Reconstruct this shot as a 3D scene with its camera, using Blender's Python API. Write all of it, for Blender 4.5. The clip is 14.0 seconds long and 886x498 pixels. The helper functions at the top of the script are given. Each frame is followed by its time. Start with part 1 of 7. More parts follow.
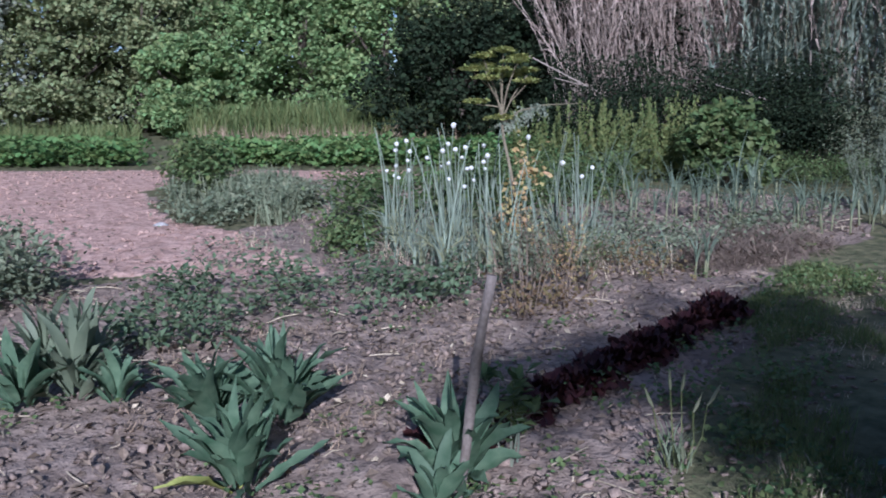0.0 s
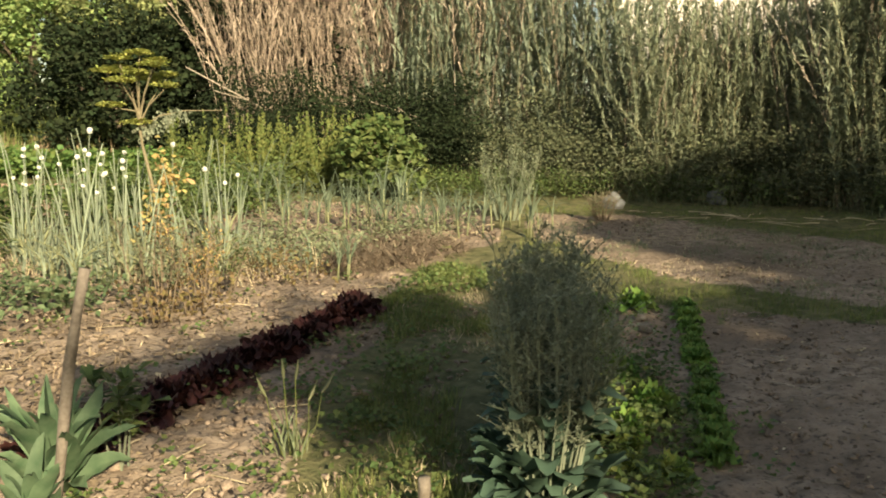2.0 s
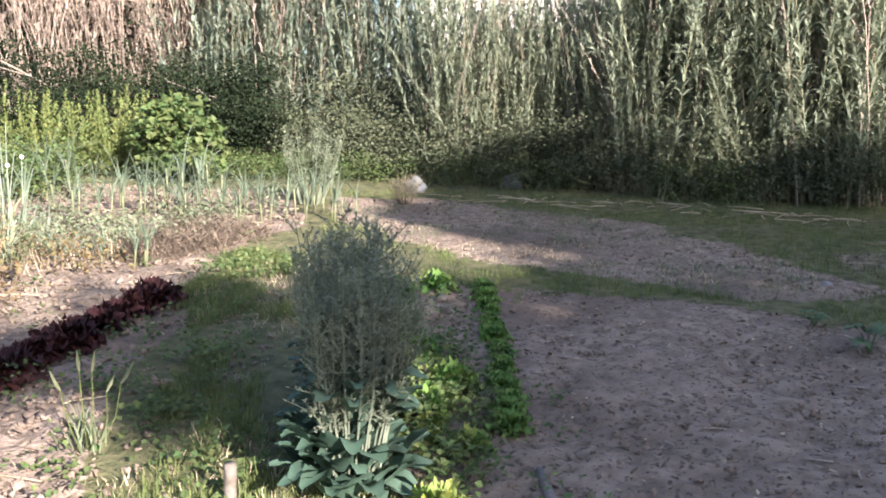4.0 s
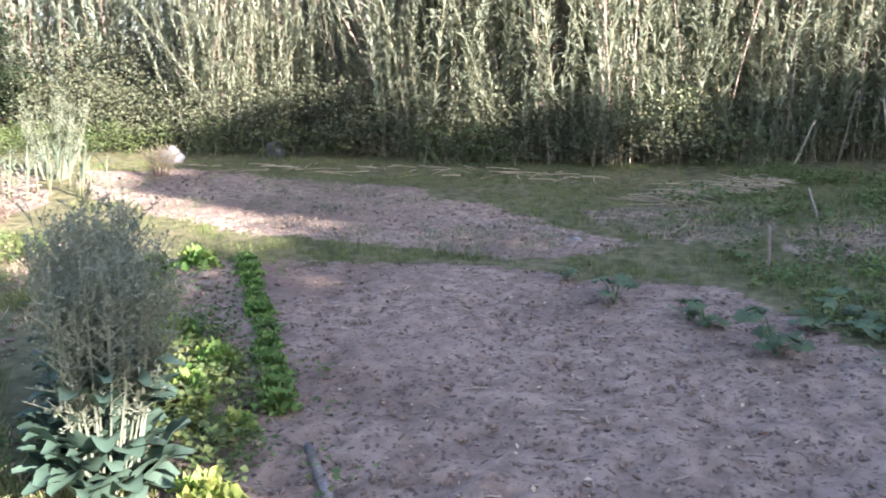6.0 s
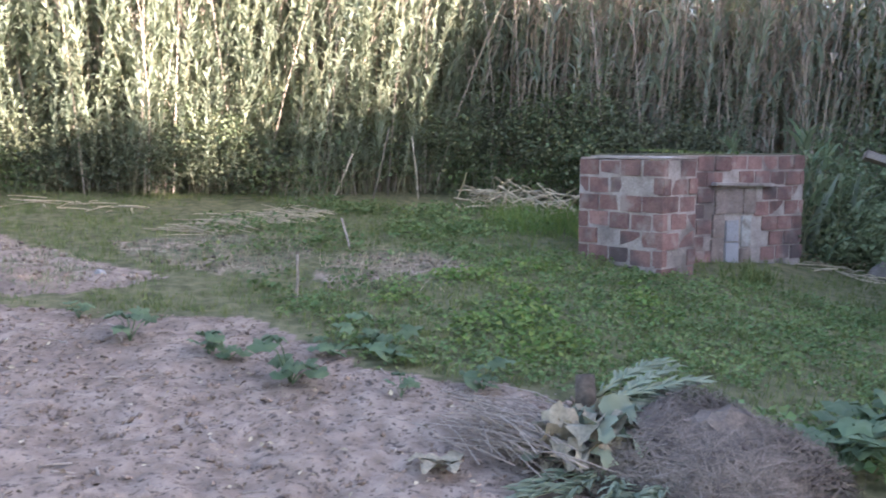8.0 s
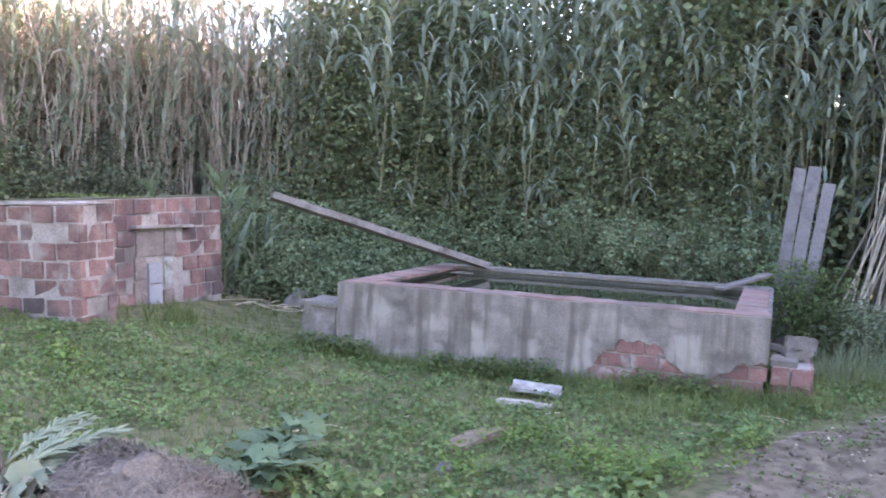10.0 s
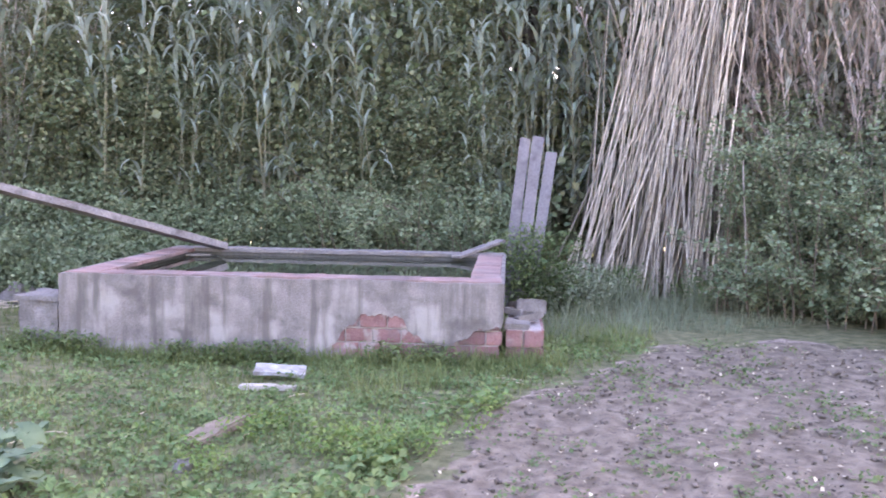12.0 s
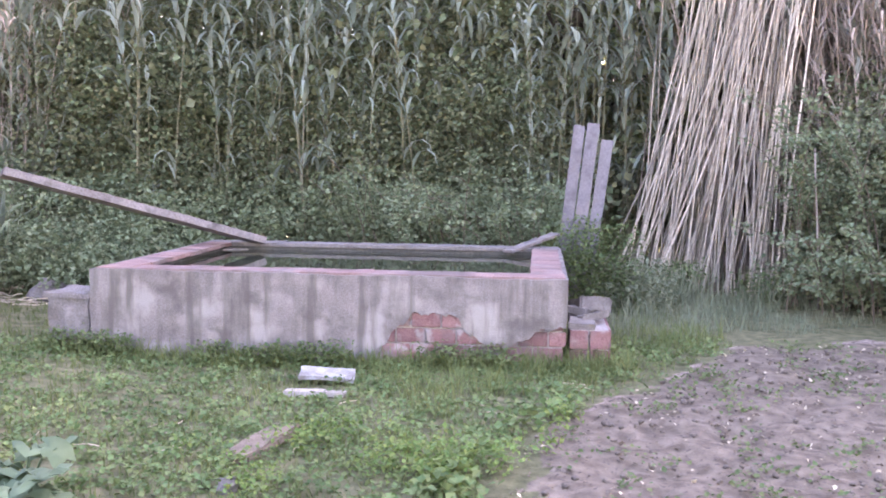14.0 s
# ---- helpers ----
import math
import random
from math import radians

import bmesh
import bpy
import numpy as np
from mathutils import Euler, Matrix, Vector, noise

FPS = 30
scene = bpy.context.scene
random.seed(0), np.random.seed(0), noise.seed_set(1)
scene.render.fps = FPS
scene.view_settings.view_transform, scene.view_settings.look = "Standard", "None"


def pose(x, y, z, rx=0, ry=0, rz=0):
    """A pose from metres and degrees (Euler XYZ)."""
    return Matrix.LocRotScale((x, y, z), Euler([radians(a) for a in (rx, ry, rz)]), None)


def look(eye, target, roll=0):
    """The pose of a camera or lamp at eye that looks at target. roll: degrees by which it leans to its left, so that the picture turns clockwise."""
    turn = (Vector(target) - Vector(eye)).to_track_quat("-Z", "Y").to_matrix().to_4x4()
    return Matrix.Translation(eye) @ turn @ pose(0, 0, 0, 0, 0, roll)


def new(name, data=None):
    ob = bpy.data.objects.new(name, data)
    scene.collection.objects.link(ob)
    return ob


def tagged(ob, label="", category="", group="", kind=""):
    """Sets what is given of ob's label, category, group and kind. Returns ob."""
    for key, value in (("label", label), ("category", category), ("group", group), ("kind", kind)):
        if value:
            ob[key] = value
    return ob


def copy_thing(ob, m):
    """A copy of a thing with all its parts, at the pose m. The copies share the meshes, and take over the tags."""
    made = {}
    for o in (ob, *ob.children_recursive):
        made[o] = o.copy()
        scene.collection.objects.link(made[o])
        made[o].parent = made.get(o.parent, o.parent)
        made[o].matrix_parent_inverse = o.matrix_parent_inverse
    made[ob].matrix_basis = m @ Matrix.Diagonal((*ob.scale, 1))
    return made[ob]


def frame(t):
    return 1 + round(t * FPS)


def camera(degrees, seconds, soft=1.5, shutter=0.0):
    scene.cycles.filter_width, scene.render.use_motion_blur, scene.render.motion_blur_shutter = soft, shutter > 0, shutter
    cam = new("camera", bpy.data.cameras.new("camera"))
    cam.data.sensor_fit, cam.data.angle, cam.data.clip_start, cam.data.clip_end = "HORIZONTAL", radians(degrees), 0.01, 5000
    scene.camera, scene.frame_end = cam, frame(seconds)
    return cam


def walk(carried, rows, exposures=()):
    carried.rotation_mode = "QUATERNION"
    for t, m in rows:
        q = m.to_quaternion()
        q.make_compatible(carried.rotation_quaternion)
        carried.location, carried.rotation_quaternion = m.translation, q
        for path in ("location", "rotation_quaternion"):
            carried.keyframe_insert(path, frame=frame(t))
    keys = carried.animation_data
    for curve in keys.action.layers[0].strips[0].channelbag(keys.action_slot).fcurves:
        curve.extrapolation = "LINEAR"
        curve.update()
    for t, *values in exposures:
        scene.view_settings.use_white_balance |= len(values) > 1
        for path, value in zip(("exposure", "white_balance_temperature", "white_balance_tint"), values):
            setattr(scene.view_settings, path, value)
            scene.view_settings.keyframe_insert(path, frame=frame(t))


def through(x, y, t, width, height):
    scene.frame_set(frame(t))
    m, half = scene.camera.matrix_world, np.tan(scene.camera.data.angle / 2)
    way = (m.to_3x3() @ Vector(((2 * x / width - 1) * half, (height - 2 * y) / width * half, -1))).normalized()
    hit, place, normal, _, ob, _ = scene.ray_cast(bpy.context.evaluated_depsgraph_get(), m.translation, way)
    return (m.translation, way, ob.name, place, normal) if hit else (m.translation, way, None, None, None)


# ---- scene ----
# time, eye, tilt from straight down, turn, roll
PATH = [
    (0, -0.105, 0.403, 1.636, 82.57, -19.35, -0.95),
    (0.5, -0.037, 0.467, 1.509, 83.59, -24.62, -0.24),
    (1, 0.050, 0.442, 1.498, 83.91, -28.92, -0.34),
    (1.5, 0.127, 0.349, 1.495, 83.67, -33.63, -0.36),
    (2, 0.143, 0.206, 1.514, 83.66, -38.84, -0.09),
    (2.5, 0.139, 0.157, 1.511, 83.37, -42.53, -0.78),
    (3, 0.125, 0.179, 1.525, 83.04, -46.30, -0.60),
    (5.5, 0.071, 0.101, 1.538, 81.36, -59.20, 0.63),
    (6, 0.169, 0.133, 1.566, 80.52, -65.02, -0.01),
    (6.5, 0.278, 0.140, 1.497, 80.22, -70.85, 0.90),
    (7, 0.387, 0.105, 1.495, 79.30, -75.85, 0.53),
    (7.5, 0.506, 0.011, 1.454, 80.75, -83.15, 1.43),
    (8, 0.497, -0.111, 1.504, 83.21, -91.1, 2.6),
    (8.5, 0.359, -0.141, 1.521, 84.80, -99.62, 2.95),
    (9, 0.295, -0.128, 1.533, 86.10, -109.85, 3.3),
    (11.5, 0.456, -0.340, 1.604, 85.16, -136.57, -0.53),
    (12, 0.392, -0.326, 1.604, 85.36, -140.33, 0.01),
    (12.5, 0.650, -0.303, 1.619, 89.55, -144.41, 1.56),
    (13, 0.566, -0.430, 1.580, 89.67, -141.77, 0.81),
    (13.5, 0.763, -0.528, 1.566, 88.04, -139.65, 0.32),
    (14, 0.957, -0.637, 1.536, 85.11, -138.59, -0.22),
]
cam = camera(50.83, 14.0, soft=1.8, shutter=0.15)
walk(cam, [(t, pose(x, y, z, rx, 0, rz) @ pose(0, 0, 0, 0, 0, roll)) for t, x, y, z, rx, rz, roll in PATH],
     exposures=[(0.0, 0.27, 4800, 23), (1.0, 0.63, 4800, 22), (1.6, 0.94, 4800, 21), (2.0, 1.10, 8700, 3), (2.5, 1.48, 7300, 9), (3.2, 1.70, 6300, 14),
                (5.3, 2.56, 6050, 24), (6.5, 2.88, 6150, 25), (7.5, 3.20, 6300, 24), (9.0, 3.77, 6650, 26), (11.3, 4.52, 6800, 41), (14.0, 4.76, 7300, 47)])

# ---- light ----
SUN_AZ, SUN_EL = 196.0, 22.0
world = bpy.data.worlds.new("sky")
world.use_nodes = True
scene.world = world
wn = world.node_tree
sky = wn.nodes.new("ShaderNodeTexSky")
sky.sky_type, sky.sun_disc = "NISHITA", False
sky.sun_elevation, sky.sun_rotation = radians(SUN_EL), radians(SUN_AZ)
sky.air_density, sky.dust_density = 1.0, 1.5
wn.links.new(sky.outputs[0], wn.nodes["Background"].inputs[0])
wn.nodes["Background"].inputs[1].default_value = 0.08
sun_dir = Vector((math.sin(radians(SUN_AZ)) * math.cos(radians(SUN_EL)), math.cos(radians(SUN_AZ)) * math.cos(radians(SUN_EL)), math.sin(radians(SUN_EL))))
sun = new("sun", bpy.data.lights.new("sun", "SUN"))
sun.data.energy, sun.data.angle, sun.data.color = 4.9, radians(0.6), (1.0, 0.91, 0.78)
sun.matrix_world = look(sun_dir * 60, (0, 0, 0))

# ---- materials ----
RNG = np.random.default_rng(7)


def nodes_of(name):
    m = bpy.data.materials.new(name)
    m.use_nodes = True
    return m, m.node_tree.nodes, m.node_tree.links, m.node_tree.nodes["Principled BSDF"]


def surface(name, dark, light, rough=0.85, scale=6.0, fine=60.0, bump=0.3, metal=0.0, island=0.0, obj=0.0, stain=None, stain_scale=2.0, stain_at=0.55, stain2=None, stain2_scale=1.3, coords="World", depth=0.01):
    """Two scales of noise between two colours, optional stains, per-piece variation and fine relief."""
    m, n, l, b = nodes_of(name)
    where = n.new("ShaderNodeNewGeometry").outputs["Position"] if coords == "World" else n.new("ShaderNodeTexCoord").outputs[coords]
    big, small = n.new("ShaderNodeTexNoise"), n.new("ShaderNodeTexNoise")
    big.inputs["Scale"].default_value, small.inputs["Scale"].default_value = scale, fine
    big.inputs["Detail"].default_value, small.inputs["Detail"].default_value = 5, 6
    for q in (big, small):
        l.new(where, q.inputs["Vector"])
    ad = n.new("ShaderNodeMath"); ad.operation = "ADD"
    l.new(big.outputs[0], ad.inputs[0]); l.new(small.outputs[0], ad.inputs[1])
    mr = n.new("ShaderNodeMapRange")
    mr.inputs["From Min"].default_value, mr.inputs["From Max"].default_value = 0.7, 1.3
    l.new(ad.outputs[0], mr.inputs["Value"])
    mix = n.new("ShaderNodeMix"); mix.data_type = "RGBA"
    mix.inputs[6].default_value, mix.inputs[7].default_value = (*dark, 1), (*light, 1)
    l.new(mr.outputs[0], mix.inputs[0])
    col = mix.outputs[2]
    for tint, size, at in ((stain, stain_scale, stain_at), (stain2, stain2_scale, 0.5)):
        if not tint:
            continue
        st = n.new("ShaderNodeTexNoise"); st.inputs["Scale"].default_value, st.inputs["Detail"].default_value = size, 8
        l.new(where, st.inputs["Vector"])
        sr = n.new("ShaderNodeMapRange"); sr.inputs["From Min"].default_value, sr.inputs["From Max"].default_value = at, at + 0.14
        sr.inputs["To Max"].default_value = 0.8
        l.new(st.outputs[0], sr.inputs["Value"])
        sm = n.new("ShaderNodeMix"); sm.data_type = "RGBA"; sm.inputs[7].default_value = (*tint, 1)
        l.new(sr.outputs[0], sm.inputs[0]); l.new(col, sm.inputs[6]); col = sm.outputs[2]
    for amount, kind, out in ((island, "ShaderNodeNewGeometry", "Random Per Island"), (obj, "ShaderNodeObjectInfo", "Random")):
        if amount:
            g = n.new(kind)
            r = n.new("ShaderNodeMapRange"); r.inputs["To Min"].default_value, r.inputs["To Max"].default_value = 1 - amount, 1 + amount
            l.new(g.outputs[out], r.inputs["Value"])
            hs = n.new("ShaderNodeHueSaturation")
            l.new(r.outputs[0], hs.inputs["Value"]); l.new(col, hs.inputs["Color"]); col = hs.outputs[0]
    l.new(col, b.inputs["Base Color"])
    b.inputs["Roughness"].default_value, b.inputs["Metallic"].default_value = rough, metal
    b.inputs["Specular IOR Level"].default_value = 0.35
    if bump:
        bp = n.new("ShaderNodeBump"); bp.inputs["Strength"].default_value, bp.inputs["Distance"].default_value = bump, depth
        l.new(ad.outputs[0], bp.inputs["Height"]); l.new(bp.outputs[0], b.inputs["Normal"])
    return m


def leafy(name, dark, light, through=0.35, rough=0.5, scale=1.2, island=0.35, obj=0.0, hue=0.03):
    """Leaf surface: colour by patches and by single leaf, with light passing through."""
    m, n, l, b = nodes_of(name)
    tc = n.new("ShaderNodeTexCoord")
    no = n.new("ShaderNodeTexNoise"); no.inputs["Scale"].default_value, no.inputs["Detail"].default_value = scale, 4
    l.new(tc.outputs["Object"], no.inputs["Vector"])
    gi = n.new("ShaderNodeNewGeometry")
    ad = n.new("ShaderNodeMath"); ad.operation = "MULTIPLY_ADD"; ad.inputs[1].default_value = island; 
    l.new(gi.outputs["Random Per Island"], ad.inputs[0]); l.new(no.outputs[0], ad.inputs[2])
    mr = n.new("ShaderNodeMapRange"); mr.inputs["From Min"].default_value, mr.inputs["From Max"].default_value = 0.35, 0.65 + island
    l.new(ad.outputs[0], mr.inputs["Value"])
    mix = n.new("ShaderNodeMix"); mix.data_type = "RGBA"
    mix.inputs[6].default_value, mix.inputs[7].default_value = (*dark, 1), (*light, 1)
    l.new(mr.outputs[0], mix.inputs[0])
    hs = n.new("ShaderNodeHueSaturation")
    r = n.new("ShaderNodeMapRange"); r.inputs["To Min"].default_value, r.inputs["To Max"].default_value = 0.5 - hue, 0.5 + hue
    w = n.new("ShaderNodeTexWhiteNoise"); w.noise_dimensions = "1D"
    l.new(gi.outputs["Random Per Island"], w.inputs["W"]); l.new(w.outputs["Value"], r.inputs["Value"])
    l.new(r.outputs[0], hs.inputs["Hue"]); l.new(mix.outputs[2], hs.inputs["Color"])
    if obj:
        oi = n.new("ShaderNodeObjectInfo")
        r2 = n.new("ShaderNodeMapRange"); r2.inputs["To Min"].default_value, r2.inputs["To Max"].default_value = 1 - obj, 1 + obj
        l.new(oi.outputs["Random"], r2.inputs["Value"]); l.new(r2.outputs[0], hs.inputs["Value"])
    l.new(hs.outputs[0], b.inputs["Base Color"])
    b.inputs["Roughness"].default_value = rough
    b.inputs["Specular IOR Level"].default_value = 0.18
    tr = n.new("ShaderNodeBsdfTranslucent"); l.new(hs.outputs[0], tr.inputs["Color"])
    ms = n.new("ShaderNodeMixShader"); ms.inputs[0].default_value = through
    out = n["Material Output"]
    l.new(b.outputs[0], ms.inputs[1]); l.new(tr.outputs[0], ms.inputs[2]); l.new(ms.outputs[0], out.inputs["Surface"])
    return m


M_REED = leafy("reed_green", (0.22, 0.225, 0.175), (0.45, 0.46, 0.375), 0.35, 0.45)
M_REED_PALE = leafy("reed_pale", (0.175, 0.205, 0.135), (0.41, 0.455, 0.335), 0.4, 0.5, 0.9, 0.5)
M_REED_BLUE = leafy("reed_blue_green", (0.16, 0.20, 0.15), (0.39, 0.455, 0.36), 0.35, 0.6, 1.0, 0.45)
M_REED_STALK = surface("reed_stalk", (0.12, 0.125, 0.065), (0.27, 0.245, 0.15), 0.6, 2, 30, 0.1, island=0.3)
M_DRY = surface("dry_cane", (0.26, 0.20, 0.16), (0.49, 0.40, 0.33), 0.7, 2, 25, 0.1, island=0.35)
M_CANE = surface("cut_cane", (0.22, 0.18, 0.13), (0.50, 0.43, 0.33), 0.65, 9, 40, 0.1, obj=0.65)
M_BRAMBLE = leafy("bramble_leaf", (0.105, 0.135, 0.072), (0.25, 0.285, 0.155), 0.3, 0.85, 2.2, 0.4, hue=0.05)
M_BRAMBLE_LIGHT = leafy("bramble_young_leaf", (0.115, 0.155, 0.085), (0.28, 0.34, 0.19), 0.3, 0.7, 1.5, 0.4)
M_HEDGE_A = leafy("hedge_leaf_olive", (0.15, 0.18, 0.085), (0.32, 0.36, 0.17), 0.3, 0.6)
M_HEDGE_B = leafy("hedge_leaf_green", (0.12, 0.185, 0.075), (0.31, 0.415, 0.165), 0.3, 0.6)
# Near-black leaf: the shade of the hedge hollow is put into its colour.
M_HEDGE_SHADE = leafy("hedge_leaf_shade", (0.012, 0.020, 0.010), (0.032, 0.048, 0.022), 0.12, 0.9, 1.2, 0.2)
M_HEDGE_D = leafy("hedge_leaf_grey", (0.15, 0.165, 0.12), (0.30, 0.32, 0.245), 0.25, 0.5)
M_GRASS = leafy("grass_blade", (0.09, 0.125, 0.042), (0.235, 0.275, 0.105), 0.35, 0.6, 1.5)
M_CLOVER = leafy("clover_leaf", (0.08, 0.13, 0.047), (0.22, 0.30, 0.112), 0.3, 0.5, 1.5)
M_STRAW = surface("straw", (0.30, 0.245, 0.16), (0.54, 0.46, 0.32), 0.8, 4, 40, 0, island=0.35)
M_BARK = surface("bark", (0.05, 0.04, 0.03), (0.15, 0.12, 0.09), 0.9, 5, 40, 0.6)
M_WOOD = surface("grey_wood", (0.19, 0.165, 0.145), (0.40, 0.36, 0.33), 0.8, 3, 60, 0.4, stain=(0.13, 0.11, 0.09), stain_scale=5)
M_STAKE = surface("stake_wood", (0.12, 0.10, 0.082), (0.235, 0.20, 0.168), 0.8, 4, 60, 0.4, stain=(0.1, 0.08, 0.06), stain_scale=9)
M_MORTAR = surface("mortar", (0.26, 0.22, 0.20), (0.46, 0.405, 0.365), 0.95, 7, 60, 0.8, stain=(0.17, 0.14, 0.125), stain_scale=4, stain_at=0.54)
M_WATER, _n, _l, _b = nodes_of("water")
_b.inputs["Base Color"].default_value = (0.035, 0.042, 0.026, 1)
_b.inputs["Roughness"].default_value = 0.03
_w = _n.new("ShaderNodeTexNoise"); _w.inputs["Scale"].default_value = 7
_bp = _n.new("ShaderNodeBump"); _bp.inputs["Strength"].default_value, _bp.inputs["Distance"].default_value = 0.06, 0.01
_l.new(_w.outputs[0], _bp.inputs["Height"]); _l.new(_bp.outputs[0], _b.inputs["Normal"])

# ---- geometry helpers ----


def smooth_step(a, b, x):
    u = np.clip((x - a) / (b - a), 0, 1)
    return u * u * (3 - 2 * u)


def terrain(x, y):
    """Height of the ground: rises gently away from the standing place, level round the basin."""
    x, y = np.asarray(x, float), np.asarray(y, float)
    d, az = np.hypot(x, y), np.degrees(np.arctan2(x, y))
    az = np.where(az < -90, az + 360, az)
    s = 0.065 * (1 - smooth_step(95, 127, az)) * smooth_step(-90, -45, az)
    e = np.maximum(d - 2, 0)
    e = np.where(e < 1, e * e / 2, e - 0.5)
    return s * np.minimum(e, 30)


def zt(x, y):
    return float(terrain(x, y))


def quad_mesh(name, v, q):
    me = bpy.data.meshes.new(name)
    q = np.asarray(q, np.int32)
    me.vertices.add(len(v)); me.vertices.foreach_set("co", np.ascontiguousarray(v, np.float32).ravel())
    me.loops.add(q.size); me.polygons.add(len(q))
    me.loops.foreach_set("vertex_index", q.ravel())
    me.polygons.foreach_set("loop_start", np.arange(0, q.size, 4, dtype=np.int32))
    me.update(calc_edges=True)
    return me


def put(name, v, q, mat, parent=None, label="", smooth=False, m=None):
    """One mesh object from quads; a part where a parent is given."""
    me = quad_mesh(name, np.asarray(v, float), q)
    me.materials.append(mat)
    me.polygons.foreach_set("use_smooth", np.full(len(q), smooth))
    ob = new(name, me)
    if parent:
        ob.parent = parent
    if m is not None:
        ob.matrix_basis = m
    return tagged(ob, label) if label else ob


def part(name, bm, mat, parent=None, label="", smooth=False):
    me = bpy.data.meshes.new(name)
    bm.to_mesh(me); bm.free()
    me.materials.append(mat)
    if smooth:
        me.polygons.foreach_set("use_smooth", np.ones(len(me.polygons), bool))
    ob = new(name, me)
    if parent:
        ob.parent = parent
    return tagged(ob, label) if label else ob


def join(pieces):
    """Several (v, q) as one."""
    vs, qs, n = [], [], 0
    for v, q in pieces:
        vs.append(np.asarray(v, float)); qs.append(np.asarray(q, int) + n); n += len(v)
    return np.concatenate(vs), np.concatenate(qs)


def rot(yaw, pitch=0.0, roll=0.0):
    """Rows of turns: roll about y, then pitch about x, then yaw about z (radians)."""
    yaw, pitch, roll = np.broadcast_arrays(np.atleast_1d(yaw).astype(float), pitch, roll)
    cz, sz, cx, sx, cy, sy = np.cos(yaw), np.sin(yaw), np.cos(pitch), np.sin(pitch), np.cos(roll), np.sin(roll)
    o, i = np.zeros_like(cz), np.ones_like(cz)
    rz = np.stack([cz, -sz, o, sz, cz, o, o, o, i], -1).reshape(-1, 3, 3)
    rx = np.stack([i, o, o, o, cx, -sx, o, sx, cx], -1).reshape(-1, 3, 3)
    ry = np.stack([cy, o, sy, o, i, o, -sy, o, cy], -1).reshape(-1, 3, 3)
    return rz @ rx @ ry


def stamp(tpl, pos, turn, size):
    """The template (v, q) at many places."""
    v, q = tpl
    pos, size = np.asarray(pos, float), np.asarray(size, float)
    if size.ndim == 1:
        size = size[:, None]
    w = np.einsum("nij,nkj->nki", turn, v[None] * size[:, None, :]) + pos[:, None]
    f = q[None] + (np.arange(len(pos)) * len(v))[:, None, None]
    return w.reshape(-1, 3), f.reshape(-1, 4)


def tube(points, radii, sides=5, cap=True):
    p = np.asarray(points, float)
    r = np.broadcast_to(np.asarray(radii, float), (len(p),))
    t = np.gradient(p, axis=0); t /= np.linalg.norm(t, axis=1)[:, None] + 1e-9
    ref = np.where(np.abs(t[:, 2:3]) > 0.9, [[1.0, 0, 0]], [[0, 0, 1.0]])
    a = np.cross(t, ref); a /= np.linalg.norm(a, axis=1)[:, None] + 1e-9
    b = np.cross(t, a)
    ang = np.arange(sides) * 2 * np.pi / sides
    v = (p[:, None] + r[:, None, None] * (np.cos(ang)[None, :, None] * a[:, None] + np.sin(ang)[None, :, None] * b[:, None])).reshape(-1, 3)
    q = [[i * sides + j, i * sides + (j + 1) % sides, (i + 1) * sides + (j + 1) % sides, (i + 1) * sides + j] for i in range(len(p) - 1) for j in range(sides)]
    if cap:
        for k, ring in ((len(v), 0), (len(v) + 1, (len(p) - 1) * sides)):
            v = np.vstack([v, p[0 if ring == 0 else -1]])
            for j in range(0, sides, 2):
                q.append([k, ring + j, ring + (j + 1) % sides, ring + (j + 2) % sides] if ring else [k, ring + (j + 2) % sides, ring + (j + 1) % sides, ring + j])
    return v, np.array(q)


def strip(length, width, seg=4, droop=1.0, up=0.6, fold=0.15, tipw=0.06, belly=0.4):
    """A long leaf along +y that rises and then droops; its midrib lies lower than its edges."""
    s = np.linspace(0, 1, seg + 1)
    ang = up - droop * s ** 1.3
    y = np.concatenate([[0], np.cumsum(np.cos(ang[:-1]) / seg)]) * length
    z = np.concatenate([[0], np.cumsum(np.sin(ang[:-1]) / seg)]) * length
    w = width * 0.5 * np.maximum(np.sin(np.pi * np.clip(s, 0.0, 1) ** belly) ** 0.8, tipw)
    w[0] = max(w[0], width * 0.15)
    v = np.concatenate([np.stack([-w, y, z + w * fold * 2], -1), np.stack([0 * w, y, z], -1), np.stack([w, y, z + w * fold * 2], -1)])
    n = seg + 1
    q = [[k * n + i, (k + 1) * n + i, (k + 1) * n + i + 1, k * n + i + 1] for k in range(2) for i in range(seg)]
    return v, np.array(q)


LEAF = (np.array([[0, 0, 0], [0.34, 0.5, 0.10], [0, 1, -0.06], [-0.34, 0.5, 0.10]]), np.array([[0, 1, 2, 3]]))
LEAF_WIDE = (np.array([[0, 0, 0], [0.5, 0.5, 0.12], [0, 0.95, -0.06], [-0.5, 0.5, 0.12]]), np.array([[0, 1, 2, 3]]))
BLADE = (np.array([[-0.03, 0, 0], [0.03, 0, 0], [-0.022, 0.12, 0.55], [0.022, 0.12, 0.55], [-0.004, 0.38, 0.92], [0.004, 0.38, 0.92]]), np.array([[0, 1, 3, 2], [2, 3, 5, 4]]))


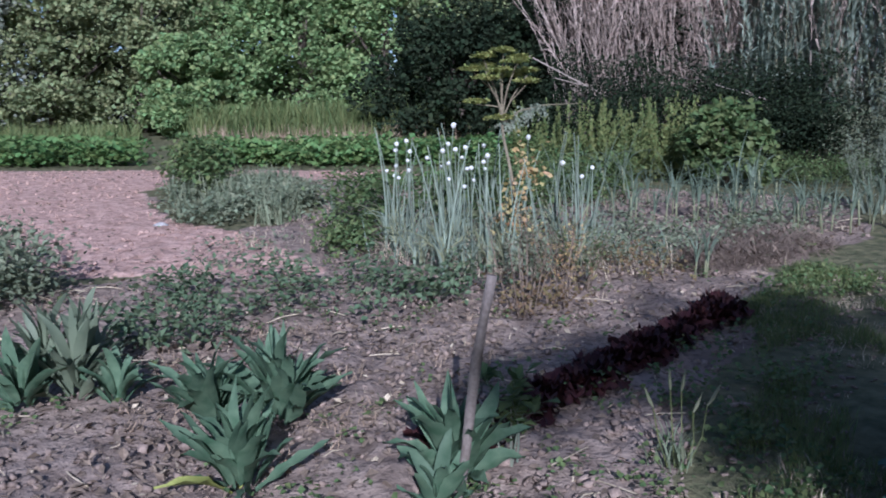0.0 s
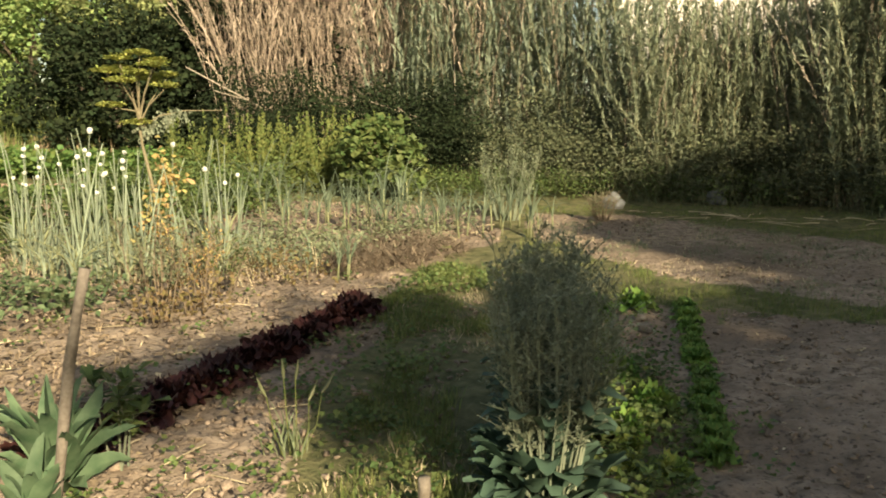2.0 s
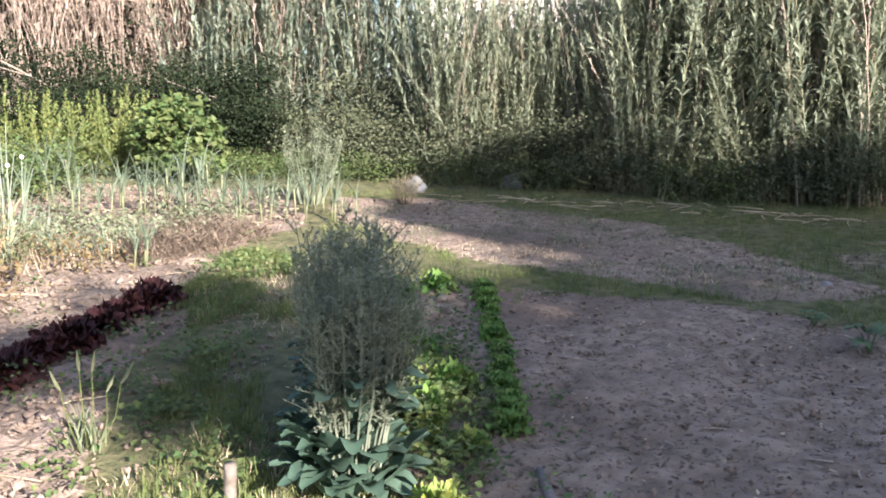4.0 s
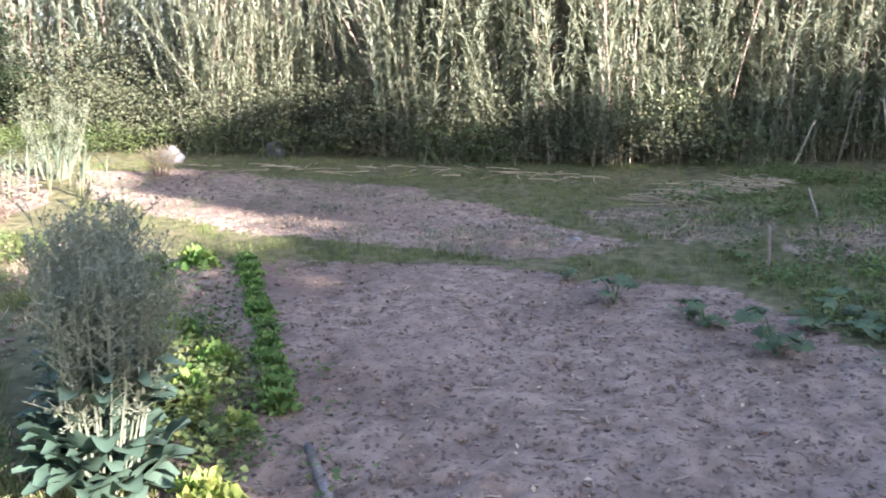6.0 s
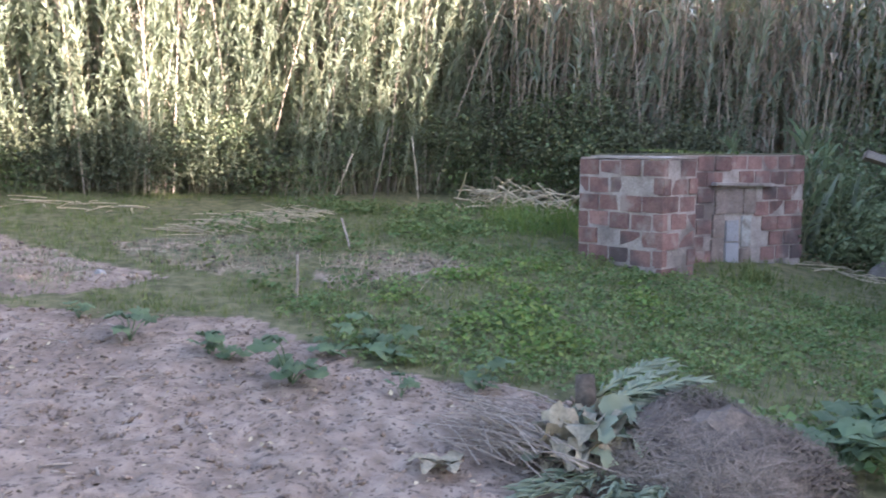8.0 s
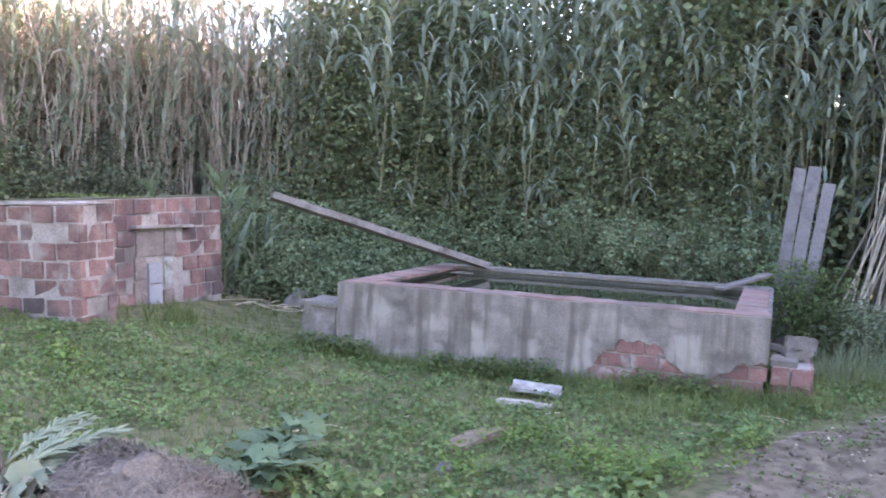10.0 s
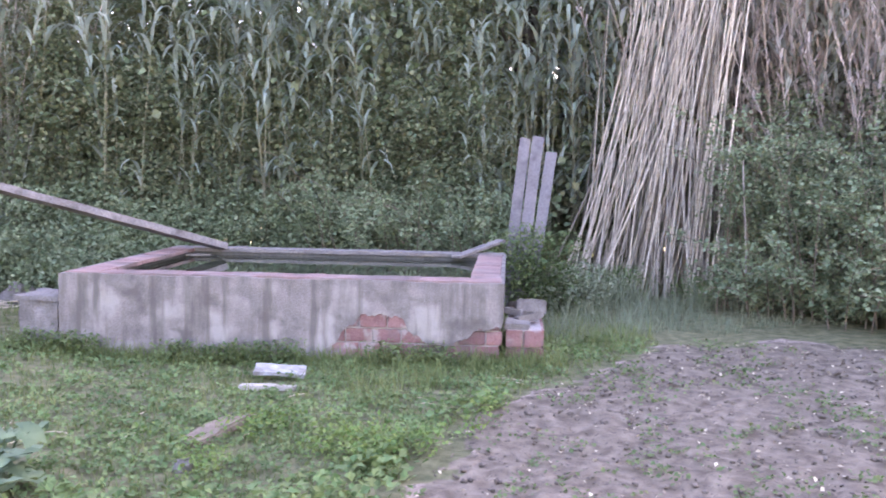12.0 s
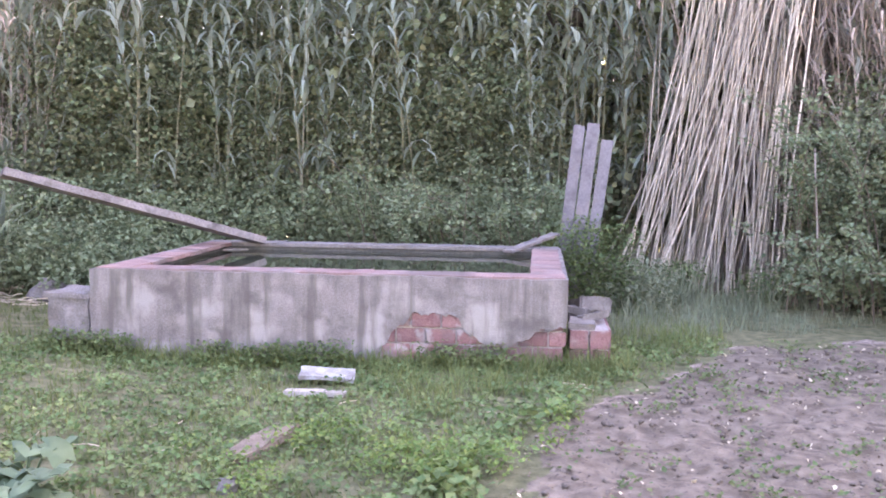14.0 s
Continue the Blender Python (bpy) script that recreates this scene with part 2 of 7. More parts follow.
def box_vq(x0, x1, y0, y1, z0, z1):
    v = np.array([[x, y, z] for x in (x0, x1) for y in (y0, y1) for z in (z0, z1)])
    return v, np.array([[0, 1, 3, 2], [4, 6, 7, 5], [0, 4, 5, 1], [2, 3, 7, 6], [0, 2, 6, 4], [1, 5, 7, 3]])


def worn_box(sx, sy, sz, bevel=0.01, jitter=0.0, cuts=0, seed=0):
    """A box on z = 0 with rounded and slightly uneven edges, as a bmesh."""
    bm = bmesh.new()
    bmesh.ops.create_cube(bm, size=1)
    for v in bm.verts:
        v.co = Vector((v.co.x * sx, v.co.y * sy, (v.co.z + 0.5) * sz))
    if cuts:
        bmesh.ops.subdivide_edges(bm, edges=bm.edges[:], cuts=cuts, use_grid_fill=True)
    if bevel:
        bmesh.ops.bevel(bm, geom=[e for e in bm.edges if e.calc_face_angle(0) > 0.5], offset=bevel, segments=2, affect="EDGES")
    if jitter:
        for v in bm.verts:
            v.co += noise.noise_vector(v.co * 6 + Vector((seed, 0, 0))) * jitter
    return bm


def inside(x, y, poly):
    x, y = np.asarray(x), np.asarray(y)
    hit, n = np.zeros(x.shape, bool), len(poly)
    for i in range(n):
        (x0, y0), (x1, y1) = poly[i], poly[(i + 1) % n]
        c = (y0 > y) != (y1 > y)
        hit ^= c & (x < (x1 - x0) * (y - y0) / ((y1 - y0) or 1e-9) + x0)
    return hit


def wob(x, y, s, seed=0.0):
    """Cheap smooth noise between about -1 and 1."""
    return (np.sin(x * s + seed) * np.cos(y * s * 1.3 + seed * 2) + np.sin((x + y) * s * 2.1 + seed * 3) * 0.6 + np.cos((x - 1.7 * y) * s * 3.7 + seed) * 0.4) / 2


def grain(x, y, size, seed=0):
    """Value noise between -1 and 1 with lumps of about that size in metres."""
    x, y = np.asarray(x) / size, np.asarray(y) / size
    i, j = np.floor(x).astype(np.int64), np.floor(y).astype(np.int64)
    u, v = x - i, y - j
    u, v = u * u * (3 - 2 * u), v * v * (3 - 2 * v)

    def h(a, b):
        k = (a * 374761393 + b * 668265263 + seed * 982451653) & 0xFFFFFFFF
        k = ((k ^ (k >> 13)) * 1274126177) & 0xFFFFFFFF
        return ((k ^ (k >> 16)) & 0xFFFF) / 32767.5 - 1

    return (h(i, j) * (1 - u) + h(i + 1, j) * u) * (1 - v) + (h(i, j + 1) * (1 - u) + h(i + 1, j + 1) * u) * v


# ---- ground ----
SOIL_MAIN = [(5.9, 4.15), (6.42, 3.1), (6.5, 2.2), (6.5, 1.2), (6.2, 0.75), (5.65, 0.15), (5.3, -0.5), (5.2, -1.1), (4.9, -1.9), (3.2, -1.6), (1.2, -0.6), (0.9, 1.0), (2.0, 1.5), (2.8, 1.75), (3.7, 2.35)]
SOIL_UPPER = [(8.5, 8.9), (9.3, 8.0), (9.4, 4.8), (8.5, 3.25), (7.6, 1.95), (7.05, 2.15), (6.75, 2.95), (6.8, 4.0), (6.55, 4.9), (6.8, 5.9), (7.4, 7.6)]
SOIL_RIGHT = [(3.2, -3.4), (4.1, -5.0), (4.15, -6.9), (4.3, -8.2), (3.3, -9.2), (1.0, -9.6), (-3, -8), (-2, -3), (1, -2)]
SOIL_PINK = [(1.6, 8.2), (1.3, 10.3), (0.45, 11.9), (0.3, 14.5), (0.9, 15.6), (4.6, 14.6), (4.8, 15.8), (1.2, 17.3), (0.2, 17.6), (-6, 18.6), (-9, 16), (-4, 10.5), (-0.9, 9.5), (-0.5, 8.8)]
SOIL_BEDS = [(-3, 7), (-0.5, 8.6), (1.6, 8.4), (2.2, 10.4), (4.6, 9.2), (5.2, 10.4), (7.6, 8.6), (6.9, 7.6), (5.2, 7.0), (4.25, 6.0), (3.6, 5.2), (2.3, 4.2), (1.9, 3.2), (0.5, 3.0), (-2, 3)]
LAWN = [(6.6, 0.9), (5.7, 0.1), (5.35, -0.6), (5.3, -1.3), (5.0, -2.0), (4.2, -2.4), (3.3, -3.2), (4.2, -5.0), (4.3, -8.2), (8, -12), (14, -6), (11, -0.5)]
GRASS_PATH = [(4.1, 5.9), (5.4, 6.9), (5.9, 5.6), (4.6, 4.6), (3.5, 4.2), (2.9, 3.6), (2.4, 2.9), (1.2, 2.4), (1.7, 3.2), (2.5, 3.9), (3.4, 4.8)]


SOIL_FAR = [(0.4, 9.0), (1.6, 8.2), (2.2, 10.2), (4.6, 9.0), (5.2, 10.4), (7.6, 8.6), (8.4, 9.6), (6.6, 12.4), (4.6, 14.6), (2.6, 14.8), (2.4, 12.0), (1.2, 10.8)]
SOIL_LETTUCE = [(1.9, 1.4), (2.9, 1.7), (3.75, 2.35), (5.9, 4.2), (5.5, 4.9), (3.4, 3.3), (2.6, 2.5)]
SLOPE_NEAR = [(8.5, 0.75), (9.1, 0.3), (9.1, -0.35), (8.3, -0.45), (7.6, -0.25), (7.35, 0.3), (7.5, 0.65)]
SLOPE_FAR = [(8.8, 2.7), (9.5, 1.9), (9.6, 1.1), (8.7, 0.85), (8.1, 1.0), (7.75, 1.5), (8.1, 2.2)]


def soil_amount(x, y):
    """1 on bare soil, 0 on grass."""
    jx, jy = x + 0.18 * wob(x, y, 2.3), y + 0.18 * wob(x, y, 2.0, 4)
    bare = inside(jx, jy, SOIL_MAIN) | inside(jx, jy, SOIL_RIGHT) | inside(jx, jy, SOIL_PINK)
    up = inside(jx, jy, SOIL_UPPER)
    bed = inside(jx, jy, SOIL_BEDS) | inside(jx, jy, SOIL_LETTUCE) | inside(jx, jy, SOIL_FAR)
    slope = inside(jx, jy, SLOPE_NEAR) | inside(jx, jy, SLOPE_FAR)
    a = np.where(bare, 1.0, np.where(up, 0.62 + 0.38 * (wob(x, y, 1.4, 2) > -0.1), np.where(bed, 0.8, np.where(slope, 0.41 + 0.12 * wob(x, y, 2.1, 5), 0.12))))
    return np.where(inside(jx, jy, GRASS_PATH) & ~inside(jx, jy, SOIL_LETTUCE), 0.15, a)


def build_ground():
    r = np.concatenate([np.arange(0.15, 2.4, 0.15), np.arange(2.4, 9.5, 0.055), np.arange(9.5, 19, 0.1), 19 * 1.05 ** np.arange(0, 80)])
    az = np.radians(np.concatenate([np.arange(-15, 172, 0.5), np.arange(172, 345, 2.5)]))
    az = az[:len(az) // 2 * 2]
    R, A = np.meshgrid(r, az, indexing="ij")
    x, y = R * np.sin(A), R * np.cos(A)
    z = terrain(x, y)
    s = soil_amount(x, y)
    near = np.clip((18 - R) / 6, 0, 1)
    crumb = 0.016 * grain(x, y, 0.33, 1) + 0.014 * grain(x, y, 0.13, 2) + 0.011 * grain(x, y, 0.065, 3) + 0.012 * np.maximum(grain(x, y, 0.1, 4), 0.2)
    z = z + near * (s * crumb * 1.25 + (1 - s) * 0.5 * crumb)
    n = len(az)
    v = np.stack([x, y, z], -1).reshape(-1, 3)
    i, j = np.meshgrid(np.arange(len(r) - 1), np.arange(n), indexing="ij")
    q = np.stack([i * n + j, (i + 1) * n + j, (i + 1) * n + (j + 1) % n, i * n + (j + 1) % n], -1).reshape(-1, 4)
    c = len(v)
    v = np.vstack([v, [[0, 0, 0]]])
    q = np.vstack([q, [[c, j2, (j2 + 1) % n, (j2 + 2) % n] for j2 in range(0, n, 2)]])
    m, nn, l, b = nodes_of("garden_earth")
    at = nn.new("ShaderNodeAttribute"); at.attribute_name = "bare"
    at2 = nn.new("ShaderNodeAttribute"); at2.attribute_name = "tone"
    tc = nn.new("ShaderNodeTexCoord")

    def tex(scale, detail=6):
        t = nn.new("ShaderNodeTexNoise"); t.inputs["Scale"].default_value, t.inputs["Detail"].default_value = scale, detail
        l.new(tc.outputs["Object"], t.inputs["Vector"]); return t

    def mixc(f, a, c2, lo=0.35, hi=0.65):
        mr = nn.new("ShaderNodeMapRange"); mr.inputs["From Min"].default_value, mr.inputs["From Max"].default_value = lo, hi
        l.new(f, mr.inputs["Value"])
        mx = nn.new("ShaderNodeMix"); mx.data_type = "RGBA"
        for k, cc in ((6, a), (7, c2)):
            if isinstance(cc, tuple):
                mx.inputs[k].default_value = (*cc, 1)
            else:
                l.new(cc, mx.inputs[k])
        l.new(mr.outputs[0], mx.inputs[0]); return mx.outputs[2]

    big, mid, fine, speck = tex(0.7), tex(9), tex(55), tex(30, 3)
    soil = mixc(mid.outputs[0], (0.215, 0.165, 0.128), (0.36, 0.285, 0.225))
    dark = mixc(big.outputs[0], (0.175, 0.133, 0.103), soil, 0.25, 0.5)
    dark = mixc(speck.outputs[0], (0.11, 0.085, 0.068), dark, 0.33, 0.44)
    pink = mixc(mid.outputs[0], (0.39, 0.25, 0.19), (0.62, 0.425, 0.335))
    pink = mixc(speck.outputs[0], (0.26, 0.17, 0.13), pink, 0.30, 0.42)
    dug = mixc(mid.outputs[0], (0.118, 0.093, 0.066), (0.225, 0.182, 0.134))
    dug = mixc(speck.outputs[0], (0.10, 0.08, 0.064), dug, 0.30, 0.40)
    at3 = nn.new("ShaderNodeAttribute"); at3.attribute_name = "dug"
    dark = mixc(at3.outputs["Fac"], dark, dug, 0.2, 0.8)
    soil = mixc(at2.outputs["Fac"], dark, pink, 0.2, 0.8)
    turf = mixc(mid.outputs[0], (0.085, 0.092, 0.045), (0.185, 0.172, 0.092))
    ad = nn.new("ShaderNodeMath"); ad.operation = "MULTIPLY_ADD"; ad.inputs[1].default_value = 0.7
    l.new(mid.outputs[0], ad.inputs[0]); l.new(at.outputs["Fac"], ad.inputs[2])
    col = mixc(ad.outputs[0], turf, soil, 0.65, 0.95)
    l.new(col, b.inputs["Base Color"])
    b.inputs["Roughness"].default_value = 0.95
    b.inputs["Specular IOR Level"].default_value = 0.15
    bp = nn.new("ShaderNodeBump"); bp.inputs["Strength"].default_value, bp.inputs["Distance"].default_value = 1.0, 0.035
    sm = nn.new("ShaderNodeMath"); sm.operation = "MULTIPLY_ADD"; sm.inputs[1].default_value = 0.35
    l.new(fine.outputs[0], sm.inputs[0]); l.new(mid.outputs[0], sm.inputs[2])
    l.new(sm.outputs[0], bp.inputs["Height"]); l.new(bp.outputs[0], b.inputs["Normal"])
    g = put("ground", v, q, m, smooth=True)
    ca = g.data.attributes.new("bare", "FLOAT", "POINT")
    ca.data.foreach_set("value", np.append(s.ravel(), 1.0).astype(np.float32))
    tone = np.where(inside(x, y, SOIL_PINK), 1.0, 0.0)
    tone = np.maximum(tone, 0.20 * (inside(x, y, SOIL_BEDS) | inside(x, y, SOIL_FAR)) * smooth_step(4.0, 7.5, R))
    cd = g.data.attributes.new("dug", "FLOAT", "POINT")
    cd.data.foreach_set("value", np.append(np.where(inside(x, y, SOIL_RIGHT), 1.0, 0.0).ravel(), 0.0).astype(np.float32))
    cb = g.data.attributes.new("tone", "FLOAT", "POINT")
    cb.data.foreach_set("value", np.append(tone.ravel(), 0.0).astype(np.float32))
    tagged(g, "bare reddish garden soil with strips of grass", "ground", kind="structure")


build_ground()

# ---- reeds ----


def flat_strip(length, width, seg, droop, up):
    """A plain long leaf, one quad wide."""
    v, q = strip(length, width, seg, droop, up, 0.0)
    n = seg + 1
    v = np.concatenate([v[:n], v[2 * n:]])
    return v, np.array([[i, n + i, n + i + 1, i + 1] for i in range(seg)])


def reed_template(seed, height=4.2, leaves=15, leaf=0.55, lowest=0.12, droopy=2.2, wide=0.05, plain=False, rise=1.15):
    g = np.random.default_rng(seed)
    k = 5
    lean = g.uniform(-0.12, 0.12, 2)
    s = np.linspace(0, 1, k)
    pts = np.stack([lean[0] * s ** 2 * height, lean[1] * s ** 2 * height, s * height], -1)
    stalk = tube(pts, np.linspace(0.006 if plain else 0.009, 0.003, k), 3, False)
    parts = []
    for h in np.sort(g.uniform(lowest, 1.0, leaves)):
        at = np.array([np.interp(h, s, pts[:, c]) for c in range(3)])
        ln = leaf * g.uniform(0.6, 1.15) * (1 - 0.35 * h)
        w, dr = wide * g.uniform(0.7, 1.2), droopy * g.uniform(0.6, 1.2)
        st = flat_strip(ln, w, 2, dr, g.normal(rise, 0.35)) if plain else flat_strip(ln, w, 5, dr, 1.2)
        parts.append(stamp(st, [at], rot([g.uniform(0, 2 * np.pi)]), np.ones(1)))
    return stalk, join(parts)


REEDS = [reed_template(40 + i, 4.3, 12, 0.8, 0.26, 2.9, 0.062) for i in range(8)]
REEDS_BUSHY = [reed_template(60 + i, 3.6, 76, 0.29, 0.12, 1.3, 0.046, True, 0.95) for i in range(8)]


def along(line, n, width, g):
    """n places scattered in a band along a line, the band on its outer (far) side."""
    p = np.asarray(line, float)
    seg = np.diff(p, axis=0); ln = np.hypot(*seg.T); cum = np.concatenate([[0], np.cumsum(ln)])
    d = g.uniform(0, cum[-1], n)
    i = np.clip(np.searchsorted(cum, d) - 1, 0, len(seg) - 1)
    base = p[i] + seg[i] * ((d - cum[i]) / ln[i])[:, None]
    away = base / np.hypot(*base.T)[:, None]
    off = g.uniform(0, 1, n) ** 1.3 * width
    xy = base + away * off[:, None] + g.normal(0, 0.12, (n, 2))
    return xy, d / cum[-1], off


def reed_bed(line, n, width, tpls, seed, label, low=0.75, high=1.15, leaf_mat=M_REED, stalk_mat=M_REED_STALK, lean=0.06, tall=None):
    g = np.random.default_rng(seed)
    xy, along_t, off = along(line, n, width, g)
    z = terrain(*xy.T)
    size = g.uniform(low, high, n) * (1 if tall is None else tall(along_t))
    yaw = g.uniform(0, 2 * np.pi, n)
    turn = rot(yaw, g.normal(0, lean, n), g.normal(0, lean, n))
    pick = g.integers(0, len(tpls), n)
    st, lf = [], []
    for k, (stalk, leaves) in enumerate(tpls):
        s = pick == k
        pos = np.column_stack([xy[s], z[s] - 0.03])
        st.append(stamp(stalk, pos, turn[s], size[s])); lf.append(stamp(leaves, pos, turn[s], size[s]))
    root = tagged(new("reed_bed"), label, "reeds", kind="stuff")
    tagged(put("cane_stalks", *join(st), stalk_mat, root), kind="stuff")
    tagged(put("cane_leaves", *join(lf), leaf_mat, root), kind="stuff")


def dry_template(seed, height=4.5):
    g = np.random.default_rng(seed)
    s = np.linspace(0, 1, 5); lean = g.uniform(-0.2, 0.2, 2)
    pts = np.stack([lean[0] * s ** 2 * height, lean[1] * s ** 2 * height, s * height], -1)
    parts = []
    for h in g.uniform(0.3, 1.0, 13):
        at = np.array([np.interp(h, s, pts[:, c]) for c in range(3)])
        parts.append(stamp(flat_strip(g.uniform(0.2, 0.5), 0.028, 2, 2.2, 1.0), [at], rot([g.uniform(0, 6.28)]), np.ones(1)))
    return tube(pts, np.linspace(0.008, 0.003, 5), 3, False), join(parts)


DRYS = [dry_template(80 + i) for i in range(5)]
LINE_MID = [(9.4, 11.3), (10.6, 8.9), (11.6, 7.2), (11.6, 5.6), (12.0, 3.4), (12.8, 1.4), (14.0, -0.8)]
LINE_BOX = [(14.0, -0.8), (13.2, -2.6), (12.9, -4.4), (12.4, -6.2)]
LINE_BASIN = [(12.4, -6.2), (11.0, -8.4), (9.2, -10.4), (8.0, -11.6), (6.9, -12.6)]
LINE_END = [(6.9, -12.6), (4.8, -12.9), (2.6, -12.6), (0.0, -12.4), (-3.0, -12.4), (-7.0, -12.0)]
reed_bed(LINE_MID[1:], 2700, 2.6, REEDS_BUSHY, 11, "dense bed of tall green reeds at the field edge", 0.65, 1.15, M_REED_PALE, M_REED_STALK, lean=0.11, tall=lambda s: 1 - 0.29 * np.exp(-((s - 0.1) / 0.2) ** 4) - 0.06 * np.sin(s * 90))
reed_bed(LINE_BOX, 170, 2.2, REEDS, 12, "tall green reeds behind the brick shelter", 0.75, 1.15, M_REED_BLUE, M_DRY)
reed_bed(LINE_BOX, 210, 2.0, REEDS_BUSHY, 19, "leafy young reeds behind the brick shelter", 0.6, 1.1, M_REED_PALE, M_DRY, lean=0.14)
reed_bed(LINE_BOX, 330, 2.4, DRYS, 10, "pale dry canes behind the brick shelter", 0.75, 1.2, M_DRY, M_DRY, 0.07)
reed_bed(LINE_BASIN, 430, 2.9, REEDS, 13, "tall green reeds with arching leaves behind the water basin", 0.8, 1.2, M_REED_BLUE)
# Its west end is unseen, carried on to keep sun off the ground.
reed_bed(LINE_END, 640, 2.6, REEDS, 14, "tall reeds rising over the brambles", 0.95, 1.3)
reed_bed([(x * 1.12, y * 1.12) for x, y in LINE_MID + LINE_BOX[1:]], 2000, 2.6, DRYS, 15, "dry tan canes among the reeds", 0.8, 1.2, M_DRY, M_DRY, 0.09, tall=lambda s: 1 - 0.42 * np.exp(-((s - 0.2) / 0.12) ** 4))
reed_bed(LINE_MID[1:], 900, 2.2, REEDS_BUSHY, 20, "shorter leafy reeds leaning out of the reed bed", 0.42, 0.86, M_REED_PALE, M_REED_STALK, lean=0.2)
reed_bed(LINE_MID[1:], 550, 2.2, DRYS, 9, "dry feathery canes standing over the green reeds", 0.8, 1.15, M_DRY, M_DRY, 0.1, tall=lambda s: 1 - 0.42 * np.exp(-((s - 0.1) / 0.22) ** 4))
reed_bed(LINE_END[:3], 420, 1.6, DRYS, 16, "dry brown canes above the brambles", 0.9, 1.3, M_DRY, M_DRY, 0.08)
reed_bed([(8.2, 16.6), (9.9, 15.0), (11.0, 13.0)], 800, 2.2, DRYS, 17, "thicket of dry tan canes at the field edge", 0.8, 1.2, M_DRY, M_DRY, 0.16)
reed_bed([(9.8, 13.6), (10.8, 11.6), (11.6, 9.6)], 420, 1.8, REEDS_BUSHY, 18, "grey-green leafy reeds at the field edge", 0.8, 1.15, M_REED_BLUE)

# ---- brambles, shrubs and trees ----


def leaf_cloud(centres, radii, per, size, g, tpl=LEAF, hollow=0.55):
    """Leaves scattered in a shell of each lump of a crown."""
    c, r = np.repeat(centres, per, 0), np.repeat(radii, per, 0)
    n = len(c)
    d = g.normal(size=(n, 3)); d /= np.linalg.norm(d, axis=1)[:, None]
    rad = g.uniform(hollow, 1.0, n) ** 0.7
    pos = c + d * r * rad[:, None]
    turn = rot(g.uniform(0, 6.283, n), g.normal(0.1, 0.6, n), g.normal(0, 0.6, n))
    return stamp(tpl, pos, turn, g.uniform(0.6, 1.25, n) * size)


# Darker copy of the bramble leaf, with shade painted into the colour.
M_BRAMBLE_SHADE = leafy("shaded_bramble_leaf", (0.07, 0.082, 0.05), (0.16, 0.178, 0.105), 0.2, 0.8, 1.2, 0.35)


def bramble_bank(line, n, width, height, seed, label, mat=M_BRAMBLE, leaf=0.055, per=70, lump=0.32):
    g = np.random.default_rng(seed)
    xy, _, off = along(line, n, width, g)
    z = terrain(*xy.T)
    h = height * (0.35 + 0.65 * np.clip(off / width + 0.25, 0, 1)) * g.uniform(0.25, 1.0, n)
    c = np.column_stack([xy, z + h * 0.9])
    r = g.uniform(0.6, 1.3, (n, 1)) * np.array([[lump, lump, lump * 0.75]])
    v, q = leaf_cloud(c, r, per, leaf, g, LEAF_WIDE)
    v[:, 2] = np.maximum(v[:, 2], terrain(v[:, 0], v[:, 1]) + 0.01)
    ob = put("bramble_thicket", v, q, mat)
    tagged(ob, label, "brambles", kind="stuff")


bramble_bank([(11.6, -4.9), (10.9, -7.4), (9.4, -9.0), (8.2, -9.9), (7.5, -10.7)], 640, 2.4, 2.1, 21, "green brambles climbing into the reeds behind the basin", M_BRAMBLE_LIGHT, 0.048, 120)
bramble_bank([(11.4, -4.5), (10.5, -5.4), (10.4, -6.6), (10.2, -7.6)], 200, 0.9, 0.9, 25, "green brambles between shelter and basin", M_BRAMBLE_LIGHT, 0.048, 120)
bramble_bank([(7.2, 15.6), (8.6, 13.9), (9.4, 12.2), (9.6, 11.2)], 420, 1.2, 2.1, 26, "undergrowth before the dry canes, leaves coloured dark for shade", M_HEDGE_SHADE, 0.05, 80)
bramble_bank([(12.4, -6.0), (11.4, -8.4), (10.0, -10.0), (8.6, -11.2)], 1350, 1.6, 5.4, 27, "dark green brambles deep among the reeds", M_BRAMBLE, 0.058, 120, 0.58)
bramble_bank([(5.0, -11.6), (4.3, -11.3), (3.2, -11.0), (1.5, -10.8), (-1, -10.6)], 300, 2.0, 3.0, 22, "uneven bramble thicket with small leaves", M_BRAMBLE, 0.05, 130, 0.42)
bramble_bank([(5.0, -12.6), (3.2, -12.2), (1.5, -12.0), (-1, -11.8)], 420, 1.2, 3.4, 31, "back of the bramble thicket, leaf colour darkened as shade", M_BRAMBLE_SHADE, 0.06, 80, 0.5)
bramble_bank([(14.0, 0.6), (13.6, -1.0), (12.7, -2.4), (12.0, -4.0)], 420, 1.6, 2.1, 23, "brambles at the foot of the reeds, shade in their leaf colour", M_BRAMBLE_SHADE, 0.05, 80)
bramble_bank([(9.6, 11.0), (10.7, 8.5), (11.3, 6.6), (11.4, 4.8), (12.0, 2.8), (13.2, 1.0)], 800, 1.4, 1.7, 24, "undergrowth at the foot of the reeds, shade in its leaf colour", M_BRAMBLE_SHADE, 0.045, 80)
bramble_bank([(9.6, 11.0), (10.7, 8.5), (11.3, 6.6), (11.4, 4.8), (12.0, 2.8), (13.2, 1.0)], 170, 0.7, 0.8, 28, "tangled weeds along the reeds", M_BRAMBLE_SHADE, 0.04, 60, 0.24)


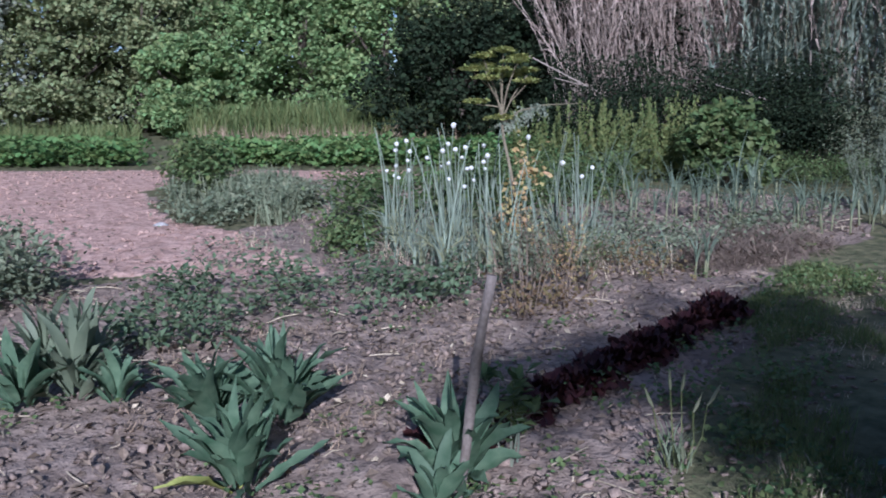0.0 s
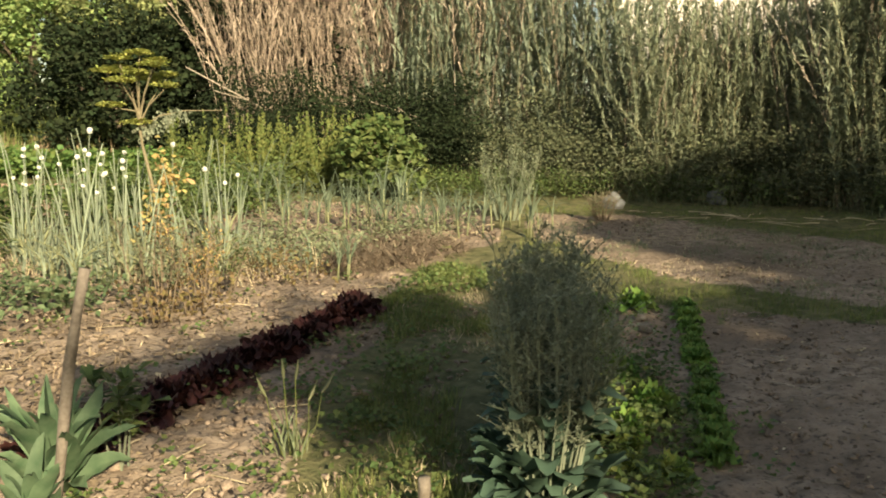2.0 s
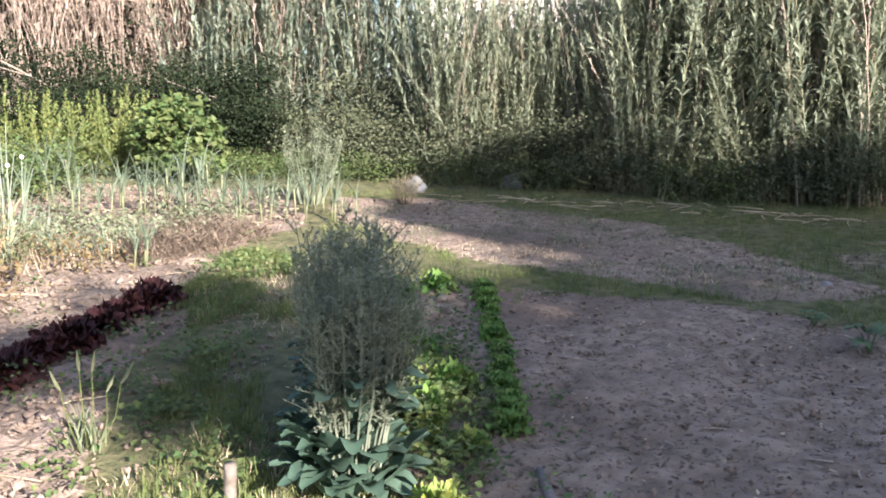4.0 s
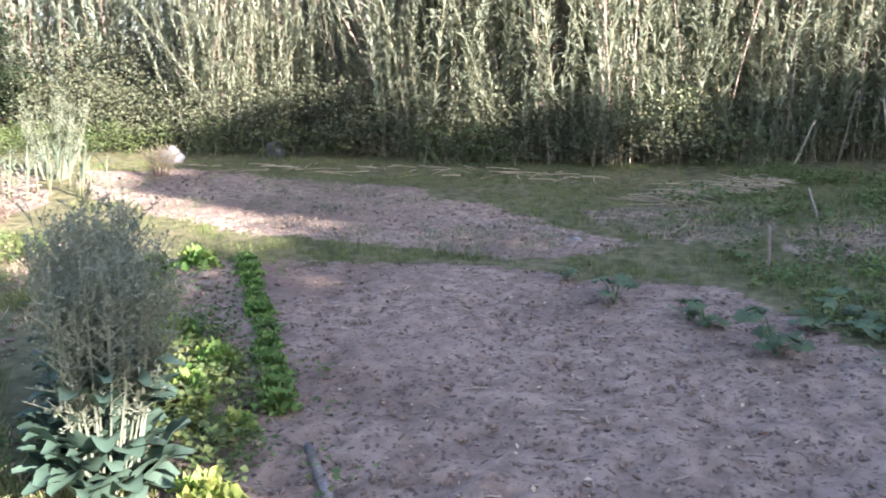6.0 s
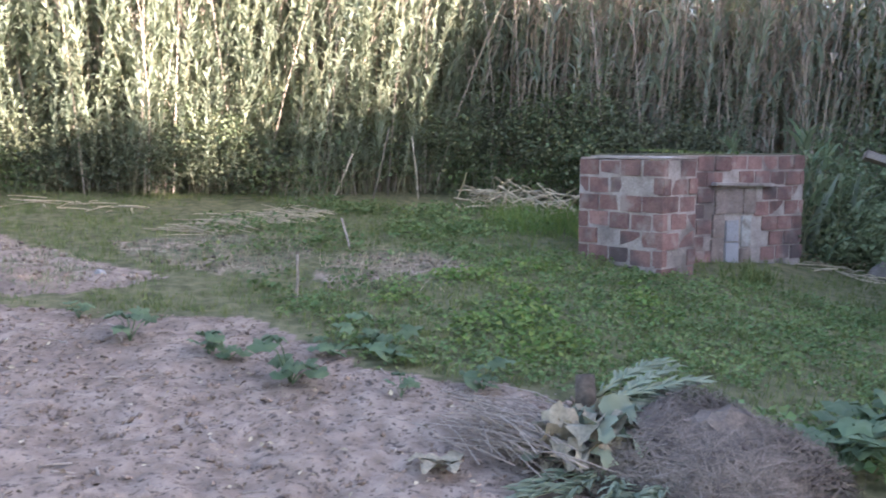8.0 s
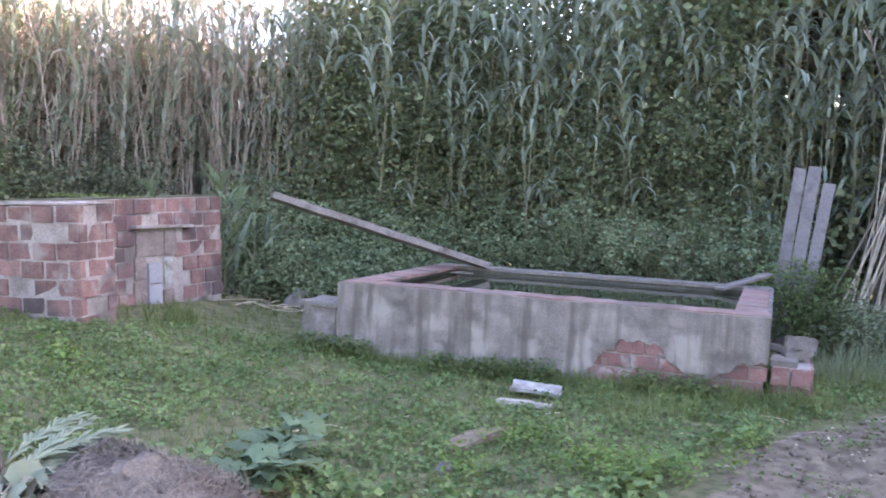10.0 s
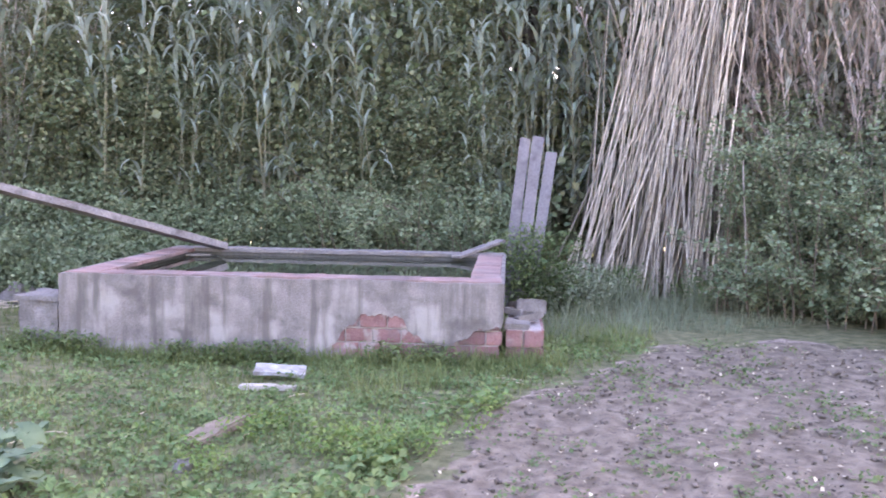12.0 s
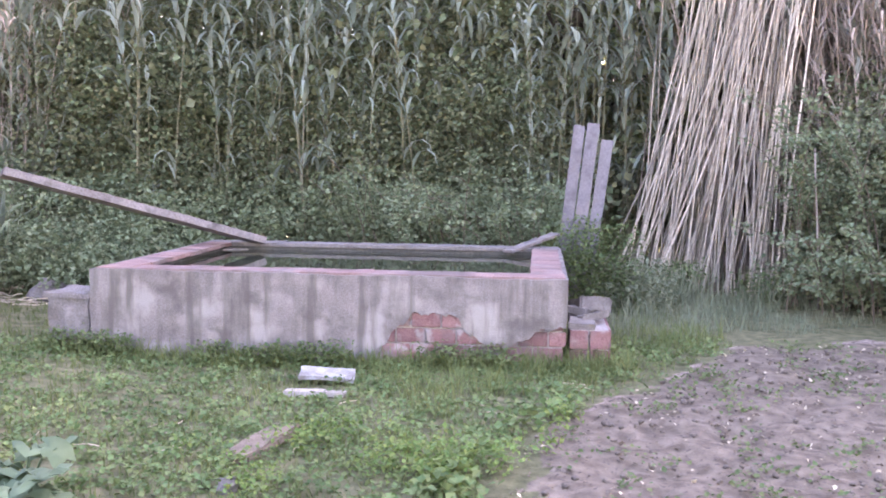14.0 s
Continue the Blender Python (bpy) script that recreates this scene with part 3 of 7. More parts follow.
def tree(name, x, y, height, width, mat, seed, label, lumps=60, per=150, leaf=0.16, low=0.12, category="tree"):
    g = np.random.default_rng(seed)
    z = zt(x, y)
    root = tagged(new(name), label, category)
    root.matrix_basis = pose(x, y, z)
    wood = []
    top = np.array([g.uniform(-0.2, 0.2), g.uniform(-0.2, 0.2), height * 0.75])
    trunk = np.array([[0, 0, -0.1], top * [0.4, 0.4, 0.35], top * [0.8, 0.8, 0.7], top])
    wood.append(tube(trunk, [0.05 * width, 0.04 * width, 0.025 * width, 0.01 * width], 6))
    for _ in range(7):
        h = g.uniform(0.2, 0.8); a = g.uniform(0, 6.283); ln = width * 0.42 * g.uniform(0.6, 1)
        b0 = np.array([np.interp(h * height * 0.75, trunk[:, 2], trunk[:, c]) for c in range(3)])
        tip = b0 + [ln * np.cos(a), ln * np.sin(a), ln * 0.7]
        wood.append(tube([b0, (b0 + tip) / 2 + [0, 0, -0.05], tip], [0.02 * width, 0.014 * width, 0.004 * width], 5))
    put("trunk", *join(wood), M_BARK, root, "dark bark", True)
    a, u = g.uniform(0, 6.283, lumps), g.uniform(0, 1, lumps)
    h = low + (1 - low) * g.uniform(0, 1, lumps)
    rad = width * 0.5 * np.sqrt(np.clip(1 - ((h - 0.45) / 0.62) ** 2, 0.05, 1)) * np.sqrt(u) * 1.0
    c = np.column_stack([rad * np.cos(a), rad * np.sin(a), h * height])
    r = g.uniform(0.5, 1.2, (lumps, 1)) * np.array([[0.15, 0.15, 0.11]]) * width
    put("crown", *leaf_cloud(c, r, per, leaf, g, LEAF_WIDE), mat, root)
    return root


HEDGE = [(-9.5, 27.5, 5.6, 5.4, M_HEDGE_B), (-6.2, 27.8, 5.8, 5.0, M_HEDGE_A), (-3.6, 27.2, 5.6, 4.6, M_HEDGE_D), (-1.4, 26.8, 5.2, 4.4, M_HEDGE_A), (0.7, 27.6, 5.4, 4.4, M_HEDGE_A),
         (1.9, 25.4, 2.4, 2.8, M_HEDGE_B), (2.9, 28.0, 5.2, 4.6, M_HEDGE_B), (5.2, 27.6, 5.0, 4.8, M_HEDGE_B), (7.4, 26.8, 4.6, 4.6, M_HEDGE_B), (9.6, 25.8, 4.6, 4.4, M_HEDGE_A), (-12.5, 26.5, 5.6, 5.0, M_HEDGE_B)]
for k, (x, y, h, w, m) in enumerate(HEDGE):
    tree("shrub", x, y, h, w, m, 100 + k, {M_HEDGE_B.name: "bright green leafy shrub at the field edge", M_HEDGE_A.name: "olive green leafy shrub at the field edge", M_HEDGE_D.name: "grey-green leafy shrub at the field edge"}[m.name], 120, 160, 0.13, 0.03, category="shrub")
# Every second tree wears the leaf colour that is darkened for shade.
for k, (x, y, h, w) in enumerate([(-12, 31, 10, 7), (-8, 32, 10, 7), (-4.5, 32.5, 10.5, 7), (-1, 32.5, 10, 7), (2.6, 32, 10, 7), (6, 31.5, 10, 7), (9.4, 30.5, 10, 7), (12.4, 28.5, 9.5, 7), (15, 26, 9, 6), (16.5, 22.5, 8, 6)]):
    tree("tree", x, y, h, w, M_HEDGE_SHADE if k % 2 else M_HEDGE_A, 130 + k, "tall dark green tree behind the shrubs", 110, 80, 0.24, 0.04)
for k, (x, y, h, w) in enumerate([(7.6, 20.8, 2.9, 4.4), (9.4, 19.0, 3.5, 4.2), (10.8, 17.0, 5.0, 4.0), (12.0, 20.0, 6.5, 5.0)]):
    tree("shrub", x, y, h, w, M_HEDGE_SHADE, 150 + k, "dense evergreen shrub with shade put into its leaf colour", 110, 150, 0.12, 0.03, category="shrub")
# Trees mostly out of view, added and shaped to throw shade on the garden.
# x, y, height, width, number of clumps, where the crown begins
SHADE_TREES = [(-13, -15, 9, 6, 110, 0.05), (-9.4, -16, 9.5, 6, 110, 0.05), (-6.1, -15.8, 8.15, 4.6, 90, 0.05), (-3.6, -16.2, 9.1, 3.2, 5, 0.97),
         (-1.7, -16.2, 9.2, 4.2, 8, 0.96), (-1.0, -16.5, 8.4, 2.8, 120, 0.05), (-2.2, -16.4, 8.1, 1.6, 5, 0.9), (0.7, -16.8, 8.9, 5.4, 250, 0.05), (1.9, -16.4, 10.4, 2.6, 30, 0.9), (3.6, -16, 11.0, 4.0, 240, 0.05),
         (4.9, -16.4, 9.75, 4.4, 280, 0.03), (7.6, -16.4, 8.35, 6, 260, 0.03), (10.4, -15.4, 7.2, 6, 180, 0.05)]
for k, (x, y, h, w, clumps, low) in enumerate(SHADE_TREES):
    tree("tree", x, y, h, w, M_HEDGE_A, 160 + k, "tall green tree added behind the reeds to cast shade", clumps, 60, 0.29, low)

for k, (x, y, h, w, m) in enumerate([(13.8, -8.6, 4.8, 4.8, M_BRAMBLE), (12.0, -11.4, 5.6, 5.2, M_BRAMBLE), (9.6, -13.6, 8.0, 5.2, M_BRAMBLE), (17.2, -2.6, 3.2, 4.6, M_HEDGE_B), (17.0, -6.2, 3.4, 4.6, M_HEDGE_A)]):
    tree("shrub", x, y, h, w, m, 180 + k, "dark green leafy shrub behind the reeds" if m is M_BRAMBLE else "sunlit green shrub behind the reeds", 190, 130, 0.13, 0.03, category="shrub")
bramble_bank([(4.7, -10.9), (3.0, -10.3), (0.5, -10.1), (-1, -10.0)], 230, 0.9, 0.8, 29, "low brambles at the edge of the grass", M_BRAMBLE, 0.05, 70, 0.26)
bramble_bank([(12.0, 3.0), (12.7, 1.6), (13.2, 0.5), (13.5, -0.6), (12.5, -2.4)], 260, 0.9, 1.9, 30, "dark green shrubs at the foot of the reeds", M_BRAMBLE, 0.05, 80)

# ---- garden plants ----
M_BROAD = leafy("broad_leaf", (0.045, 0.10, 0.06), (0.155, 0.24, 0.14), 0.25, 0.6, 16, 0.4, obj=0.2)
M_PALE = leafy("pale_leaf", (0.20, 0.24, 0.13), (0.38, 0.40, 0.24), 0.3, 0.5, 3, 0.25, obj=0.2)
M_ONION = leafy("onion_stalk", (0.13, 0.185, 0.13), (0.33, 0.39, 0.29), 0.15, 0.55, 3, 0.4, obj=0.3)
M_ONION_HEAD = surface("onion_flower", (0.62, 0.62, 0.55), (0.85, 0.85, 0.80), 0.9, 30, 150, 0.6, obj=0.1)
M_LEEK = leafy("leek_leaf", (0.08, 0.12, 0.08), (0.205, 0.26, 0.18), 0.2, 0.45, 3, 0.3, obj=0.2)
M_UMBEL = leafy("umbel_green", (0.24, 0.27, 0.075), (0.46, 0.48, 0.165), 0.25, 0.6, 4, 0.3)
M_YELLOW = leafy("yellowing_leaf", (0.40, 0.27, 0.10), (0.66, 0.52, 0.26), 0.3, 0.6, 4, 0.3)
M_RED = leafy("red_lettuce", (0.032, 0.013, 0.015), (0.095, 0.036, 0.034), 0.2, 0.4, 5, 0.35, obj=0.25, hue=0.015)
M_LETTUCE = leafy("green_lettuce", (0.12, 0.21, 0.045), (0.27, 0.39, 0.11), 0.35, 0.45, 5, 0.3, obj=0.15)
M_LIME = leafy("yellow_lettuce", (0.26, 0.34, 0.07), (0.50, 0.56, 0.18), 0.35, 0.5, 5, 0.3, obj=0.1)
M_CABBAGE = leafy("cabbage_leaf", (0.055, 0.105, 0.08), (0.13, 0.20, 0.155), 0.2, 0.4, 3, 0.25)
M_BOLT = leafy("seed_stem", (0.15, 0.18, 0.13), (0.32, 0.35, 0.255), 0.2, 0.6, 3, 0.3)
M_SQUASH = leafy("squash_leaf", (0.065, 0.12, 0.065), (0.175, 0.255, 0.135), 0.25, 0.5, 4, 0.3, obj=0.2)
M_WEED = leafy("weed_leaf", (0.07, 0.11, 0.04), (0.18, 0.235, 0.09), 0.3, 0.5, 1.0, 0.35)
M_GREYWEED = leafy("grey_weed", (0.12, 0.15, 0.09), (0.28, 0.31, 0.19), 0.25, 0.6, 1.0, 0.35)
M_DOCK = leafy("dock_leaf", (0.10, 0.135, 0.045), (0.255, 0.29, 0.105), 0.3, 0.5, 1.0, 0.35)
M_BEAN = leafy("bean_leaf", (0.08, 0.145, 0.045), (0.20, 0.30, 0.10), 0.3, 0.5, 1.0, 0.3)
M_RUST = leafy("dying_leaf", (0.12, 0.085, 0.04), (0.29, 0.225, 0.11), 0.25, 0.7, 3, 0.4)
M_DEADLEAF = surface("withered_leaf", (0.16, 0.14, 0.095), (0.345, 0.305, 0.215), 0.8, 8, 60, 0.3, island=0.2)
M_STONE = surface("pale_stone", (0.35, 0.34, 0.32), (0.6, 0.59, 0.56), 0.9, 5, 50, 0.5)
M_DRYGRASS = surface("dry_reddish_grass", (0.22, 0.16, 0.10), (0.42, 0.32, 0.22), 0.9, 3, 30, 0, island=0.3)
M_CLOD = surface("soil_clod", (0.16, 0.12, 0.093), (0.31, 0.24, 0.19), 1.0, 12, 80, 0.6, island=0.25)
M_CLOD_DARK = surface("dug_clod", (0.095, 0.076, 0.057), (0.22, 0.18, 0.137), 1.0, 12, 80, 0.6, island=0.25)
M_TWIGGY = surface("brown_stem", (0.10, 0.075, 0.055), (0.24, 0.185, 0.13), 0.9, 6, 60, 0, island=0.3)
M_CLOD_PINK = surface("pink_clod", (0.33, 0.215, 0.165), (0.55, 0.385, 0.305), 1.0, 12, 80, 0.6, island=0.25)


M_POTATO = leafy("vegetable_leaf", (0.075, 0.115, 0.06), (0.18, 0.235, 0.125), 0.3, 0.6, 2.0, 0.3)
M_GREYLEAF = leafy("grey_green_leaf", (0.11, 0.155, 0.10), (0.25, 0.30, 0.19), 0.3, 0.5, 3, 0.3)


def empty(name, x, y, label, category, group="", turn=0.0, z=None):
    ob = tagged(new(name), label, category, group)
    ob.matrix_basis = pose(x, y, zt(x, y) if z is None else z, 0, 0, turn)
    return ob


def rosette(x, y, size, seed, n=15, length=0.36, width=0.076, mat=M_BROAD, upright=1.0, name="broad_leaf_plant", label="rosette of long dark green pointed leaves", yellow=0, stem=0.1):
    """A clump of lance-shaped leaves, low outer ones spreading and inner ones upright."""
    g = np.random.default_rng(seed)
    root = empty(name, x, y, label, "plant", "broad-leaved plants")
    for k in range(n):
        u = k / n
        st = strip(length * size * g.uniform(0.6, 1.1), width * size * g.uniform(0.75, 1.15), 7, g.uniform(0.1, 1.1), (0.55 + 0.95 * upright * u ** 0.6) + g.normal(0, 0.16), 0.3, 0.03, 0.8)
        v = st[0].copy()
        edge = np.abs(v[:, 0]) > 1e-4
        v[:, 2] += np.where(edge, 0.010 * np.sin(v[:, 1] * 60 + k * 1.7 + np.sign(v[:, 0])), 0)
        v[:, 0] += g.normal(0, 0.25) * v[:, 1] ** 2 / (length * size) + 0.012 * np.sin(v[:, 1] * 18 + k)
        a = k * 2.4 + g.uniform(-0.6, 0.6)
        w = stamp((v, st[1]), [[0.05 * size * math.cos(a + 1.57) * (1 - u), 0.05 * size * math.sin(a + 1.57) * (1 - u), 0.02 + stem * size * u]], rot([a], 0, g.normal(0, 0.25)), np.ones(1))
        put("leaf", *w, M_LIME if k < yellow else mat, root, smooth=True)
    return root


rosette(0.33, 4.22, 1.05, 201, 42, yellow=2, label="rosette of long dark green leaves, two of them yellowing")
rosette(0.62, 4.95, 1.2, 202, 48)
rosette(0.30, 5.0, 1.1, 206, 34)
rosette(1.20, 4.0, 1.1, 203, 44, label="rosette of long dark green leaves beside a stake")
rosette(1.02, 3.72, 0.8, 207, 14)
rosette(-0.30, 5.80, 0.95, 209, 34, 0.38, 0.055, M_GREYLEAF, 1.15, label="upright plant with narrow grey-green leaves", stem=0.25)
rosette(-0.52, 5.80, 0.9, 210, 30, 0.38, 0.055, M_GREYLEAF, 1.15, label="upright plant with narrow grey-green leaves", stem=0.3)
rosette(-0.36, 5.62, 1.0, 204, 40, 0.38, 0.055, M_GREYLEAF, 1.15, label="upright plant with long grey-green leaves", stem=0.2)
rosette(-0.62, 5.55, 1.0, 205, 20, 0.34, 0.1, M_BROAD, 1.0)
rosette(-0.15, 5.5, 0.8, 208, 18, 0.32, 0.075, M_BROAD, 1.1)


def garden_stake():
    g = np.random.default_rng(5)
    s = np.linspace(0, 1, 7)
    p0, p1 = np.array([1.095, 3.78, -0.02]), np.array([1.262, 3.735, 1.06])
    pts = p0 + (p1 - p0) * s[:, None] + np.column_stack([0.006 * np.sin(s * 7), 0.004 * np.cos(s * 9), 0 * s])
    ob = put("garden_stake", *tube(pts, 0.0235 + 0.0025 * np.sin(s * 13) - 0.002 * s, 8), M_STAKE, smooth=True)
    tagged(ob, "rough grey wooden stake driven into the soil", "stake")


garden_stake()


def lettuce(name, mat, label, group, seed, r=0.17):
    g = np.random.default_rng(seed)
    root = tagged(new(name), label, "lettuce", group)
    for ring, (count, tilt, ln) in enumerate(((12, 0.35, 1.0), (11, 0.75, 0.85), (9, 1.15, 0.68))):
        pieces = []
        for k in range(count):
            st = strip(r * ln * g.uniform(0.8, 1.15), r * 0.62 * ln, 6, g.uniform(0.5, 1.2), tilt + g.normal(0, 0.12), 0.35, 0.55, 0.8)
            v = st[0].copy()
            edge = np.abs(v[:, 0]) > 1e-4
            v[:, 2] += np.where(edge, 0.022 * np.sin(v[:, 1] * 150 + k * 2 + np.sign(v[:, 0])), 0)
            v[:, 0] += np.where(edge, 0.008 * np.sin(v[:, 1] * 210 + k), 0)
            pieces.append(stamp((v, st[1]), [[0, 0, 0.01 + ring * 0.015]], rot([k * 6.283 / count + ring * 0.4 + g.uniform(-0.2, 0.2)]), np.ones(1)))
        put("leaf_ring", *join(pieces), mat, root, smooth=True)
    return root


def row_of(make, points, seed, size=(0.85, 1.15)):
    """One plant, then its copies at the places given."""
    g = np.random.default_rng(seed)
    first = None
    for x, y in points:
        s = g.uniform(*size)
        m = pose(x, y, zt(x, y), g.uniform(-5, 5), g.uniform(-5, 5), g.uniform(0, 360)) @ Matrix.Scale(s, 4)
        if first is None:
            first = make()
            first.matrix_basis = m
        else:
            copy_thing(first, m)


def line_points(a, b, n, seed, jit=0.03):
    g = np.random.default_rng(seed)
    return [(a[0] + (b[0] - a[0]) * k / (n - 1) + g.normal(0, jit), a[1] + (b[1] - a[1]) * k / (n - 1) + g.normal(0, jit)) for k in range(n)]


RED_ROW = line_points((1.28, 4.33), (3.93, 5.86), 21, 31)
row_of(lambda: lettuce("red_lettuce", M_RED, "dark red loose-leaf lettuce in a row", "row of red lettuces", 32, r=0.19), RED_ROW[::2], 33)
row_of(lambda: lettuce("red_lettuce", M_RED, "dark red loose-leaf lettuce in a row", "row of red lettuces", 34, r=0.17), RED_ROW[1::2], 35)
GREEN_ROW = line_points((3.60, 2.57), (5.85, 4.42), 19, 36, 0.02)
row_of(lambda: lettuce("green_lettuce", M_LETTUCE, "fresh green lettuce in a row beside bare soil", "row of green lettuces", 37, r=0.145), GREEN_ROW, 38, (0.62, 1.05))
row_of(lambda: lettuce("green_lettuce", M_LETTUCE, "fresh green lettuce among weeds", "scattered green lettuces", 39, r=0.16), [(3.86, 3.14), (4.1, 3.6), (5.5, 4.6), (5.2, 4.75), (3.5, 3.0)], 40)
row_of(lambda: lettuce("yellow_lettuce", M_LIME, "pale yellow-green lettuce in sunlight", "yellow lettuces", 41, r=0.17), [(2.72, 2.28), (3.2, 2.74), (3.36, 2.86), (3.28, 2.58), (3.6, 3.05)], 42, (0.6, 0.95))


def onion(seed, head=True, height=1.15):
    g = np.random.default_rng(seed)
    root = tagged(new("onion_plant"), "onion gone to seed with a round white flower head" if head else "tall blue-green onion stalk without a flower", "onion", "onions gone to seed")
    s = np.linspace(0, 1, 6)
    b = g.uniform(-0.14, 0.14, 2)
    pts = np.stack([b[0] * s ** 2, b[1] * s ** 2, s * height], -1)
    put("stalk", *tube(pts, [0.007, 0.0085, 0.009, 0.007, 0.005, 0.004], 6), M_ONION, root, smooth=True)
    lv = []
    for k in range(6):
        st = strip(g.uniform(0.3, 0.62), 0.034, 5, g.uniform(0.3, 2.2), 1.45, 0.6, 0.08)
        lv.append(stamp(st, [[0, 0, 0.02]], rot([g.uniform(0, 6.28)]), np.ones(1)))
    for piece_v in lv:
        put("leaf", *piece_v, M_PALE if g.uniform() < 0.5 else M_ONION, root)
    if head:
        bm = bmesh.new()
        bmesh.ops.create_icosphere(bm, subdivisions=2, radius=0.031)
        for v in bm.verts:
            v.co *= 1 + g.uniform(-0.12, 0.12)
            v.co += Vector(pts[-1])
        part("flower_head", bm, M_ONION_HEAD, root, "round white flower head")
    return root


g = np.random.default_rng(51)
patch = [(x, y) for x, y in zip(g.uniform(2.3, 4.1, 330), g.uniform(7.5, 9.5, 330)) if 8.0 < math.hypot(x, y) < 9.9 and 14.5 < math.degrees(math.atan2(x, y)) < 27]
left = [p for p in patch if math.degrees(math.atan2(*p)) < 21.5]
right = [p for p in patch if math.degrees(math.atan2(*p)) >= 21.5]
row_of(lambda: onion(52, True, 1.42), left[:20], 53, (0.72, 1.02))
row_of(lambda: onion(54, True, 1.3), left[20:28] + right[:4], 55, (0.55, 1.0))
row_of(lambda: onion(56, False, 1.15), left[28:70] + right[7:20], 57, (0.6, 1.12))
row_of(lambda: onion(58, False, 0.95), left[70:92] + right[20:52], 59, (0.5, 1.1))


def leek(seed, height=0.55, thick=0.011):
    g = np.random.default_rng(seed)
    root = tagged(new("leek"), "blue-green leek with a pale stem and drooping leaves", "leek", "leeks")
    put("stem", *tube([[0, 0, -0.02], [0, 0, height * 0.3], [0.01, 0, height * 0.5]], [thick, thick * 0.9, thick * 0.7], 6), M_PALE, root, "pale stem", True)
    for k in range(7):
        st = strip(height * g.uniform(0.6, 0.95), 0.020, 5, g.uniform(0.3, 1.3) if k < 5 else 2.6, 1.56 - 0.05 * k, 0.5, 0.08)
        put("leaf", *stamp(st, [[0, 0, height * (0.08 + 0.045 * k)]], rot([k * 3.3 + g.uniform(-0.4, 0.4)]), np.ones(1)), M_LEEK, root)
    return root


g = np.random.default_rng(61)
leeks = line_points((4.6, 9.7), (6.9, 8.9), 14, 62, 0.2) + line_points((5.0, 10.6), (7.3, 9.7), 13, 63, 0.22) + line_points((5.4, 9.1), (6.4, 8.8), 5, 64, 0.1)
row_of(lambda: leek(65, 0.8), leeks[::2], 66, (0.75, 1.15))
row_of(lambda: leek(67, 0.65), leeks[1::2], 68, (0.75, 1.15))
short = line_points((5.9, 8.5), (7.3, 7.4), 12, 69, 0.12) + line_points((6.1, 8.9), (7.7, 7.8), 12, 70, 0.12) + line_points((7.2, 9.6), (8.6, 8.9), 7, 72, 0.2)
row_of(lambda: leek(71, 0.58), short, 73, (0.75, 1.2))
row_of(lambda: leek(74, 0.62, 0.012), [(4.43, 6.81), (4.36, 6.87), (4.48, 6.9), (4.2, 7.1)], 75, (0.7, 1.0))
row_of(lambda: leek(76, 0.4), [(2.2, 10.7), (2.45, 10.3), (2.05, 10.2), (2.6, 9.8), (2.75, 10.1)], 77, (0.8, 1.2))


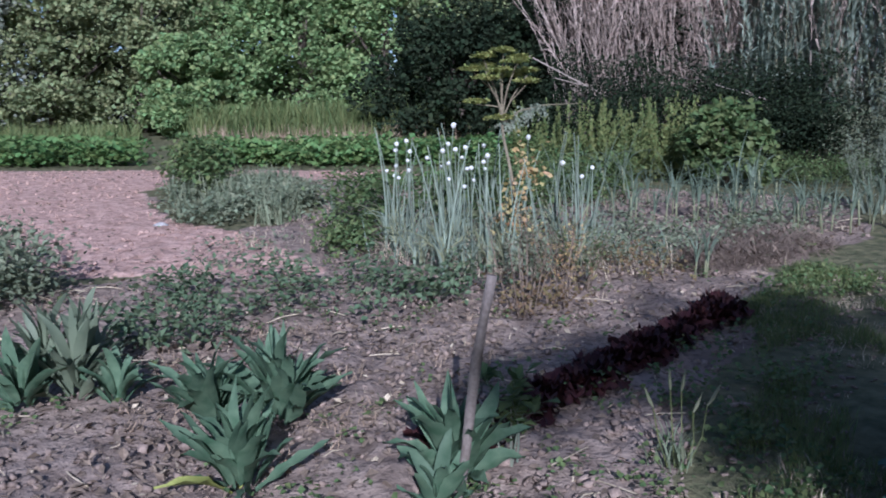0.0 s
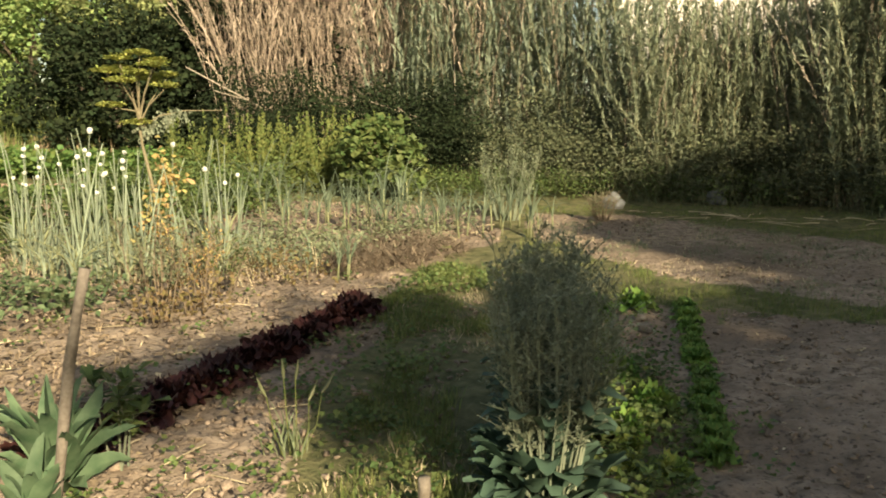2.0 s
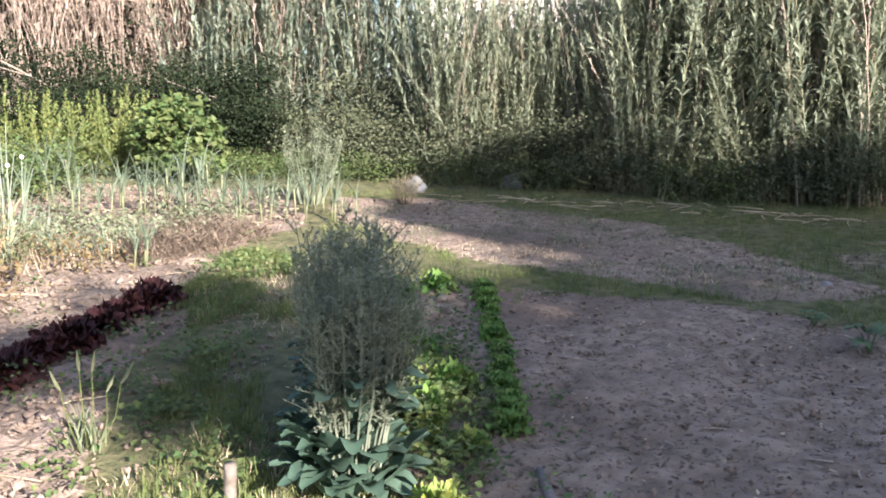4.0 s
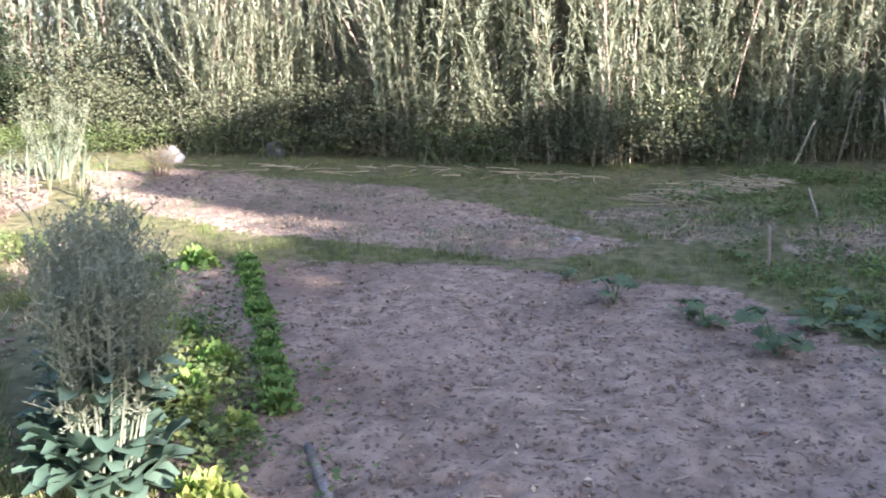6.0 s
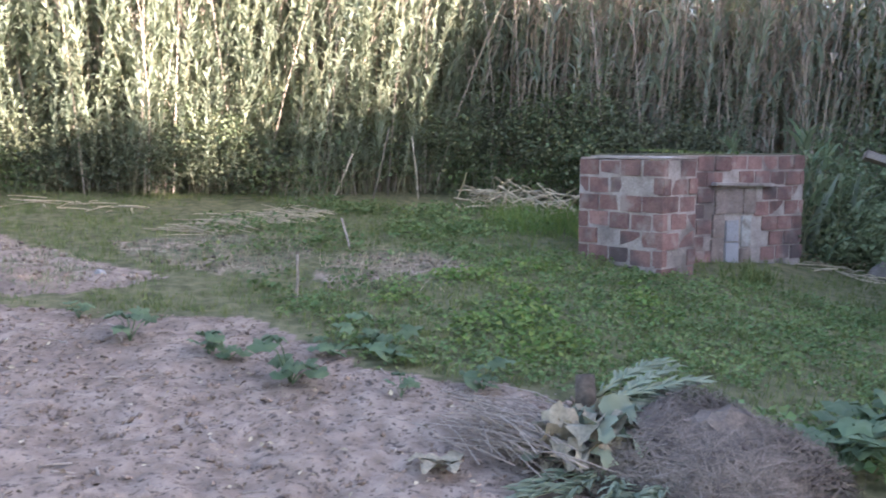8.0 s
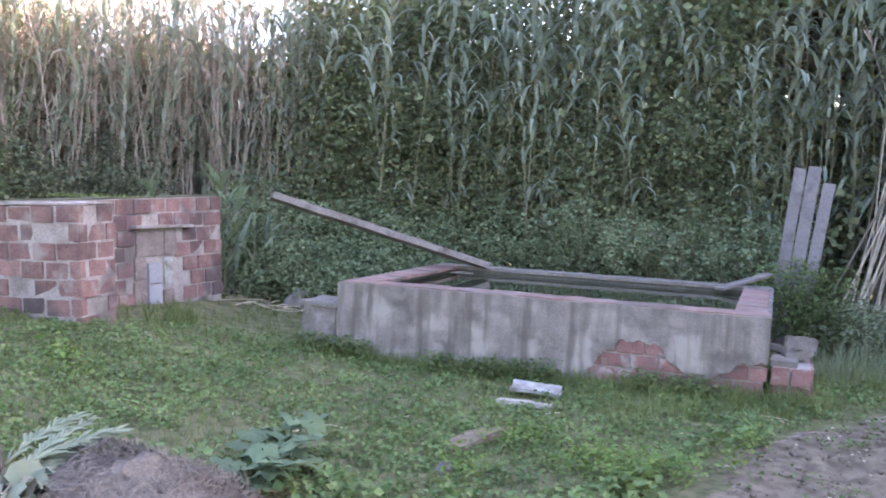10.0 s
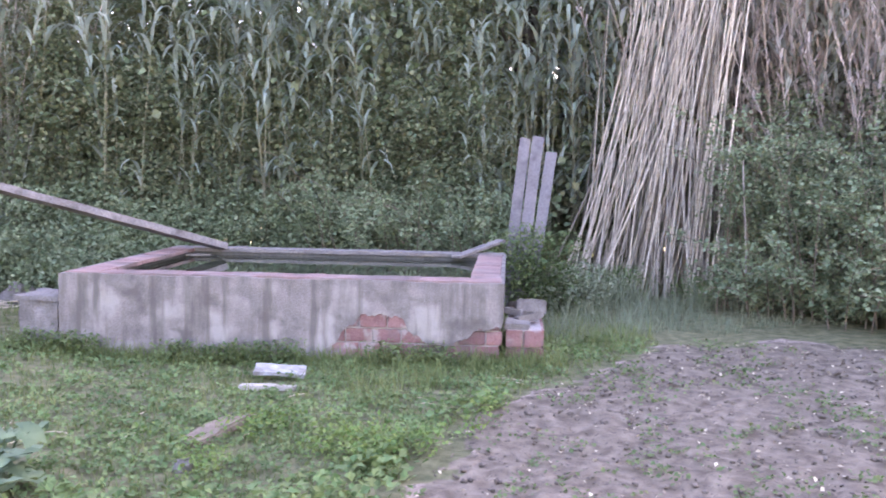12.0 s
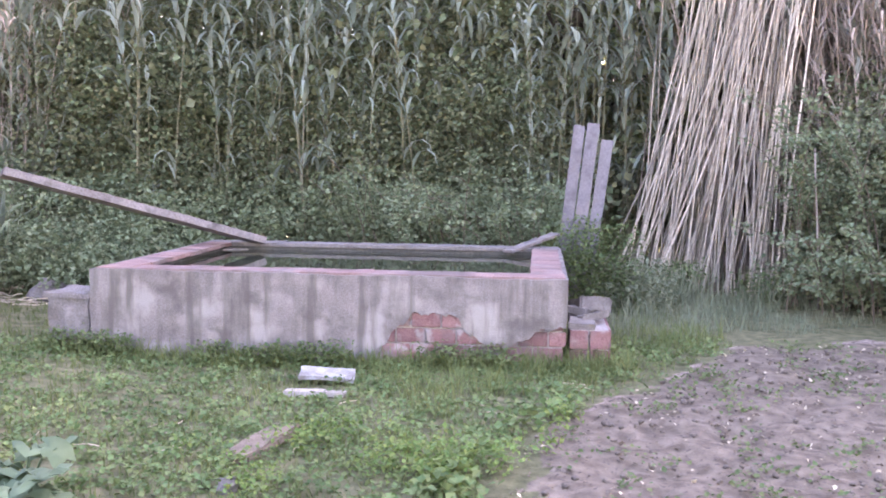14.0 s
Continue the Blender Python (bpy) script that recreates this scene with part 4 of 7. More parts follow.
def umbel_plant():
    g = np.random.default_rng(81)
    root = empty("parsnip_plant", 3.26, 8.03, "tall seeding parsnip with flat yellow-green umbels", "plant")
    fork = np.array([-0.12, 0, 1.27])
    put("stem", *tube([[0.08, 0, -0.02], [0.04, 0, 0.4], [-0.04, 0, 0.85], [-0.1, 0, 1.12], fork, fork + [0.0, 0, 0.3]], [0.02, 0.018, 0.015, 0.013, 0.011, 0.007], 7), M_STEMBROWN, root, "ribbed brownish stem", True)
    heads = [(0.02, 0.0, 0.60), (-0.14, 0.06, 0.55), (0.17, 0.0, 0.54), (-0.27, 0.0, 0.44), (0.28, 0.05, 0.43), (0.08, -0.14, 0.50), (-0.08, 0.2, 0.48), (-0.06, -0.12, 0.42), (0.16, 0.16, 0.40), (0.2, -0.1, 0.33), (-0.18, -0.1, 0.36), (-0.22, 0.05, 0.16), (0.0, 0.02, 0.02)]
    for k, b in enumerate(heads):
        a, b = fork + [0, 0, 0.05 * (k % 4) - 0.02], fork + np.array(b)
        br = put("branch", *tube([a, a + (b - a) * [0.35, 0.35, 0.5], b], [0.007, 0.006, 0.004], 5), M_STEMBROWN, root)
        pieces, wide = [], 0.11 * g.uniform(0.8, 1.15)
        for i in range(18):
            an, rr = i * 2.4, wide * math.sqrt((i + 0.5) / 18)
            tip = b + [rr * math.cos(an), rr * math.sin(an), 0.05 - rr * 0.25]
            pieces.append(tube([b, tip], [0.003, 0.002], 3, False))
            d = g.normal(size=(16, 3)) * [0.016, 0.016, 0.006] + tip
            pieces.append(stamp(LEAF_WIDE, d, rot(g.uniform(0, 6.28, 16), g.normal(0, 0.4, 16)), np.full(16, 0.028)))
        tagged(put("umbel", *join(pieces), M_UMBEL, br), "flat yellow-green umbel", kind="stuff")
    side = fork + np.array([[0, 0, -0.02], [0.18, 0.02, 0.10], [0.42, 0.04, 0.15], [0.78, 0.05, 0.16]])
    br = put("branch", *tube(side, [0.008, 0.006, 0.005, 0.003], 5), M_STEMBROWN, root)
    tw = []
    for k in range(70):
        s = g.uniform(0.05, 0.75) ** 1.2; p = np.array([np.interp(s, [0, 0.33, 0.66, 1], side[:, c]) for c in range(3)])
        e = p + [g.uniform(-0.10, 0.06), g.uniform(-0.06, 0.06), g.uniform(-0.15, 0.03)]
        tw.append(tube([p, e], [0.0025, 0.0018], 3, False))
        tw.append(stamp(LEAF, np.linspace(p, e, 5)[1:], rot(g.uniform(0, 6.28, 4), -1.0), np.full(4, 0.032)))
    put("seed_sprays", *join(tw), M_BOLT, br, "drooping green seed sprays")
    for k, (cx, cz, count) in enumerate(((0.1, 0.82, 60), (0.0, 0.62, 50), (-0.05, 0.42, 70), (0.1, 1.0, 26), (0.16, 0.3, 40))):
        pos = np.array([cx, -0.05, cz]) + g.normal(0, 1, (count, 3)) * [0.07, 0.07, 0.08]
        put("lower_leaves", *stamp(LEAF_WIDE, pos, rot(g.uniform(0, 6.28, count), g.normal(-0.5, 0.5, count), g.normal(0, 0.5, count)), g.uniform(0.035, 0.075, count)), M_YELLOW if k < 4 else M_PALE, root, "yellowing lower leaves")


M_STEMBROWN = surface("dry_green_stem", (0.13, 0.105, 0.07), (0.27, 0.235, 0.15), 0.8, 6, 60, 0.3)
umbel_plant()


def twiggy(name, x, y, height, width, stems, leaf, mat, seed, label, category="bush", twigs=10, per=5, base=0.0, stem_mat=M_BOLT, spread=1.0):
    """A bush of many thin stems with twigs and small leaves or pods."""
    g = np.random.default_rng(seed)
    root = empty(name, x, y, label, category)
    wood, lv = [], []
    for _ in range(stems):
        a, r = g.uniform(0, 6.283), width * 0.5 * math.sqrt(g.uniform(0, 1))
        b0 = np.array([math.cos(a) * r * 0.35, math.sin(a) * r * 0.35, 0])
        tip = np.array([math.cos(a) * r * spread, math.sin(a) * r * spread, height * g.uniform(0.65, 1.0)])
        midp = (b0 + tip) / 2 + g.normal(0, 0.02, 3)
        pts = np.array([b0, midp, tip])
        wood.append(tube(pts, [0.006, 0.0045, 0.002], 4, False))
        for _k in range(twigs):
            s = g.uniform(0.35, 1)
            p = np.array([np.interp(s, [0, 0.5, 1], pts[:, c]) for c in range(3)])
            e = p + [g.normal(0, 0.06), g.normal(0, 0.06), g.uniform(0.03, 0.14)]
            wood.append(tube([p, e], [0.002, 0.0012], 3, False))
            f = g.uniform(0, 1, per)[:, None]
            lv.append(stamp(LEAF, p + (e - p) * f, rot(g.uniform(0, 6.28, per), g.normal(0.4, 0.5, per)), g.uniform(0.6, 1.2, per) * leaf))
    tagged(put("branchwork", *join(wood), stem_mat, root), kind="stuff")
    tagged(put("foliage", *join(lv), mat, root), kind="stuff")
    return root


def bolted_cabbage(x, y, seed, height, width, stems):
    root = twiggy("bolted_cabbage", x, y, height, width, stems, 0.019, M_BOLT, seed, "cabbage gone to seed with blue-green leaves and pods", "cabbage", 32, 9, spread=1.0)
    g = np.random.default_rng(seed + 1)
    for k in range(150):
        h = g.uniform(0.0, 1.0) ** 1.2 * 0.50
        a, r0 = k * 2.4 + g.uniform(-0.3, 0.3), width * g.uniform(0.02, 0.30)
        st = strip(g.uniform(0.15, 0.27) * (1 - 0.75 * h), g.uniform(0.11, 0.175) * (1 - 0.75 * h), 5, g.uniform(0.4, 1.5), g.uniform(0.3, 1.25), 0.2, 0.3, 0.75)
        v = st[0].copy(); v[:, 2] += 0.010 * np.sin(v[:, 1] * 55 + k) * (np.abs(v[:, 0]) > 1e-4)
        put("leaf", *stamp((v, st[1]), [[r0 * math.cos(a), r0 * math.sin(a), h]], rot([a - 1.57]), np.ones(1)), M_CABBAGE, root, smooth=True)


bolted_cabbage(2.66, 2.70, 91, 1.0, 0.6, 38)
bolted_cabbage(3.02, 3.06, 93, 1.02, 0.5, 26)
bolted_cabbage(3.35, 3.42, 95, 0.95, 0.45, 20)
twiggy("dry_seed_plant", 2.62, 6.42, 0.72, 0.6, 12, 0.035, M_GREYWEED, 301, "half-dry bushy plant with brown stems", twigs=12, stem_mat=M_TWIGGY)
twiggy("dry_seed_plant", 2.95, 6.55, 0.66, 0.6, 9, 0.03, M_YELLOW, 302, "half-dry bushy plant with yellowing leaves", twigs=10, stem_mat=M_TWIGGY)
twiggy("dry_seed_plant", 3.3, 6.9, 0.55, 0.6, 12, 0.035, M_WEED, 303, "half-dry bushy plant with brown stems", twigs=9, stem_mat=M_TWIGGY)
twiggy("airy_bush", 7.9, 8.6, 0.95, 0.95, 30, 0.035, M_GREYWEED, 304, "airy grey-green bush with thin twigs", twigs=14)
twiggy("pale_shrub", 8.7, 7.75, 0.34, 0.5, 22, 0.022, M_GREYWEED, 305, "small pale dry shrub on the soil", twigs=9, stem_mat=M_TWIGGY)
tree("round_bush", 7.95, 11.3, 1.1, 1.2, M_WEED, 306, "rounded bush with broad dark green leaves", 80, 42, 0.11, 0.08, "bush")
twiggy("dry_tuft", 0.72, 5.35, 0.14, 0.3, 40, 0.02, M_STRAW, 307, "dry straw-brown tuft of grass", "grass tuft", 3, 2, stem_mat=M_STRAW)
twiggy("young_pepper_plant", 1.5, 4.1, 0.4, 0.22, 5, 0.09, M_WEED, 308, "small young plant with soft green leaves", "plant", 6, 3)


def squash(seed, n=8, size=0.2):
    g = np.random.default_rng(seed)
    root = tagged(new("squash_plant"), "young squash plant with broad grey-green leaves", "squash", "squash plants")
    ang = np.linspace(0, 6.283, 11)[:-1]
    for k in range(n):
        a, r, h = k * 2.4, 0.22 * math.sqrt((k + 0.6) / n), g.uniform(0.10, 0.34)
        tip = np.array([r * math.cos(a), r * math.sin(a), h])
        put("leaf_stalk", *tube([[0, 0, 0], tip * [0.5, 0.5, 0.8], tip], [0.006, 0.005, 0.004], 5, False), M_SQUASH, root)
        rad = size * 0.5 * g.uniform(0.75, 1.1)
        rim = rad * (1 + 0.18 * np.cos(ang * 5)) * np.where(np.abs(ang - 3.14) < 0.4, 0.55, 1)
        v = np.concatenate([[[0, 0, -0.02]], np.stack([0.55 * rim * np.cos(ang), 0.55 * rim * np.sin(ang), 0.012 * np.cos(ang * 5)], -1), np.stack([rim * np.cos(ang), rim * np.sin(ang), -0.02 + 0.02 * np.cos(ang * 5 + k)], -1)])
        q = [[0, 1 + j, 1 + (j + 1) % 10, 1 + (j + 2) % 10] for j in range(0, 10, 2)] + [[1 + j, 11 + j, 11 + (j + 1) % 10, 1 + (j + 1) % 10] for j in range(10)]
        put("leaf", *stamp((v, np.array(q)), [tip], rot([a], g.normal(0, 0.25), g.normal(0, 0.25)), np.ones(1)), M_SQUASH, root, smooth=True)
    return root


row_of(lambda: squash(401, 7, 0.2), [(5.90, 1.60), (5.68, 1.09), (5.16, -0.02), (6.3, 2.05)], 402, (0.55, 0.75))
row_of(lambda: squash(407, 9, 0.2), [(5.28, 0.56), (5.80, 0.40), (5.77, 0.06), (5.33, -0.45), (6.05, 0.2), (5.62, 0.98)], 408, (0.62, 0.84))
row_of(lambda: squash(403, 12, 0.24), [(4.72, -2.22), (4.52, -2.02)], 404, (0.8, 0.95))
row_of(lambda: squash(405, 9, 0.22), [(5.02, -2.42)], 406, (0.9, 1.0))


def wheat():
    g = np.random.default_rng(411)
    root = empty("wheat_tuft", 2.16, 3.80, "tuft of green wheat with three ears", "grass tuft")
    for k, (dx, h) in enumerate(((-0.12, 0.30), (-0.02, 0.36), (0.05, 0.34), (0.2, 0.25), (0.14, 0.22))):
        tip = np.array([dx, 0.02 * k, h])
        st = put("stem", *tube([[dx * 0.3, 0, 0], [dx * 0.7, 0.01, h * 0.5], tip], 0.003, 4, False), M_GRASS, root)
        put("ear", *tube([tip, tip + [dx * 0.15, 0, 0.03], tip + [dx * 0.35, 0, 0.09]], [0.004, 0.009, 0.003], 6), M_PALE, st, "pale green ear")
    lv = [stamp(strip(g.uniform(0.15, 0.3), 0.012, 4, g.uniform(0.5, 1.6), 1.3), [[g.normal(0, 0.05), g.normal(0, 0.04), 0]], rot([g.uniform(0, 6.28)]), np.ones(1)) for _ in range(34)]
    put("foliage", *join(lv), M_GREYWEED, root)


wheat()

# ---- beds and weeds as fields of many ----


def scatter_leaves(name, xy, height, leaf, per, mat, seed, label, category, spread=0.14, tpl=LEAF_WIDE):
    g = np.random.default_rng(seed)
    xy = np.asarray(xy)
    n = len(xy) * per
    c = np.repeat(xy, per, 0) + g.normal(0, spread, (n, 2))
    h = np.repeat(g.uniform(0.6, 1.1, len(xy)), per) * height
    z = terrain(*c.T) + h * g.uniform(0.05, 1, n) ** 0.7
    v, q = stamp(tpl, np.column_stack([c, z]), rot(g.uniform(0, 6.28, n), g.normal(0.1, 0.5, n), g.normal(0, 0.4, n)), g.uniform(0.6, 1.2, n) * leaf)
    return tagged(put(name, v, q, mat), label, category, kind="stuff")


def scatter_blades(name, xy, height, mat, seed, label, category="grass", width=1.0, lean=0.35, clump=0.03, per=5):
    g = np.random.default_rng(seed)
    xy = np.asarray(xy)
    n = len(xy) * per
    c = np.repeat(xy, per, 0) + g.normal(0, clump, (n, 2))
    s = np.repeat(g.uniform(0.5, 1.15, len(xy)), per) * g.uniform(0.6, 1.1, n) * height
    v, q = stamp(BLADE, np.column_stack([c, terrain(*c.T) - 0.005]), rot(g.uniform(0, 6.28, n), g.normal(0, lean, n), g.normal(0, lean * 0.5, n)), np.column_stack([s * width, s, s]))
    return tagged(put(name, v, q, mat), label, category, kind="stuff")


def spread(poly, n, seed, keep=None):
    g = np.random.default_rng(seed)
    p = np.asarray(poly)
    x, y = g.uniform(p[:, 0].min(), p[:, 0].max(), n), g.uniform(p[:, 1].min(), p[:, 1].max(), n)
    k = inside(x, y, poly)
    if keep is not None:
        k &= keep(x, y)
    return np.column_stack([x[k], y[k]])


BED_A = [(-9, 19.4), (0.25, 18.1), (0.35, 20.2), (-9, 21.8)]
BED_B = [(1.25, 17.7), (7.2, 15.4), (7.8, 17.0), (1.5, 19.8)]
scatter_leaves("bean_bed", spread(BED_A, 900, 501), 0.42, 0.13, 26, M_BEAN, 502, "low bed of leafy green bean plants", "bean plants", 0.16)
scatter_leaves("bean_bed", spread(BED_B, 900, 503), 0.42, 0.13, 26, M_BEAN, 504, "low bed of leafy green bean plants", "bean plants", 0.16)
scatter_leaves("seedling_row", spread([(3.6, 13.6), (6.4, 12.6), (6.5, 13.4), (3.7, 14.4)], 160, 505), 0.2, 0.1, 14, M_BEAN, 506, "row of small green plants in pale soil", "seedlings", 0.1)
TALLGRASS = [(1.6, 23.0), (8.4, 20.0), (9.0, 23.5), (2.2, 27.0)]
scatter_blades("tall_grass", spread(TALLGRASS, 3600, 507), 0.95, M_GRASS, 508, "strip of tall pale green grass", lean=0.18, per=6, width=0.7, clump=0.1)
scatter_blades("tall_grass", spread([(1.8, 22.2), (8.2, 19.4), (8.5, 20.8), (1.9, 23.6)], 900, 509), 0.5, M_DRYGRASS, 510, "dry reddish grass along the bean bed", lean=0.2, per=6, width=0.7, clump=0.1)
scatter_blades("tall_grass", spread([(-9, 22), (0, 21), (0.6, 25.5), (-9, 26)], 2200, 511), 0.5, M_GRASS, 512, "green grass before the shrubs", lean=0.2, per=6, clump=0.1)
WEEDBED = [(0.35, 12.0), (0.8, 11.1), (1.75, 11.0), (2.35, 12.2), (2.4, 14.4), (1.3, 15.0), (0.7, 14.0)]
scatter_leaves("weed_bed", spread(WEEDBED, 420, 513, lambda x, y: grain(x, y, 0.5, 21) > -0.25), 0.3, 0.075, 30, M_GREYWEED, 514, "bed of bushy grey-green weeds", "weeds", 0.13, LEAF)
scatter_blades("weed_grass", spread(WEEDBED, 1100, 515, lambda x, y: grain(x, y, 0.45, 22) > -0.1), 0.38, M_GREYWEED, 516, "grey-green grass among the weeds", lean=0.35, per=6)
scatter_leaves("dark_weed_clump", spread([(0.7, 13.6), (1.3, 13.4), (1.5, 14.6), (0.8, 14.8)], 60, 517), 0.8, 0.1, 40, M_WEED, 518, "dark green clump of weeds", "weeds", 0.14, LEAF)
scatter_leaves("weed_clump", spread([(-2.6, 6.6), (-0.75, 7.6), (-0.55, 8.5), (-1.2, 9.8), (-3.2, 10.4)], 330, 519), 0.5, 0.07, 40, M_GREYWEED, 520, "grey-green clump of fine weeds", "weeds", 0.12, LEAF)
scatter_leaves("weed_clump", spread([(1.75, 9.0), (2.3, 8.7), (2.5, 9.6), (1.9, 10.0)], 46, 521), 0.28, 0.06, 40, M_WEED, 522, "soft green clump of weeds", "weeds", 0.1, LEAF)
POTATO = [(-0.5, 6.5), (0.2, 7.9), (1.6, 8.1), (2.6, 7.6), (2.9, 6.9), (1.2, 6.6), (0.3, 6.2)]
scatter_leaves("leafy_rows", spread(POTATO, 230, 523, lambda x, y: wob(x, y, 4.2, 1) > 0.0), 0.3, 0.066, 30, M_POTATO, 524, "patchy rows of low leafy plants", "vegetable plants", 0.11, LEAF)
scatter_leaves("low_weeds", spread(SOIL_BEDS, 360, 525), 0.09, 0.034, 14, M_WEED, 526, "scattered low weeds on the soil", "weeds", 0.05)
scatter_leaves("low_weeds", spread([(1.6, 4.3), (4.3, 5.9), (4.4, 5.2), (2.4, 3.5)], 80, 527), 0.14, 0.036, 16, M_WEED, 528, "low weeds beside the red lettuce row", "weeds", 0.06)
scatter_leaves("low_weeds", spread([(2.9, 2.4), (5.6, 4.7), (4.8, 4.9), (2.6, 3.0)], 420, 529, lambda x, y: grain(x, y, 0.3, 51) > -0.2), 0.13, 0.034, 16, M_WEED, 530, "weeds between lettuces and cabbage", "weeds", 0.07)
DOCKS = [(5.6, 13.2), (7.6, 12.1), (8.6, 11.8), (9.3, 13.2), (6.0, 14.6)]
scatter_leaves("tall_weeds", spread(DOCKS, 170, 531), 0.5, 0.06, 60, M_DOCK, 532, "tall yellow-green weeds behind the leeks", "weeds", 0.09, LEAF)
scatter_leaves("tall_weeds", spread([(4.0, 10.6), (5.6, 10.6), (6.6, 11.6), (5.6, 13.0), (4.0, 12.0)], 200, 533), 0.6, 0.07, 60, M_WEED, 534, "green weeds behind the onions", "weeds", 0.1, LEAF)
scatter_leaves("tall_weeds", spread([(8.4, 10.8), (9.6, 9.4), (10.4, 8.8), (10.2, 10.2), (9.2, 11.8)], 200, 535), 0.45, 0.038, 70, M_WEED, 536, "grey-green weeds before the reeds", "weeds", 0.1, LEAF)
scatter_leaves("low_weeds", spread([(4.2, 7.0), (6.6, 7.9), (7.6, 8.6), (5.4, 10.3), (4.6, 9.2), (3.6, 8.0)], 330, 781, lambda x, y: grain(x, y, 0.6, 33) > -0.1), 0.28, 0.05, 34, M_GREYWEED, 782, "ragged grey-green weeds among the leeks", "weeds", 0.12, LEAF)
scatter_leaves("low_weeds", spread([(2.4, 6.2), (3.6, 6.4), (4.4, 7.0), (3.6, 8.0), (2.6, 7.4)], 150, 783, lambda x, y: grain(x, y, 0.5, 34) > -0.1), 0.3, 0.045, 30, M_RUST, 784, "rust-brown and olive dying weeds before the onions", "weeds", 0.12, LEAF)
scatter_leaves("weed_clump", spread([(2.1, 10.0), (3.0, 9.5), (4.5, 9.3), (4.3, 10.8), (2.4, 11.6)], 130, 787), 0.62, 0.07, 46, M_WEED, 788, "dark green weeds behind the onions", "weeds", 0.13, LEAF)
DOCK_SPIRES = spread(DOCKS, 280, 537)


def weed_spires(xy, seed, height=1.3):
    """Tapering spires of small upright leaves and seed clusters."""
    g = np.random.default_rng(seed)
    out = []
    for x, y in xy:
        h, n = height * g.uniform(0.4, 1.1), 90
        u = g.uniform(0.0, 1, n) ** 0.9
        r = (0.13 * (1 - u) + 0.012) * np.sqrt(g.uniform(0, 1, n))
        a = g.uniform(0, 6.28, n)
        lean = g.normal(0, 0.07, 2)
        p = np.column_stack([x + r * np.cos(a) + lean[0] * u * h, y + r * np.sin(a) + lean[1] * u * h, zt(x, y) + u * h])
        out.append(stamp(LEAF, p, rot(a - 1.57, 0.5 + 0.7 * u + g.normal(0, 0.25, n)), (0.10 - 0.055 * u) * g.uniform(0.6, 1.2, n)))
    tagged(put("weed_spires", *join(out), M_DOCK), "yellow-green pointed spires of tall weeds", "weeds", kind="stuff")


weed_spires(DOCK_SPIRES, 538, 1.2)


def lawn_keep(x, y):
    return soil_amount(x, y) < 0.4


scatter_leaves("clover_lawn", spread(LAWN, 15000, 541, lambda x, y: (np.hypot(x, y) < 9.5) & lawn_keep(x, y) & (wob(x, y, 1.6, 2) > -0.45)), 0.06, 0.036, 11, M_CLOVER, 542, "dense low clover and broad-leaved lawn weeds", "lawn", 0.05)
scatter_blades("lawn_grass", spread(LAWN, 24000, 543, lambda x, y: lawn_keep(x, y) & (wob(x, y, 1.7, 9) > -0.5)), 0.09, M_GRASS, 544, "short green lawn grass", per=4, width=1.6)
scatter_blades("path_grass", spread(GRASS_PATH, 22000, 545, lambda x, y: wob(x, y, 2.2, 3) + 0.6 * grain(x, y, 0.25, 3) > -0.1), 0.085, M_GRASS, 546, "patchy short grass on the path", per=5, width=1.4)
scatter_blades("rough_grass", spread([(5.4, 4.0), (6.5, 3.2), (6.6, 1.0), (7.3, 0.4), (10.5, -0.8), (13.0, 0.6), (11.6, 4.8), (10.8, 7.4), (9.0, 9.4), (7.2, 7.6), (6.2, 6.6), (5.2, 5.4)], 24000, 547, lambda x, y: ((soil_amount(x, y) < 0.3) | (grain(x, y, 0.35, 12) > -0.05)) & lawn_keep(x, y) & (wob(x, y, 1.3, 6) + 0.5 * wob(x, y, 5, 2) > -0.3)), 0.07, M_GRASS, 548, "rough short grass round the soil beds", per=4, width=1.5)
scatter_blades("strip_grass", spread([(5.6, 4.4), (6.5, 3.2), (6.6, 1.2), (7.1, 1.9), (6.75, 3.0), (6.75, 4.2), (6.3, 5.0)], 2400, 549, lambda x, y: grain(x, y, 0.4, 8) > -0.3), 0.06, M_GRASS, 550, "narrow strip of grass between two soil beds", per=5, width=1.5)
scatter_blades("dry_grass", spread(SOIL_UPPER, 3200, 551, lambda x, y: wob(x, y, 1.4, 2) < 0.1), 0.05, M_STRAW, 552, "dry pale grass on the upper bed", per=4, width=2.0, lean=0.9)
scatter_blades("thin_grass", spread(SOIL_UPPER, 4200, 581, lambda x, y: wob(x, y, 1.1, 7) > 0.0), 0.06, M_GREYWEED, 582, "thin grey-green grass on the upper bed", per=5, width=2.0, lean=0.6)
scatter_blades("dry_grass", spread(SOIL_BEDS, 1800, 553), 0.06, M_STRAW, 554, "dry straw and stubble on the beds", per=3, width=1.6, lean=1.2)
scatter_blades("basin_grass", np.column_stack([8.14 - 0.814 * np.linspace(-0.3, 4.3, 420) - 0.05 + np.random.default_rng(555).normal(0, 0.06, 420) - 0.06, -4.31 - 0.581 * np.linspace(-0.3, 4.3, 420) + np.random.default_rng(556).normal(0, 0.05, 420) + 0.06]), 0.19, M_GRASS, 557, "longer grass along the foot of the basin", per=9, clump=0.07, lean=0.5, width=0.7)
